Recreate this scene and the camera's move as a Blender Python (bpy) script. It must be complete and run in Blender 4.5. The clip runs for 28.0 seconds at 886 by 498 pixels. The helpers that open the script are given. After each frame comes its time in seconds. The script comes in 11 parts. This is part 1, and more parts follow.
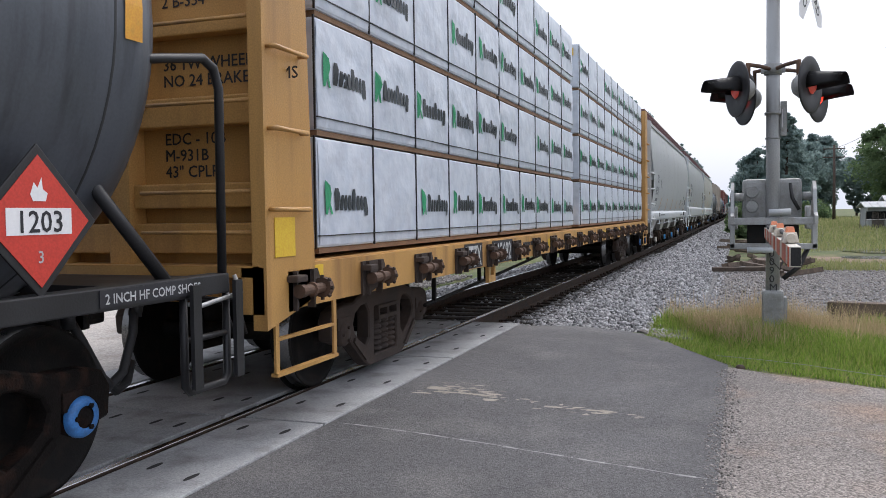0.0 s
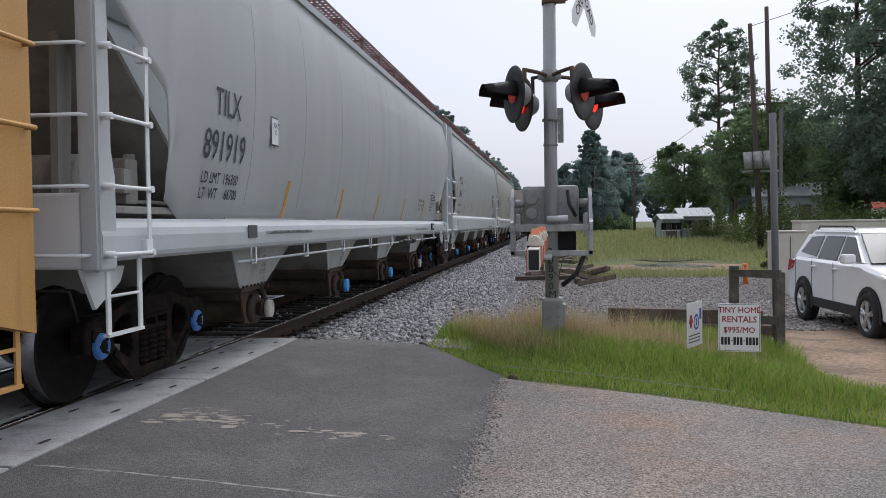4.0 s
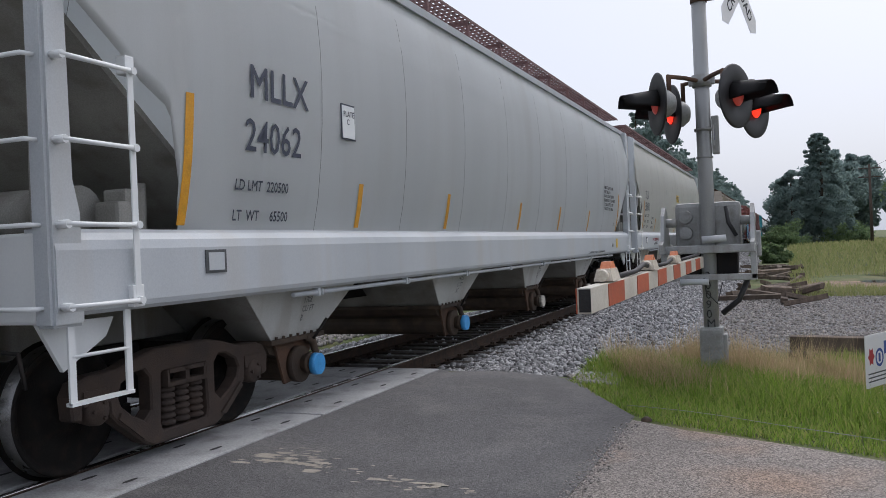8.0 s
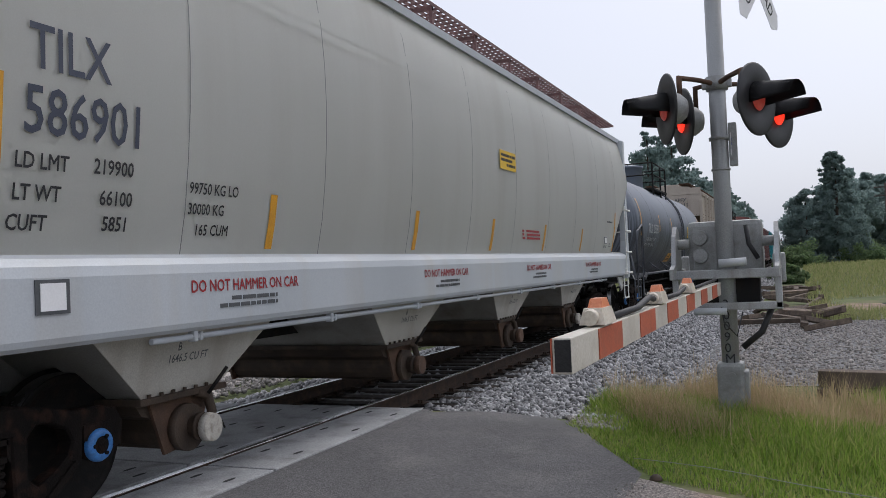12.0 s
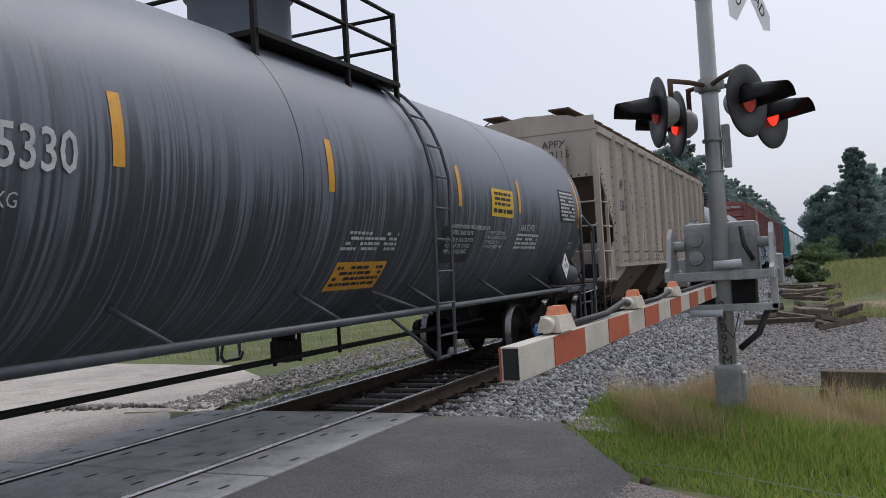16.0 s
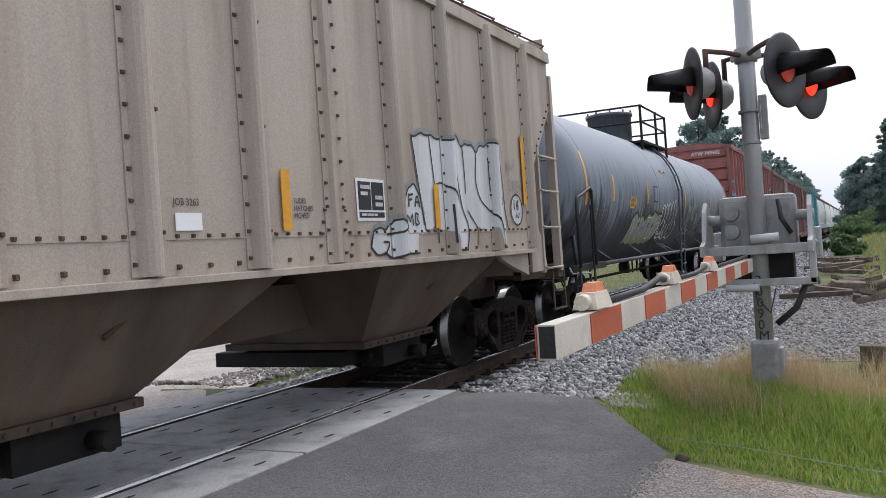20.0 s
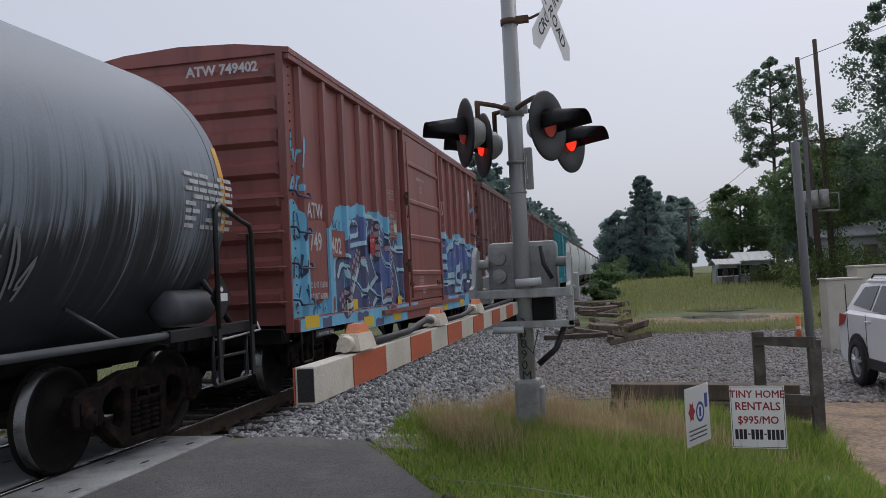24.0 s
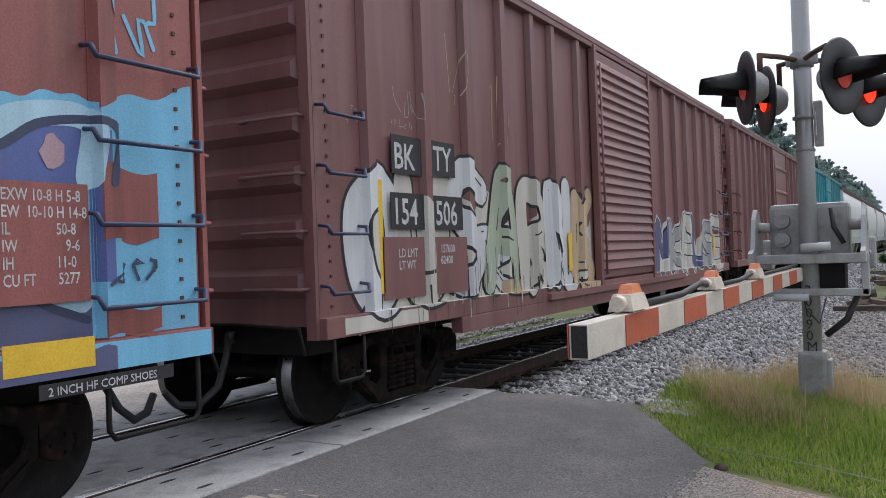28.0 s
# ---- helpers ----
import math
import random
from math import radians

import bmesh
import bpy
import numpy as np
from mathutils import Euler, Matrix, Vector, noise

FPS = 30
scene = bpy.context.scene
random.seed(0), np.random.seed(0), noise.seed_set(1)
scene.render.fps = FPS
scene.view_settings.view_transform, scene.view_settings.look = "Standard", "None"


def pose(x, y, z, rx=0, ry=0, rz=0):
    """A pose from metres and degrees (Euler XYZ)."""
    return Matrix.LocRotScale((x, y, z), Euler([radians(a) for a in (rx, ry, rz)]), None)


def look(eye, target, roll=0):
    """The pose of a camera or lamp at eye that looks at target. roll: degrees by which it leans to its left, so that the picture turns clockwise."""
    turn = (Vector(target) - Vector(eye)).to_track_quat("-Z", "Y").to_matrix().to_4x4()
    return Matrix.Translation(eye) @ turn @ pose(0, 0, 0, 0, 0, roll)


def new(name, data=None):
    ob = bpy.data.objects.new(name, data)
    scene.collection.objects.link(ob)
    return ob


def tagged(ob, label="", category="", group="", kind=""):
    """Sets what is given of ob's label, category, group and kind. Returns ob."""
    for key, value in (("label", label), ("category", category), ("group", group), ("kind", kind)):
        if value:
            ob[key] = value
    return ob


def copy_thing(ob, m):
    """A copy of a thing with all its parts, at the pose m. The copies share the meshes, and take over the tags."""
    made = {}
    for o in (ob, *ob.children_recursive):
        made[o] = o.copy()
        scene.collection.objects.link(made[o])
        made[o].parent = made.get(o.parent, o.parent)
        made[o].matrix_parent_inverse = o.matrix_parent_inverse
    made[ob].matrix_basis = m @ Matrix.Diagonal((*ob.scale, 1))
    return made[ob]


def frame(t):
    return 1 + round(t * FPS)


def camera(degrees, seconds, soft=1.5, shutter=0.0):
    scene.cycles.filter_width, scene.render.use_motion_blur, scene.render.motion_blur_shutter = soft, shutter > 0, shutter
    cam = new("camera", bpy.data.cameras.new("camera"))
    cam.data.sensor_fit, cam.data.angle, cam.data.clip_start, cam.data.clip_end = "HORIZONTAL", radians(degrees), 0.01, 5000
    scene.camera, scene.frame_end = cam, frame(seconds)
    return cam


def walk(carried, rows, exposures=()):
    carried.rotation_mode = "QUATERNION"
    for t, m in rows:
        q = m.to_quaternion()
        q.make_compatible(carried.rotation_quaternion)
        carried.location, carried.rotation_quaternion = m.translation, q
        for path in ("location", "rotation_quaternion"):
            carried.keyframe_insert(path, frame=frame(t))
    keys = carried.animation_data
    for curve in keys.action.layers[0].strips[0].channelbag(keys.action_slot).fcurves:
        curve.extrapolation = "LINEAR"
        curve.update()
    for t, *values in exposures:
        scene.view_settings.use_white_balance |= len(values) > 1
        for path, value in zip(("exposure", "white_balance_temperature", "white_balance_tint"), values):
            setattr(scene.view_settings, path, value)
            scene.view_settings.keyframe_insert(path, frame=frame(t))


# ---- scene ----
cam = camera(55.6, 28.0, 0.7)
PATH = [
    (0, (4.248, -10.787, 1.457), (3.578, -8.904, 1.374), -0.8),
    (0.5, (4.218, -10.807, 1.44), (3.614, -8.902, 1.385), -0.5),
    (1, (4.246, -10.793, 1.421), (3.714, -8.869, 1.299), -0.6),
    (1.5, (4.279, -10.73, 1.413), (4.024, -8.75, 1.283), -0.0),
    (2, (4.247, -10.669, 1.424), (4.093, -8.677, 1.34), -0.2),
    (2.5, (4.217, -10.636, 1.428), (4.052, -8.645, 1.345), -0.8),
    (4.5, (4.871, -9.831, 1.374), (4.476, -7.872, 1.319), -0.7),
    (5, (5.013, -9.665, 1.408), (4.445, -7.751, 1.29), -1.2),
    (5.5, (5.088, -9.548, 1.437), (4.465, -7.651, 1.336), -1.4),
    (6, (5.29, -9.394, 1.452), (4.546, -7.54, 1.357), -1.7),
    (6.5, (5.333, -9.355, 1.488), (4.549, -7.515, 1.501), -2.0),
    (7, (5.389, -9.332, 1.467), (4.615, -7.488, 1.488), -2.2),
    (7.5, (5.404, -9.346, 1.455), (4.627, -7.503, 1.462), -2.3),
    (8, (5.413, -9.345, 1.453), (4.656, -7.494, 1.45), -2.4),
    (8.5, (5.401, -9.343, 1.441), (4.648, -7.49, 1.435), -2.3),
    (9, (5.41, -9.351, 1.454), (4.691, -7.485, 1.435), -2.0),
    (9.5, (5.34, -9.323, 1.447), (4.598, -7.465, 1.431), -2.2),
    (10, (5.133, -9.102, 1.449), (4.382, -7.249, 1.43), -2.3),
    (10.5, (5.042, -8.875, 1.441), (4.298, -7.019, 1.427), -2.4),
    (11, (5.069, -8.555, 1.471), (4.322, -6.7, 1.465), -2.5),
    (11.5, (5.11, -8.384, 1.469), (4.365, -6.528, 1.465), -2.7),
    (12, (5.28, -8.231, 1.488), (4.499, -6.39, 1.534), -2.5),
    (12.5, (5.481, -8.175, 1.507), (4.701, -6.334, 1.554), -2.7),
    (14.5, (5.532, -8.192, 1.508), (4.727, -6.362, 1.583), -3.1),
    (15, (5.522, -8.214, 1.492), (4.705, -6.39, 1.557), -3.1),
    (15.5, (5.524, -8.212, 1.5), (4.702, -6.39, 1.566), -3.3),
    (16, (5.528, -8.196, 1.504), (4.704, -6.375, 1.56), -3.4),
    (16.5, (5.512, -8.198, 1.5), (4.677, -6.382, 1.553), -3.5),
    (17, (5.51, -8.179, 1.511), (4.668, -6.365, 1.557), -3.6),
    (17.5, (5.507, -8.168, 1.505), (4.658, -6.357, 1.549), -3.7),
    (18, (5.504, -8.174, 1.498), (4.649, -6.366, 1.521), -3.8),
    (18.5, (5.51, -8.174, 1.492), (4.646, -6.37, 1.502), -4.0),
    (19, (5.492, -8.184, 1.505), (4.619, -6.385, 1.513), -3.8),
    (19.5, (5.492, -8.169, 1.495), (4.611, -6.374, 1.503), -4.0),
    (20, (5.498, -8.164, 1.509), (4.606, -6.374, 1.513), -3.9),
    (22.5, (5.488, -8.139, 1.483), (4.616, -6.339, 1.476), -2.9),
    (23, (5.481, -8.09, 1.477), (4.709, -6.245, 1.447), -2.1),
    (23.5, (5.524, -8.066, 1.5), (4.983, -6.141, 1.561), -2.5),
    (24, (5.536, -8.08, 1.503), (5.136, -6.122, 1.573), -2.8),
    (24.5, (5.543, -8.087, 1.496), (5.157, -6.126, 1.572), -2.9),
    (25, (5.543, -8.083, 1.496), (5.152, -6.123, 1.571), -2.9),
    (25.5, (5.527, -8.137, 1.5), (5.032, -6.201, 1.582), -2.9),
    (26, (5.488, -8.144, 1.498), (4.755, -6.285, 1.58), -2.6),
    (26.5, (5.473, -8.169, 1.504), (4.622, -6.361, 1.571), -2.4),
    (27, (5.433, -8.243, 1.511), (4.513, -6.468, 1.553), -2.4),
    (27.5, (5.5, -8.202, 1.503), (4.551, -6.442, 1.537), -2.4),
    (28, (5.544, -8.156, 1.492), (4.551, -6.42, 1.502), -2.1),
]
EXPOSURE = ((0.0, 0.33), (1.0, -0.24), (2.0, -0.22), (3.5, -0.15), (5.0, 0.03), (6.0, -0.05), (7.0, -0.33), (8.0, -0.08), (11.0, -0.12), (13.5, -0.22), (15.0, -0.33), (16.0, -0.25), (17.0, 0.02), (18.0, 0.2), (19.0, 0.25), (20.5, 0.32), (23.0, 0.16), (24.0, -0.5), (25.0, -0.35), (26.0, -0.2), (27.0, 0.1), (28.0, 0.2))
walk(cam, [(t, look(eye, target, roll)) for t, eye, target, roll in PATH], [(t, stops, 6080, 11.5) for t, stops in EXPOSURE])

# ---- light ----
scene.view_settings.exposure = 0.0
SUN_ELEVATION, SUN_ROTATION = 55.0, 21.0
world = bpy.data.worlds.new("world")
scene.world = world
world.use_nodes = True
wn, wl = world.node_tree.nodes, world.node_tree.links
wn.clear()
w_out = wn.new("ShaderNodeOutputWorld")
w_sky = wn.new("ShaderNodeTexSky")
w_sky.sky_type = "NISHITA"
w_sky.sun_disc = False
w_sky.sun_elevation, w_sky.sun_rotation = radians(SUN_ELEVATION), radians(SUN_ROTATION)
w_sky.dust_density, w_sky.air_density = 6.0, 1.0
w_b1 = wn.new("ShaderNodeBackground")
w_b1.inputs["Strength"].default_value = 0.05
w_b2 = wn.new("ShaderNodeBackground")
w_b2.inputs["Strength"].default_value = 0.76
w_co = wn.new("ShaderNodeTexCoord")
w_sep = wn.new("ShaderNodeSeparateXYZ")
w_ramp = wn.new("ShaderNodeValToRGB")
w_ramp.color_ramp.elements[0].position, w_ramp.color_ramp.elements[0].color = 0.0, (0.87, 0.9, 0.985, 1)
w_ramp.color_ramp.elements[1].position, w_ramp.color_ramp.elements[1].color = 0.35, (0.975, 0.965, 1.0, 1)
w_add = wn.new("ShaderNodeAddShader")
wl.new(w_co.outputs["Generated"], w_sep.inputs[0])
wl.new(w_sep.outputs["Z"], w_ramp.inputs[0])
w_glow = wn.new("ShaderNodeMapRange")  # the hazy sky is brighter towards the sun
w_glow.inputs["From Min"].default_value, w_glow.inputs["From Max"].default_value = -1.0, 0.9
w_glow.inputs["To Min"].default_value, w_glow.inputs["To Max"].default_value = 0.72, 0.71
wl.new(w_sep.outputs["Y"], w_glow.inputs["Value"])
wl.new(w_glow.outputs[0], w_b2.inputs["Strength"])
wl.new(w_ramp.outputs[0], w_b2.inputs["Color"])
wl.new(w_sky.outputs[0], w_b1.inputs["Color"])
wl.new(w_b1.outputs[0], w_add.inputs[0])
wl.new(w_b2.outputs[0], w_add.inputs[1])
wl.new(w_add.outputs[0], w_out.inputs["Surface"])
sun_data = bpy.data.lights.new("sun", "SUN")
sun_data.energy, sun_data.angle, sun_data.color = 1.1, radians(24), (1.0, 0.98, 0.95)
sun = new("sun", sun_data)
sun.matrix_world = look((13, 34, 52), (0, 0, 0))


# ---- materials ----
def mat(name, c1, c2=None, scale=6.0, rough=0.6, metal=0.0, bump=0.15, grime=None, amount=0.35, streak=False, fine=90.0, emit=0.0, rnd=0.0, grain=0.35, speck=None, spec=0.5):
    """A worn surface: two colours mixed by a broad noise, a fine grain, stains of a third colour."""
    m = bpy.data.materials.new(name)
    m.use_nodes = True
    n, l = m.node_tree.nodes, m.node_tree.links
    b = n["Principled BSDF"]
    c2 = c2 or tuple(v * 0.82 for v in c1)
    co = n.new("ShaderNodeTexCoord")
    mp = n.new("ShaderNodeMapping")
    mp.inputs["Scale"].default_value = (scale, scale * (1.0 if not streak else 1.4), scale * (0.12 if streak else 1.0))
    l.new(co.outputs["Object"], mp.inputs[0])
    t1 = n.new("ShaderNodeTexNoise")
    t1.inputs["Scale"].default_value, t1.inputs["Detail"].default_value = 1.0, 6.0
    l.new(mp.outputs[0], t1.inputs["Vector"])
    t2 = n.new("ShaderNodeTexNoise")
    t2.inputs["Scale"].default_value, t2.inputs["Detail"].default_value = fine, 3.0
    l.new(co.outputs["Object"], t2.inputs["Vector"])
    r1 = n.new("ShaderNodeValToRGB")
    r1.color_ramp.elements[0].position, r1.color_ramp.elements[1].position = 0.34, 0.66
    r1.color_ramp.elements[0].color, r1.color_ramp.elements[1].color = (*c2, 1), (*c1, 1)
    l.new(t1.outputs["Fac"], r1.inputs[0])
    mx = n.new("ShaderNodeMix")
    mx.data_type, mx.blend_type = "RGBA", "OVERLAY"
    mx.inputs[0].default_value = grain
    l.new(r1.outputs[0], mx.inputs[6])
    l.new(t2.outputs["Fac"], mx.inputs[7])
    col = mx.outputs[2]
    if grime:
        t3 = n.new("ShaderNodeTexNoise")
        t3.inputs["Scale"].default_value, t3.inputs["Detail"].default_value = 2.3, 8.0
        l.new(mp.outputs[0], t3.inputs["Vector"])
        r3 = n.new("ShaderNodeValToRGB")
        r3.color_ramp.elements[0].position, r3.color_ramp.elements[1].position = 0.5, 0.72
        r3.color_ramp.elements[1].color = (amount * 2, amount * 2, amount * 2, 1)
        l.new(t3.outputs["Fac"], r3.inputs[0])
        m3 = n.new("ShaderNodeMix")
        m3.data_type = "RGBA"
        l.new(r3.outputs[0], m3.inputs[0])
        l.new(col, m3.inputs[6])
        m3.inputs[7].default_value = (*grime, 1)
        col = m3.outputs[2]
    if speck:
        vo = n.new("ShaderNodeTexVoronoi")
        vo.inputs["Scale"].default_value = speck[0]
        l.new(co.outputs["Object"], vo.inputs["Vector"])
        sc = n.new("ShaderNodeSeparateColor")
        l.new(vo.outputs["Color"], sc.inputs[0])
        ms = n.new("ShaderNodeMapRange")
        ms.inputs["To Min"].default_value, ms.inputs["To Max"].default_value = 1 - speck[1], 1 + speck[1]
        l.new(sc.outputs[0], ms.inputs["Value"])
        hv = n.new("ShaderNodeHueSaturation")
        l.new(ms.outputs[0], hv.inputs["Value"])
        l.new(col, hv.inputs["Color"])
        col = hv.outputs[0]
    if rnd:
        oi = n.new("ShaderNodeObjectInfo")
        mr = n.new("ShaderNodeMapRange")
        mr.inputs["To Min"].default_value, mr.inputs["To Max"].default_value = 1 - rnd, 1 + rnd
        l.new(oi.outputs["Random"], mr.inputs["Value"])
        hs = n.new("ShaderNodeHueSaturation")
        l.new(mr.outputs[0], hs.inputs["Value"])
        l.new(col, hs.inputs["Color"])
        col = hs.outputs[0]
    l.new(col, b.inputs["Base Color"])
    b.inputs["Metallic"].default_value = metal
    b.inputs["Specular IOR Level"].default_value = spec
    rr = n.new("ShaderNodeMapRange")
    rr.inputs["To Min"].default_value, rr.inputs["To Max"].default_value = max(0.03, rough - 0.12), min(1, rough + 0.12)
    l.new(t1.outputs["Fac"], rr.inputs["Value"])
    l.new(rr.outputs[0], b.inputs["Roughness"])
    if bump:
        bp = n.new("ShaderNodeBump")
        bp.inputs["Strength"].default_value, bp.inputs["Distance"].default_value = bump, 0.01
        l.new(t2.outputs["Fac"], bp.inputs["Height"])
        l.new(bp.outputs[0], b.inputs["Normal"])
    if emit:
        b.inputs["Emission Color"].default_value, b.inputs["Emission Strength"].default_value = (*c1, 1), emit
    return m


def island(name, cols, rough=0.9, bump=0.0, pos_scale=0.0, patch=None, thin=0.0):
    """Many small pieces, each of a colour of its own; patch: a colour for broad patches."""
    m = bpy.data.materials.new(name)
    m.use_nodes = True
    n, l = m.node_tree.nodes, m.node_tree.links
    b = n["Principled BSDF"]
    g = n.new("ShaderNodeNewGeometry")
    r = n.new("ShaderNodeValToRGB")
    e = r.color_ramp.elements
    while len(e) < len(cols):
        e.new(0.5)
    for i, c in enumerate(cols):
        e[i].position, e[i].color = i / max(1, len(cols) - 1), (*c, 1)
    l.new(g.outputs["Random Per Island"], r.inputs[0])
    col = r.outputs[0]
    if patch:
        t = n.new("ShaderNodeTexNoise")
        t.inputs["Scale"].default_value, t.inputs["Detail"].default_value = pos_scale, 4.0
        l.new(g.outputs["Position"], t.inputs["Vector"])
        rr = n.new("ShaderNodeValToRGB")
        rr.color_ramp.elements[0].position, rr.color_ramp.elements[1].position = 0.45, 0.65
        l.new(t.outputs["Fac"], rr.inputs[0])
        mx = n.new("ShaderNodeMix")
        mx.data_type = "RGBA"
        l.new(rr.outputs[0], mx.inputs[0])
        l.new(col, mx.inputs[6])
        mx.inputs[7].default_value = (*patch, 1)
        col = mx.outputs[2]
    l.new(col, b.inputs["Base Color"])
    b.inputs["Roughness"].default_value = rough
    if thin:
        # thin blades and leaves let part of the light through
        tr, ms = n.new("ShaderNodeBsdfTranslucent"), n.new("ShaderNodeMixShader")
        ms.inputs[0].default_value = thin
        l.new(col, tr.inputs["Color"])
        l.new(b.outputs[0], ms.inputs[1])
        l.new(tr.outputs[0], ms.inputs[2])
        l.new(ms.outputs[0], n["Material Output"].inputs["Surface"])
    return m


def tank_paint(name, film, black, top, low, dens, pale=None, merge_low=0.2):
    """Dusty film on black paint, washed off in dark runs that start below the shoulder of the tank; the belly's shade
    is painted in with them.
    """
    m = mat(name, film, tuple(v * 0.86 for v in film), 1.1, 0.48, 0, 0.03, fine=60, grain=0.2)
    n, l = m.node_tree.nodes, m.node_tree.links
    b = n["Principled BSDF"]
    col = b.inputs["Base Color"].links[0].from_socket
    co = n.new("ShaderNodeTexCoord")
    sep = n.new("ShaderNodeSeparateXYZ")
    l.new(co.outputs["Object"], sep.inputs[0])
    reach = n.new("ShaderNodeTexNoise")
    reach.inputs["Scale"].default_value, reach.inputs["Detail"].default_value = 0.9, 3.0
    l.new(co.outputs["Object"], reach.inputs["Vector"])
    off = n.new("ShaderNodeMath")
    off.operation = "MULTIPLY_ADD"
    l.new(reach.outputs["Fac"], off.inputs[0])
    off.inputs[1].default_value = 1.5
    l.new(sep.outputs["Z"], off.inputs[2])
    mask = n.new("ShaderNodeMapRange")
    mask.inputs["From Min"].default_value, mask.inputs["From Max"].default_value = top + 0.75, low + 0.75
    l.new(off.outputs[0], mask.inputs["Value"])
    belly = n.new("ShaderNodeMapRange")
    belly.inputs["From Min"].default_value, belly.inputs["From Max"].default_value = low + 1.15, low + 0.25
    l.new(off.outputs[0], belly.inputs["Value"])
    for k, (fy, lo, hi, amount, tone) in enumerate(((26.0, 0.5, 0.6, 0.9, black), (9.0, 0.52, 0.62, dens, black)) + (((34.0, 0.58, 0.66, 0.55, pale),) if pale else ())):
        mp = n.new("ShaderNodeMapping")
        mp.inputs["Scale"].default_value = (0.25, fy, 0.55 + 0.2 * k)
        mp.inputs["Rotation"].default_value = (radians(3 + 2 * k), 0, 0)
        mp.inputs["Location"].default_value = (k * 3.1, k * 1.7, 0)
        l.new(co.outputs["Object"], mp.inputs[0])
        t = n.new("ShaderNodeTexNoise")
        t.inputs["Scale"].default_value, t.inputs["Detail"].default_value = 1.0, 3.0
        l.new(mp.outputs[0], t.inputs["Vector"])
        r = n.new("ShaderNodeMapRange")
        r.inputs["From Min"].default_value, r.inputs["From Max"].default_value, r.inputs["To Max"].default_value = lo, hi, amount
        more = n.new("ShaderNodeMath")  # the runs merge towards the belly, where shade is painted in with the dirt
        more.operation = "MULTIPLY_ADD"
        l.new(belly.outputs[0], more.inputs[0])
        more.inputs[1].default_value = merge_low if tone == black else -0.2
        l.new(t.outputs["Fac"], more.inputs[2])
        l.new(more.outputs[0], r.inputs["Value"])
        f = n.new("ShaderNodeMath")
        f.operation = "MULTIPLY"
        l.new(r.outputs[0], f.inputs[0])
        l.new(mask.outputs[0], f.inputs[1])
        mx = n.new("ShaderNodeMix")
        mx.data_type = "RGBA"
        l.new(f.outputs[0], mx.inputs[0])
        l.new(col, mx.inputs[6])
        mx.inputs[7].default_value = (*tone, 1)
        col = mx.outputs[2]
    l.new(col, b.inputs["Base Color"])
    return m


M = {}
M["hopper"] = mat("hopper_paint", (0.8, 0.825, 0.83), (0.745, 0.77, 0.775), 0.5, 0.4, 0, 0.02, (0.5, 0.49, 0.45), 0.1, True, grain=0.15)
M["hopper_warm"] = mat("hopper_paint_warm", (0.8, 0.8, 0.755), (0.75, 0.75, 0.705), 0.5, 0.4, 0, 0.02, (0.5, 0.47, 0.4), 0.1, True, grain=0.15)
# Grimy grey paint, darkened for the shade in end openings and pockets.
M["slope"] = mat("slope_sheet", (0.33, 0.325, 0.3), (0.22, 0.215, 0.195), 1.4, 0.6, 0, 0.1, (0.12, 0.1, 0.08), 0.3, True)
M["sill_white"] = mat("sill_white", (0.52, 0.55, 0.575), (0.46, 0.49, 0.515), 0.8, 0.36, 0, 0.02, (0.45, 0.4, 0.32), 0.16, True, grain=0.15)
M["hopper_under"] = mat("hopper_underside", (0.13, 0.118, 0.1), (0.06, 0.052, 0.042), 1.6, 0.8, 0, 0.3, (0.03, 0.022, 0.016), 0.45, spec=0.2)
# Pocket sides: the same paint without that painted shade.
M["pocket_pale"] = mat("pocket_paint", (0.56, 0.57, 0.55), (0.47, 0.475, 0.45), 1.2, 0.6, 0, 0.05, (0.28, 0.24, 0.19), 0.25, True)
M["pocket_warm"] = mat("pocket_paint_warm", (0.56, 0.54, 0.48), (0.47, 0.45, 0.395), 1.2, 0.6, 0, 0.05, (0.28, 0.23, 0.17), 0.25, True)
M["steel_dark"] = mat("dark_steel", (0.012, 0.0115, 0.0115), (0.007, 0.0068, 0.0066), 3, 0.7, 0.0, 0.4, (0.026, 0.018, 0.013), 0.3, spec=0.25)
M["truck"] = mat("truck_casting", (0.016, 0.0125, 0.011), (0.007, 0.006, 0.0055), 4, 0.85, 0.0, 0.7, (0.06, 0.03, 0.02), 0.3, spec=0.12)
M["wheel"] = mat("wheel_steel", (0.011, 0.0098, 0.009), (0.006, 0.0054, 0.005), 5, 0.65, 0.0, 0.4, (0.028, 0.018, 0.013), 0.3, spec=0.2)
M["tread"] = mat("bright_tread", (0.22, 0.22, 0.22), (0.15, 0.15, 0.15), 8, 0.3, 1.0, 0.05)
M["rail"] = mat("rail_rust", (0.06, 0.04, 0.03), (0.03, 0.022, 0.018), 6, 0.75, 0.0, 0.3, (0.11, 0.065, 0.04), 0.25, spec=0.25)
M["railhead"] = mat("rail_head", (0.6, 0.6, 0.61), (0.42, 0.42, 0.43), 3, 0.25, 1.0, 0.03)
M["tie"] = mat("tie_wood", (0.04, 0.033, 0.028), (0.02, 0.017, 0.015), 5, 0.9, 0, 0.8, (0.09, 0.075, 0.06), 0.3, rnd=0.35, spec=0.2)
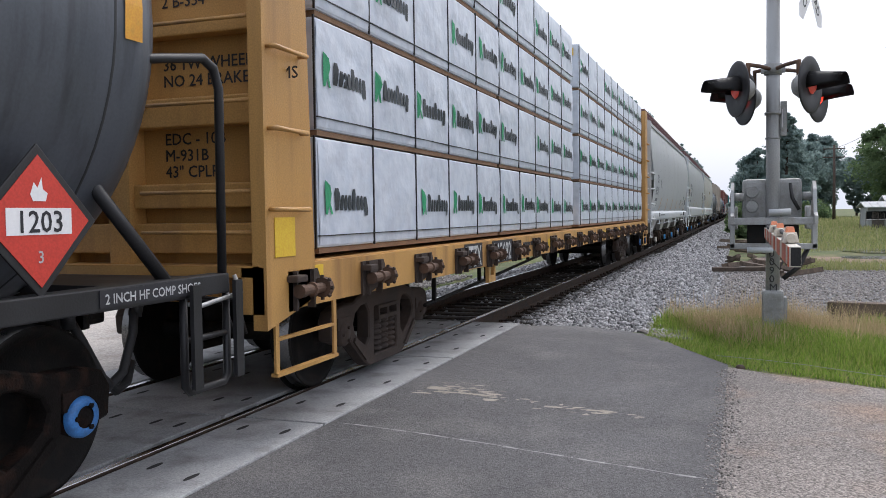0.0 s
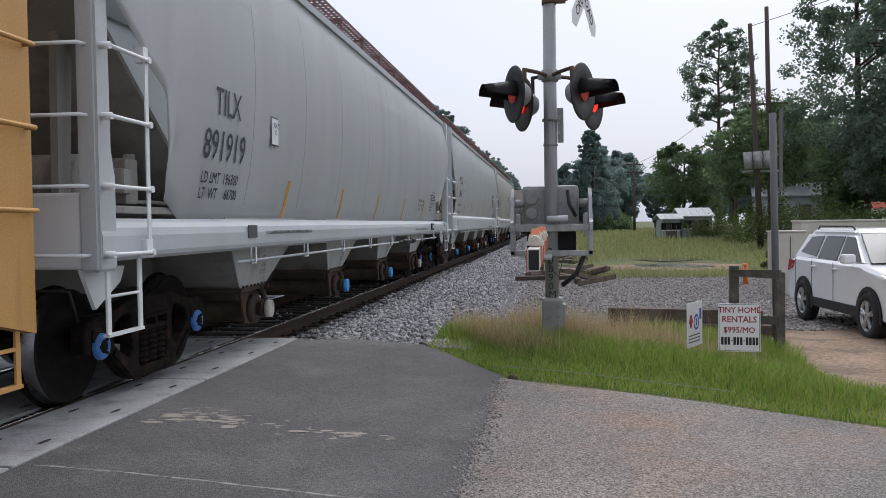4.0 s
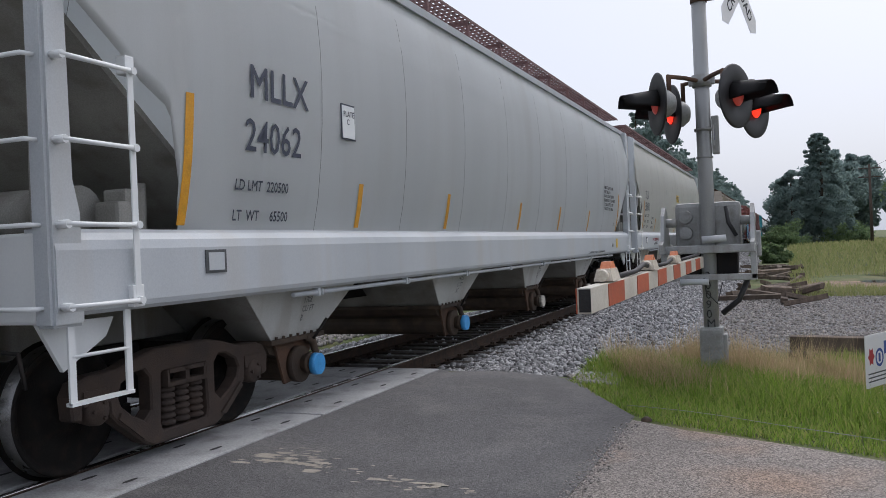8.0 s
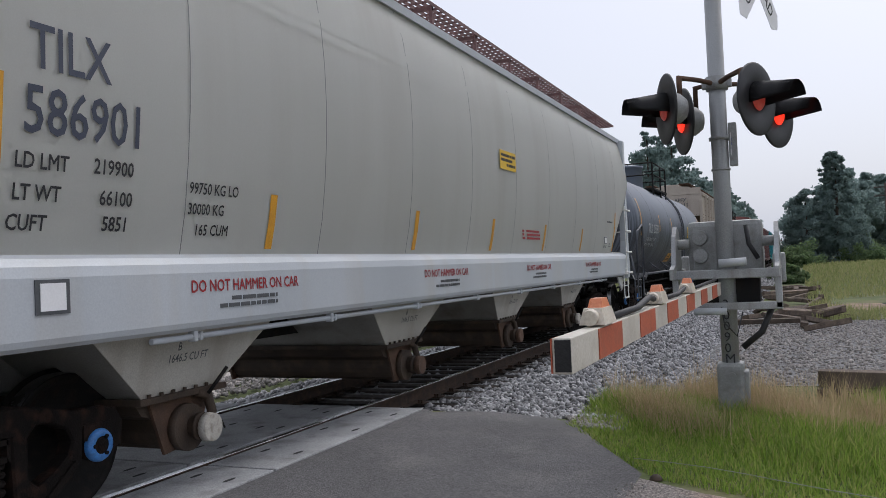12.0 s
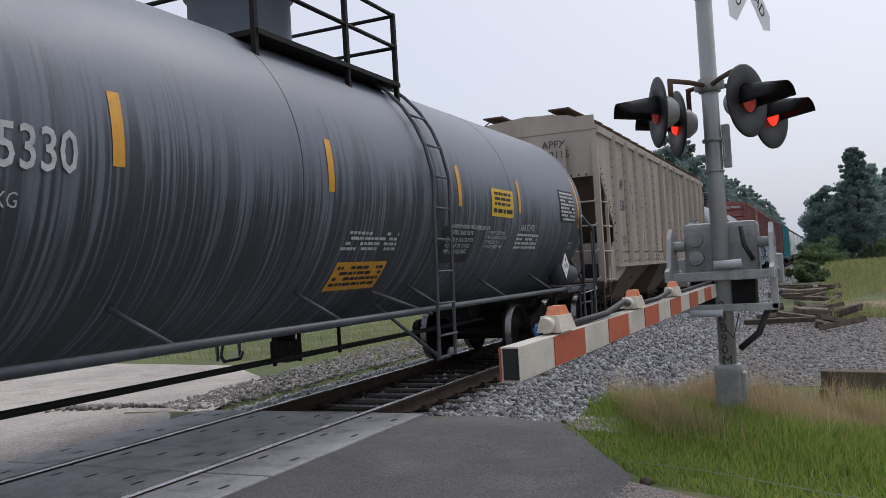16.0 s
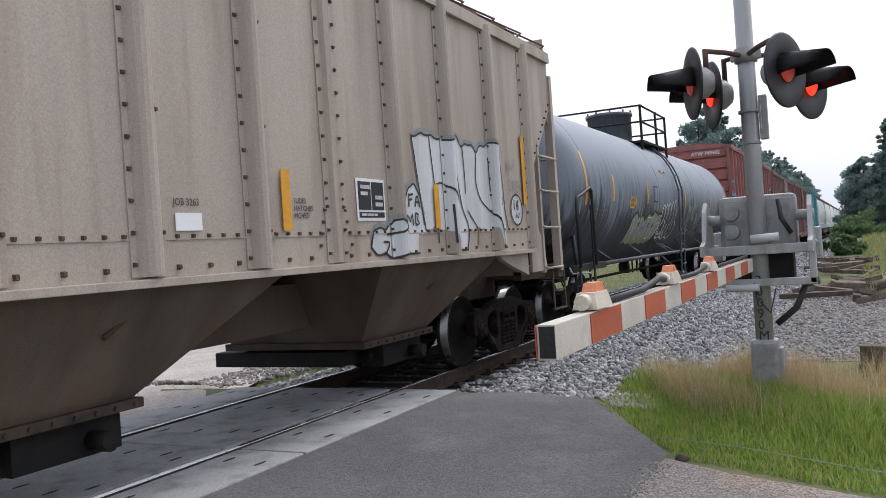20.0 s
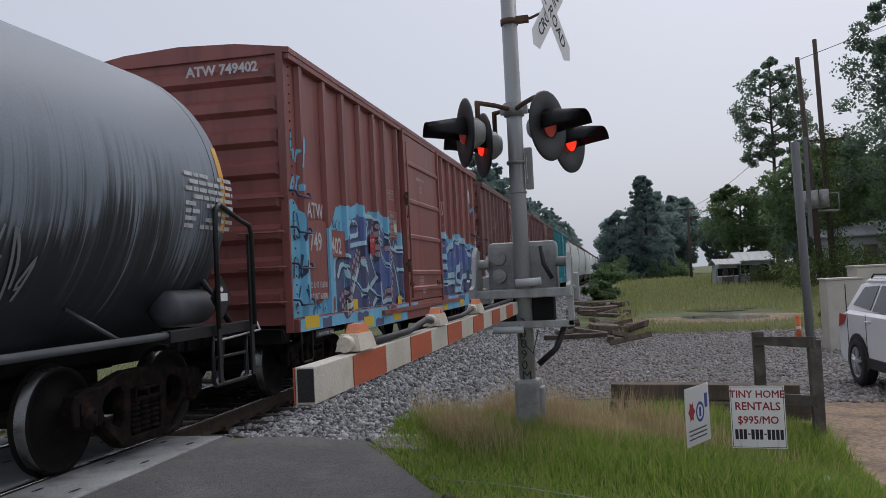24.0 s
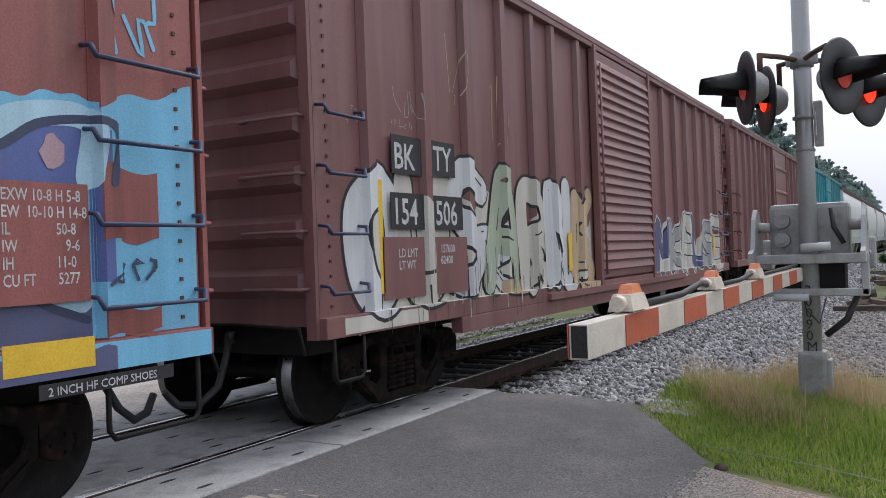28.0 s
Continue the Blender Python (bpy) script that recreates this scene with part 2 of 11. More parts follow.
M["panel"] = mat("panel_concrete", (0.37, 0.375, 0.378), (0.275, 0.28, 0.283), 1.5, 0.8, 0, 0.35, (0.16, 0.155, 0.15), 0.4, rnd=0.08, speck=(90, 0.15))
# Flat near-black colour that stands in for the shade inside holes.
M["plug"] = mat("lifting_recess", (0.03, 0.03, 0.03), (0.015, 0.015, 0.015), 8, 0.9, 0, 0.3)
M["asphalt"] = mat("asphalt", (0.124, 0.121, 0.122), (0.082, 0.08, 0.081), 0.7, 0.8, 0, 0.9, (0.19, 0.182, 0.172), 0.22, fine=160, grain=0.7, speck=(105, 0.42))
M["chipseal"] = mat("chip_seal", (0.25, 0.222, 0.2), (0.165, 0.15, 0.138), 0.45, 0.9, 0, 1.0, (0.31, 0.205, 0.14), 0.3, fine=90, grain=0.85, speck=(95, 0.6))
M["farroad"] = mat("far_pavement", (0.46, 0.42, 0.375), (0.34, 0.31, 0.28), 0.7, 0.85, 0, 0.5, (0.25, 0.21, 0.175), 0.3, speck=(40, 0.25))
M["patch"] = mat("pale_patch", (0.38, 0.345, 0.285), (0.28, 0.255, 0.22), 9, 0.9, 0, 0.5)
M["paintline"] = mat("worn_line", (0.36, 0.355, 0.345), (0.2, 0.198, 0.195), 14, 0.8, 0, 0.4, (0.17, 0.17, 0.17), 0.4)
M["ballast_bed"] = mat("ballast_bed", (0.2, 0.198, 0.197), (0.1, 0.099, 0.098), 16, 0.95, 0, 1.0, fine=40, speck=(22, 0.5))
M["soil"] = mat("soil_grass", (0.1, 0.13, 0.035), (0.07, 0.085, 0.03), 0.35, 0.95, 0, 0.8, (0.2, 0.17, 0.08), 0.35, fine=30)
M["dirt"] = mat("red_dirt", (0.33, 0.235, 0.16), (0.21, 0.15, 0.1), 0.8, 0.95, 0, 0.9, (0.12, 0.09, 0.065), 0.45, speck=(30, 0.3))
M["puddle"] = mat("puddle_water", (0.1, 0.09, 0.07), (0.08, 0.07, 0.055), 1.0, 0.05, 0, 0.0)
M["galv"] = mat("galvanised", (0.42, 0.43, 0.43), (0.31, 0.32, 0.32), 3, 0.45, 0.35, 0.1, (0.2, 0.18, 0.15), 0.3, True)
M["post_grey"] = mat("weathered_post", (0.17, 0.175, 0.18), (0.12, 0.124, 0.128), 4, 0.6, 0.1, 0.2, (0.1, 0.08, 0.06), 0.3, True)
M["alum"] = mat("aluminium_grey", (0.36, 0.37, 0.36), (0.26, 0.265, 0.26), 4, 0.5, 0.25, 0.15, (0.15, 0.14, 0.12), 0.3)
M["black"] = mat("black_paint", (0.02, 0.02, 0.022), (0.012, 0.012, 0.013), 4, 0.5, 0, 0.1)
M["rust"] = mat("rusty_steel", (0.14, 0.08, 0.05), (0.08, 0.05, 0.035), 5, 0.8, 0.2, 0.4)
M["red_lens"] = mat("red_lens_lit", (1.0, 0.035, 0.012), (0.9, 0.03, 0.01), 4, 0.3, 0, 0, emit=1.3)
M["red_lens_dim"] = mat("red_lens_dim", (0.42, 0.05, 0.035), (0.36, 0.04, 0.03), 4, 0.3, 0, 0, emit=0.25)
M["red"] = mat("red_reflective", (0.47, 0.11, 0.05), (0.4, 0.088, 0.04), 5, 0.5, 0, 0.05, (0.28, 0.1, 0.06), 0.25)
M["white"] = mat("white_reflective", (0.62, 0.59, 0.51), (0.54, 0.51, 0.44), 5, 0.45, 0, 0.05, (0.4, 0.36, 0.28), 0.2)
M["lamp_case"] = mat("lamp_case", (0.66, 0.6, 0.5), (0.55, 0.5, 0.41), 8, 0.4, 0, 0.05)
M["lamp_orange"] = mat("orange_lens", (0.75, 0.27, 0.13), (0.66, 0.22, 0.1), 8, 0.3, 0, 0.02)
M["sign_white"] = mat("sign_white", (0.84, 0.84, 0.84), (0.78, 0.78, 0.78), 3, 0.5, 0, 0.02)
sheet_mat = M["sign_white"].copy()  # thin corrugated plastic, lit from behind
sheet_mat.name = "sign_plastic"
sn, sl = sheet_mat.node_tree.nodes, sheet_mat.node_tree.links
s_tr, s_mix = sn.new("ShaderNodeBsdfTranslucent"), sn.new("ShaderNodeMixShader")
s_tr.inputs["Color"].default_value = (0.85, 0.85, 0.85, 1)
s_mix.inputs[0].default_value = 0.5
sl.new(sn["Principled BSDF"].outputs[0], s_mix.inputs[1])
sl.new(s_tr.outputs[0], s_mix.inputs[2])
sl.new(s_mix.outputs[0], sn["Material Output"].inputs["Surface"])
M["sign_plastic"] = sheet_mat
M["ink_black"] = mat("black_ink", (0.025, 0.025, 0.03), (0.02, 0.02, 0.024), 3, 0.6, 0, 0)
M["print_grey"] = mat("grey_print", (0.035, 0.045, 0.05), (0.028, 0.034, 0.038), 3, 0.5, 0, 0)
M["ink_grey"] = mat("grey_ink", (0.09, 0.095, 0.1), (0.07, 0.075, 0.08), 3, 0.6, 0, 0)
M["ink_red"] = mat("red_ink", (0.35, 0.025, 0.03), (0.3, 0.02, 0.025), 3, 0.6, 0, 0)
M["ink_white"] = mat("white_ink", (0.6, 0.61, 0.61), (0.4, 0.41, 0.41), 9, 0.6, 0, 0)
M["ink_blue"] = mat("blue_ink", (0.05, 0.09, 0.3), (0.04, 0.07, 0.25), 3, 0.6, 0, 0)
M["walkway"] = mat("walkway_grating", (0.2, 0.11, 0.11), (0.13, 0.08, 0.08), 6, 0.8, 0, 0.2)
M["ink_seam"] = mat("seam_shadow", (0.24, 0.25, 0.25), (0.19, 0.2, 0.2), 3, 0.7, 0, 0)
M["ink_navy"] = mat("navy_ink", (0.055, 0.065, 0.095), (0.045, 0.052, 0.08), 3, 0.6, 0, 0)
M["label_yellow"] = mat("yellow_label", (0.75, 0.5, 0.04), (0.68, 0.44, 0.035), 5, 0.5, 0, 0.02)
M["placard_red"] = mat("placard_red", (0.6, 0.05, 0.03), (0.54, 0.045, 0.028), 5, 0.5, 0, 0.02)
M["drip"] = mat("drip_stain", (0.035, 0.037, 0.04), (0.028, 0.03, 0.032), 5, 0.6, 0, 0)
M["green"] = mat("green_mark", (0.03, 0.3, 0.13), (0.025, 0.25, 0.11), 3, 0.6, 0, 0)
M["yellow_tape"] = mat("yellow_reflector", (0.75, 0.37, 0.03), (0.66, 0.32, 0.03), 8, 0.4, 0, 0.03, (0.4, 0.24, 0.05), 0.2)
M["yellow_car"] = mat("yellow_car_paint", (0.55, 0.315, 0.1), (0.46, 0.255, 0.075), 1.3, 0.5, 0, 0.1, (0.16, 0.075, 0.035), 0.35, True)
M["wrap"] = mat("lumber_wrap", (0.64, 0.69, 0.76), (0.56, 0.61, 0.68), 2.6, 0.35, 0, 1.0, (0.48, 0.51, 0.57), 0.3, fine=7)
M["lath"] = mat("brown_batten", (0.27, 0.16, 0.09), (0.2, 0.115, 0.065), 6, 0.8, 0, 0.3)
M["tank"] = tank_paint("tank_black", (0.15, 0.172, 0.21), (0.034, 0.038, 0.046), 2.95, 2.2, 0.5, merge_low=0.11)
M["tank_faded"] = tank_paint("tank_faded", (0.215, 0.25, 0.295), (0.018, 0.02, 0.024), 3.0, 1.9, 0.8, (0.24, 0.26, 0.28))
M["tank_new"] = mat("tank_glossy_black", (0.09, 0.1, 0.118), (0.066, 0.074, 0.087), 3.0, 0.35, 0, 0.03, (0.02, 0.022, 0.025), 0.3, True, fine=60, grain=0.2)
M["old_hopper"] = mat("old_hopper_paint", (0.44, 0.38, 0.32), (0.34, 0.29, 0.24), 1.3, 0.55, 0, 0.1, (0.17, 0.12, 0.08), 0.22, True)
M["old_hopper_art"] = mat("old_hopper_painted", (0.44, 0.38, 0.32), (0.34, 0.29, 0.24), 1.3, 0.55, 0, 0.1, (0.17, 0.12, 0.08), 0.22, True)
M["old_pocket"] = mat("old_hopper_pocket", (0.15, 0.115, 0.085), (0.08, 0.061, 0.047), 1.6, 0.7, 0, 0.3, (0.16, 0.09, 0.05), 0.3, True, spec=0.3)
M["tank_trim"] = mat("tank_trim_grey", (0.085, 0.095, 0.112), (0.06, 0.067, 0.078), 5, 0.5, 0, 0.1, (0.09, 0.06, 0.045), 0.3)
M["truck_rust"] = mat("truck_rusty_brown", (0.068, 0.047, 0.036), (0.042, 0.031, 0.026), 5, 0.85, 0.1, 0.4)
M["cap_cream"] = mat("cap_cream", (0.55, 0.52, 0.46), (0.42, 0.4, 0.35), 8, 0.6, 0, 0.1, (0.15, 0.11, 0.08), 0.3)
M["old_under"] = mat("old_hopper_grime", (0.075, 0.055, 0.04), (0.04, 0.03, 0.024), 2.5, 0.7, 0, 0.3, (0.13, 0.085, 0.055), 0.25, spec=0.3)
M["box_red"] = mat("boxcar_red", (0.3, 0.1, 0.088), (0.24, 0.079, 0.07), 1.8, 0.45, 0, 0.1, (0.12, 0.05, 0.042), 0.35, True)
M["box_red_art"] = mat("boxcar_red_painted", (0.3, 0.1, 0.088), (0.24, 0.079, 0.07), 1.8, 0.45, 0, 0.1, (0.12, 0.05, 0.042), 0.35, True)
M["box_brown"] = mat("boxcar_brown", (0.225, 0.106, 0.1), (0.165, 0.077, 0.074), 1.8, 0.5, 0, 0.1, (0.24, 0.155, 0.14), 0.22, True)
M["box_brown_art"] = mat("boxcar_brown_painted", (0.225, 0.106, 0.1), (0.165, 0.077, 0.074), 1.8, 0.5, 0, 0.1, (0.24, 0.155, 0.14), 0.22, True)
for key, c in {"g_sky": (0.2, 0.52, 0.75), "g_navy": (0.045, 0.06, 0.12), "g_slate": (0.105, 0.115, 0.22), "g_blue": (0.11, 0.15, 0.38), "g_pale": (0.45, 0.68, 0.8), "g_pink": (0.45, 0.31, 0.35), "g_cream": (0.62, 0.6, 0.53), "g_green": (0.42, 0.48, 0.36), "g_tan": (0.55, 0.42, 0.27), "g_grey": (0.4, 0.4, 0.39), "g_black": (0.03, 0.03, 0.032), "g_white": (0.68, 0.7, 0.71), "g_lime": (0.3, 0.34, 0.17), "g_smoke": (0.28, 0.3, 0.31)}.items():
    M[key] = mat("spray_" + key[2:], c, tuple(v * 0.78 for v in c), 2.2, 0.55, 0, 0.05, tuple(0.6 * v + 0.03 for v in c), 0.28, True)
M["teal"] = mat("teal_paint", (0.03, 0.3, 0.36), (0.025, 0.24, 0.29), 1.2, 0.5, 0, 0.05, (0.2, 0.2, 0.18), 0.25, True)
M["blue_cap"] = mat("blue_bearing_cap", (0.06, 0.22, 0.55), (0.045, 0.17, 0.44), 9, 0.45, 0, 0.1, (0.03, 0.05, 0.1), 0.3)
M["blue_gate"] = mat("blue_gate", (0.07, 0.35, 0.75), (0.05, 0.28, 0.62), 9, 0.45, 0, 0.1)
M["bark"] = mat("bark", (0.085, 0.065, 0.05), (0.05, 0.04, 0.032), 6, 0.95, 0, 1.0)
M["pole_wood"] = mat("pole_wood", (0.09, 0.065, 0.052), (0.06, 0.045, 0.037), 6, 0.9, 0, 0.5, streak=True)
M["leaf_broad"] = island("broad_leaves", [(0.09, 0.145, 0.07), (0.14, 0.205, 0.095), (0.18, 0.245, 0.115)], 0.6, thin=0.68)
M["leaf_pine"] = island("pine_needles", [(0.11, 0.16, 0.12), (0.16, 0.22, 0.16), (0.2, 0.265, 0.185)], 0.65, thin=0.68)
# Haze of the distance is put into the leaf colour: paler and bluer.
M["leaf_haze"] = island("distant_leaves", [(0.18, 0.25, 0.24), (0.22, 0.29, 0.275), (0.25, 0.325, 0.305)], 0.9, thin=0.68)
M["leaf_bush"] = island("bush_leaves", [(0.04, 0.075, 0.02), (0.08, 0.12, 0.03), (0.12, 0.14, 0.045)], 0.6, thin=0.5)
M["stones"] = island("ballast_stones", [(0.07, 0.07, 0.072), (0.17, 0.17, 0.173), (0.28, 0.28, 0.283), (0.46, 0.46, 0.462), (0.12, 0.12, 0.122)], 0.9)
M["stones_warm"] = island("gravel_stones", [(0.12, 0.11, 0.1), (0.23, 0.215, 0.2), (0.36, 0.335, 0.31), (0.17, 0.155, 0.145)], 0.9)
M["grass"] = island("grass_blades", [(0.12, 0.19, 0.03), (0.2, 0.32, 0.045), (0.3, 0.43, 0.07), (0.4, 0.4, 0.14), (0.15, 0.25, 0.035)], 0.6, thin=0.5)
M["dry_grass"] = island("dry_grass", [(0.4, 0.29, 0.18), (0.58, 0.43, 0.28), (0.34, 0.31, 0.14), (0.66, 0.51, 0.35), (0.3, 0.3, 0.1)], 0.8, thin=0.5)
M["field"] = island("field_grass", [(0.21, 0.25, 0.09), (0.3, 0.32, 0.13), (0.4, 0.38, 0.19), (0.24, 0.3, 0.1)], 0.8, thin=0.5)
M["old_wood"] = mat("weathered_wood", (0.13, 0.115, 0.1), (0.075, 0.066, 0.058), 5, 0.9, 0, 0.6, (0.22, 0.2, 0.17), 0.25)
M["scrap_wood"] = mat("scrap_tie_wood", (0.17, 0.13, 0.1), (0.09, 0.07, 0.055), 4, 0.95, 0, 0.8, rnd=0.4)
M["metal_roof"] = mat("metal_roof", (0.42, 0.44, 0.45), (0.33, 0.35, 0.36), 3, 0.55, 0.1, 0.05)
M["shed_wall"] = mat("shed_wall", (0.36, 0.38, 0.38), (0.29, 0.31, 0.31), 2, 0.7, 0, 0.1)
M["beige"] = mat("beige_cabinet", (0.58, 0.55, 0.47), (0.5, 0.47, 0.4), 3, 0.5, 0, 0.05)
M["car_white"] = mat("car_white", (0.87, 0.88, 0.89), (0.84, 0.85, 0.86), 2, 0.18, 0, 0.0)
M["car_glass"] = mat("car_dark_glass", (0.012, 0.014, 0.016), (0.01, 0.012, 0.014), 2, 0.08, 0, 0.0, spec=0.35)
M["plastic"] = mat("black_plastic", (0.03, 0.03, 0.032), (0.022, 0.022, 0.024), 5, 0.6, 0, 0.1)
M["rubber"] = mat("tyre_rubber", (0.028, 0.028, 0.028), (0.02, 0.02, 0.02), 6, 0.85, 0, 0.2)
M["alloy"] = mat("alloy_rim", (0.6, 0.61, 0.62), (0.5, 0.51, 0.52), 6, 0.3, 0.8, 0.02)
M["lampglass"] = mat("headlight_glass", (0.7, 0.66, 0.55), (0.55, 0.52, 0.45), 8, 0.12, 0.2, 0.0)
M["tail_red"] = mat("tail_light", (0.45, 0.03, 0.03), (0.38, 0.025, 0.025), 8, 0.2, 0, 0.0)
M["cone_orange"] = mat("orange_plastic", (0.75, 0.2, 0.06), (0.66, 0.17, 0.05), 5, 0.5, 0, 0.03)
M["rooftile"] = mat("red_roof", (0.5, 0.11, 0.07), (0.42, 0.09, 0.06), 5, 0.6, 0, 0.1)
M["cable"] = mat("cable", (0.04, 0.04, 0.042), (0.03, 0.03, 0.032), 5, 0.7, 0, 0.0)


# ---- building helpers ----
def part(name, bm, material, parent=None, label=""):
    """Links a bmesh as one mesh object under a thing or a part."""
    me = bpy.data.meshes.new(name)
    bm.normal_update()
    bm.to_mesh(me)
    bm.free()
    me.materials.append(material if not isinstance(material, str) else M[material])
    ob = new(name, me)
    if parent is not None:
        ob.parent = parent
    return tagged(ob, label)


def share(ob, m, parent=None):
    """Another object on the same mesh, at the pose m, under the same parent."""
    o = bpy.data.objects.new(ob.name.split(".")[0], ob.data)
    scene.collection.objects.link(o)
    o.parent = parent if parent is not None else ob.parent
    o.matrix_basis = m
    return o


def holder(name, m, label, category, group="", kind=""):
    e = new(name)
    e.empty_display_size = 0.3
    e.matrix_basis = m
    return tagged(e, label, category, group, kind)


def B():
    return bmesh.new()


def face(bm, vs):
    try:
        return bm.faces.new(vs)
    except ValueError:
        return None


def hexa(bm, pts):
    """Eight corners: four below, four above in the same order."""
    v = [bm.verts.new(p) for p in pts]
    for f in ((3, 2, 1, 0), (4, 5, 6, 7), (0, 1, 5, 4), (1, 2, 6, 5), (2, 3, 7, 6), (3, 0, 4, 7)):
        face(bm, [v[i] for i in f])
    return v


def box(bm, x0, x1, y0, y1, z0, z1, bev=0.0):
    b = bm if not bev else bmesh.new()
    hexa(b, [(x0, y0, z0), (x1, y0, z0), (x1, y1, z0), (x0, y1, z0), (x0, y0, z1), (x1, y0, z1), (x1, y1, z1), (x0, y1, z1)])
    if bev:
        bmesh.ops.bevel(b, geom=b.edges[:], offset=bev, segments=2, affect="EDGES", profile=0.6)
        merge(bm, b)
    return bm


def merge(bm, other, m=None):
    me = bpy.data.meshes.new("tmp")
    other.to_mesh(me)
    other.free()
    if m is not None:
        me.transform(m)
    bm.from_mesh(me)
    bpy.data.meshes.remove(me)


def cyl(bm, p0, p1, r0, r1=None, n=12, caps=True):
    p0, p1 = Vector(p0), Vector(p1)
    r1 = r0 if r1 is None else r1
    d = (p1 - p0).normalized()
    a = d.orthogonal().normalized()
    b = d.cross(a)
    rings = []
    for p, r in ((p0, r0), (p1, r1)):
        rings.append([bm.verts.new(p + (a * math.cos(2 * math.pi * i / n) + b * math.sin(2 * math.pi * i / n)) * r) for i in range(n)])
    for i in range(n):
        f = face(bm, [rings[0][i], rings[0][(i + 1) % n], rings[1][(i + 1) % n], rings[1][i]])
        if f and n > 6:
            f.smooth = True
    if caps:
        face(bm, rings[0][::-1])
        face(bm, rings[1])
    return bm


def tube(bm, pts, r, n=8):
    """A bent bar through pts, one skin from end to end."""
    pts = [Vector(p) for p in pts]
    rings, a = [], None
    for i, p in enumerate(pts):
        d0 = (p - pts[i - 1]).normalized() if i else (pts[1] - p).normalized()
        d1 = (pts[i + 1] - p).normalized() if i < len(pts) - 1 else d0
        d = (d0 + d1).normalized() if (d0 + d1).length > 1e-4 else d0
        a = d.orthogonal().normalized() if a is None else (a - d * a.dot(d)).normalized()
        b = d.cross(a)
        k = 1 / max(0.5, d.dot(d0))
        rings.append([bm.verts.new(p + (a * math.cos(2 * math.pi * q / n) + b * math.sin(2 * math.pi * q / n)) * r * (1 if k < 1.02 else min(k, 1.25))) for q in range(n)])
    for u, v in zip(rings, rings[1:]):
        for q in range(n):
            f = face(bm, [u[q], u[(q + 1) % n], v[(q + 1) % n], v[q]])
            if f:
                f.smooth = True
    face(bm, rings[0][::-1])
    face(bm, rings[-1])
    return bm


def lathe(bm, prof, m=None, n=32, smooth=True):
    """Profile of (radius, height) turned about z, laid by m."""
    m = m or Matrix()
    rings = []
    for r, h in prof:
        if r < 1e-5:
            rings.append([bm.verts.new(m @ Vector((0, 0, h)))])
        else:
            rings.append([bm.verts.new(m @ Vector((r * math.cos(2 * math.pi * i / n), r * math.sin(2 * math.pi * i / n), h))) for i in range(n)])
    for a, b in zip(rings, rings[1:]):
        for i in range(n):
            q = [a[i % len(a)], a[(i + 1) % len(a)], b[(i + 1) % len(b)], b[i % len(b)]]
            u = []
            for v in q:
                if v not in u:
                    u.append(v)
            if len(u) > 2:
                f = face(bm, u)
                if f:
                    f.smooth = smooth
    return bm


def extrude(bm, prof, y0, y1, closed=True, caps=True):
    """A profile of (x, z) drawn along y."""
    a = [bm.verts.new((x, y0, z)) for x, z in prof]
    b = [bm.verts.new((x, y1, z)) for x, z in prof]
    k = len(prof)
    for i in range(k if closed else k - 1):
        face(bm, [a[i], a[(i + 1) % k], b[(i + 1) % k], b[i]])
    if closed and caps:
        face(bm, a[::-1])
        face(bm, b)
    return bm


def prism(bm, poly, x0, x1):
    """A polygon of (y, z) drawn along x."""
    a = [bm.verts.new((x0, y, z)) for y, z in poly]
    b = [bm.verts.new((x1, y, z)) for y, z in poly]
    k = len(poly)
    for i in range(k):
        face(bm, [a[i], a[(i + 1) % k], b[(i + 1) % k], b[i]])
    face(bm, a[::-1])
    face(bm, b)
    return bm


def solid(name, verts, faces, material, smooth=False):
    """A large mesh from arrays."""
    verts, faces = np.asarray(verts, np.float32), np.asarray(faces, np.int32)
    me = bpy.data.meshes.new(name)
    k = faces.shape[1]
    me.vertices.add(len(verts))
    me.vertices.foreach_set("co", verts.ravel())
    me.loops.add(faces.size)
    me.loops.foreach_set("vertex_index", faces.ravel())
    me.polygons.add(len(faces))
    me.polygons.foreach_set("loop_start", np.arange(0, faces.size, k, dtype=np.int32))
    me.polygons.foreach_set("loop_total", np.full(len(faces), k, np.int32))
    if smooth:
        me.polygons.foreach_set("use_smooth", np.ones(len(faces), bool))
    me.update(calc_edges=True)
    me.materials.append(M[material])
    return me


SIDE = Matrix(((0, 0, 1, 0), (1, 0, 0, 0), (0, 1, 0, 0), (0, 0, 0, 1)))


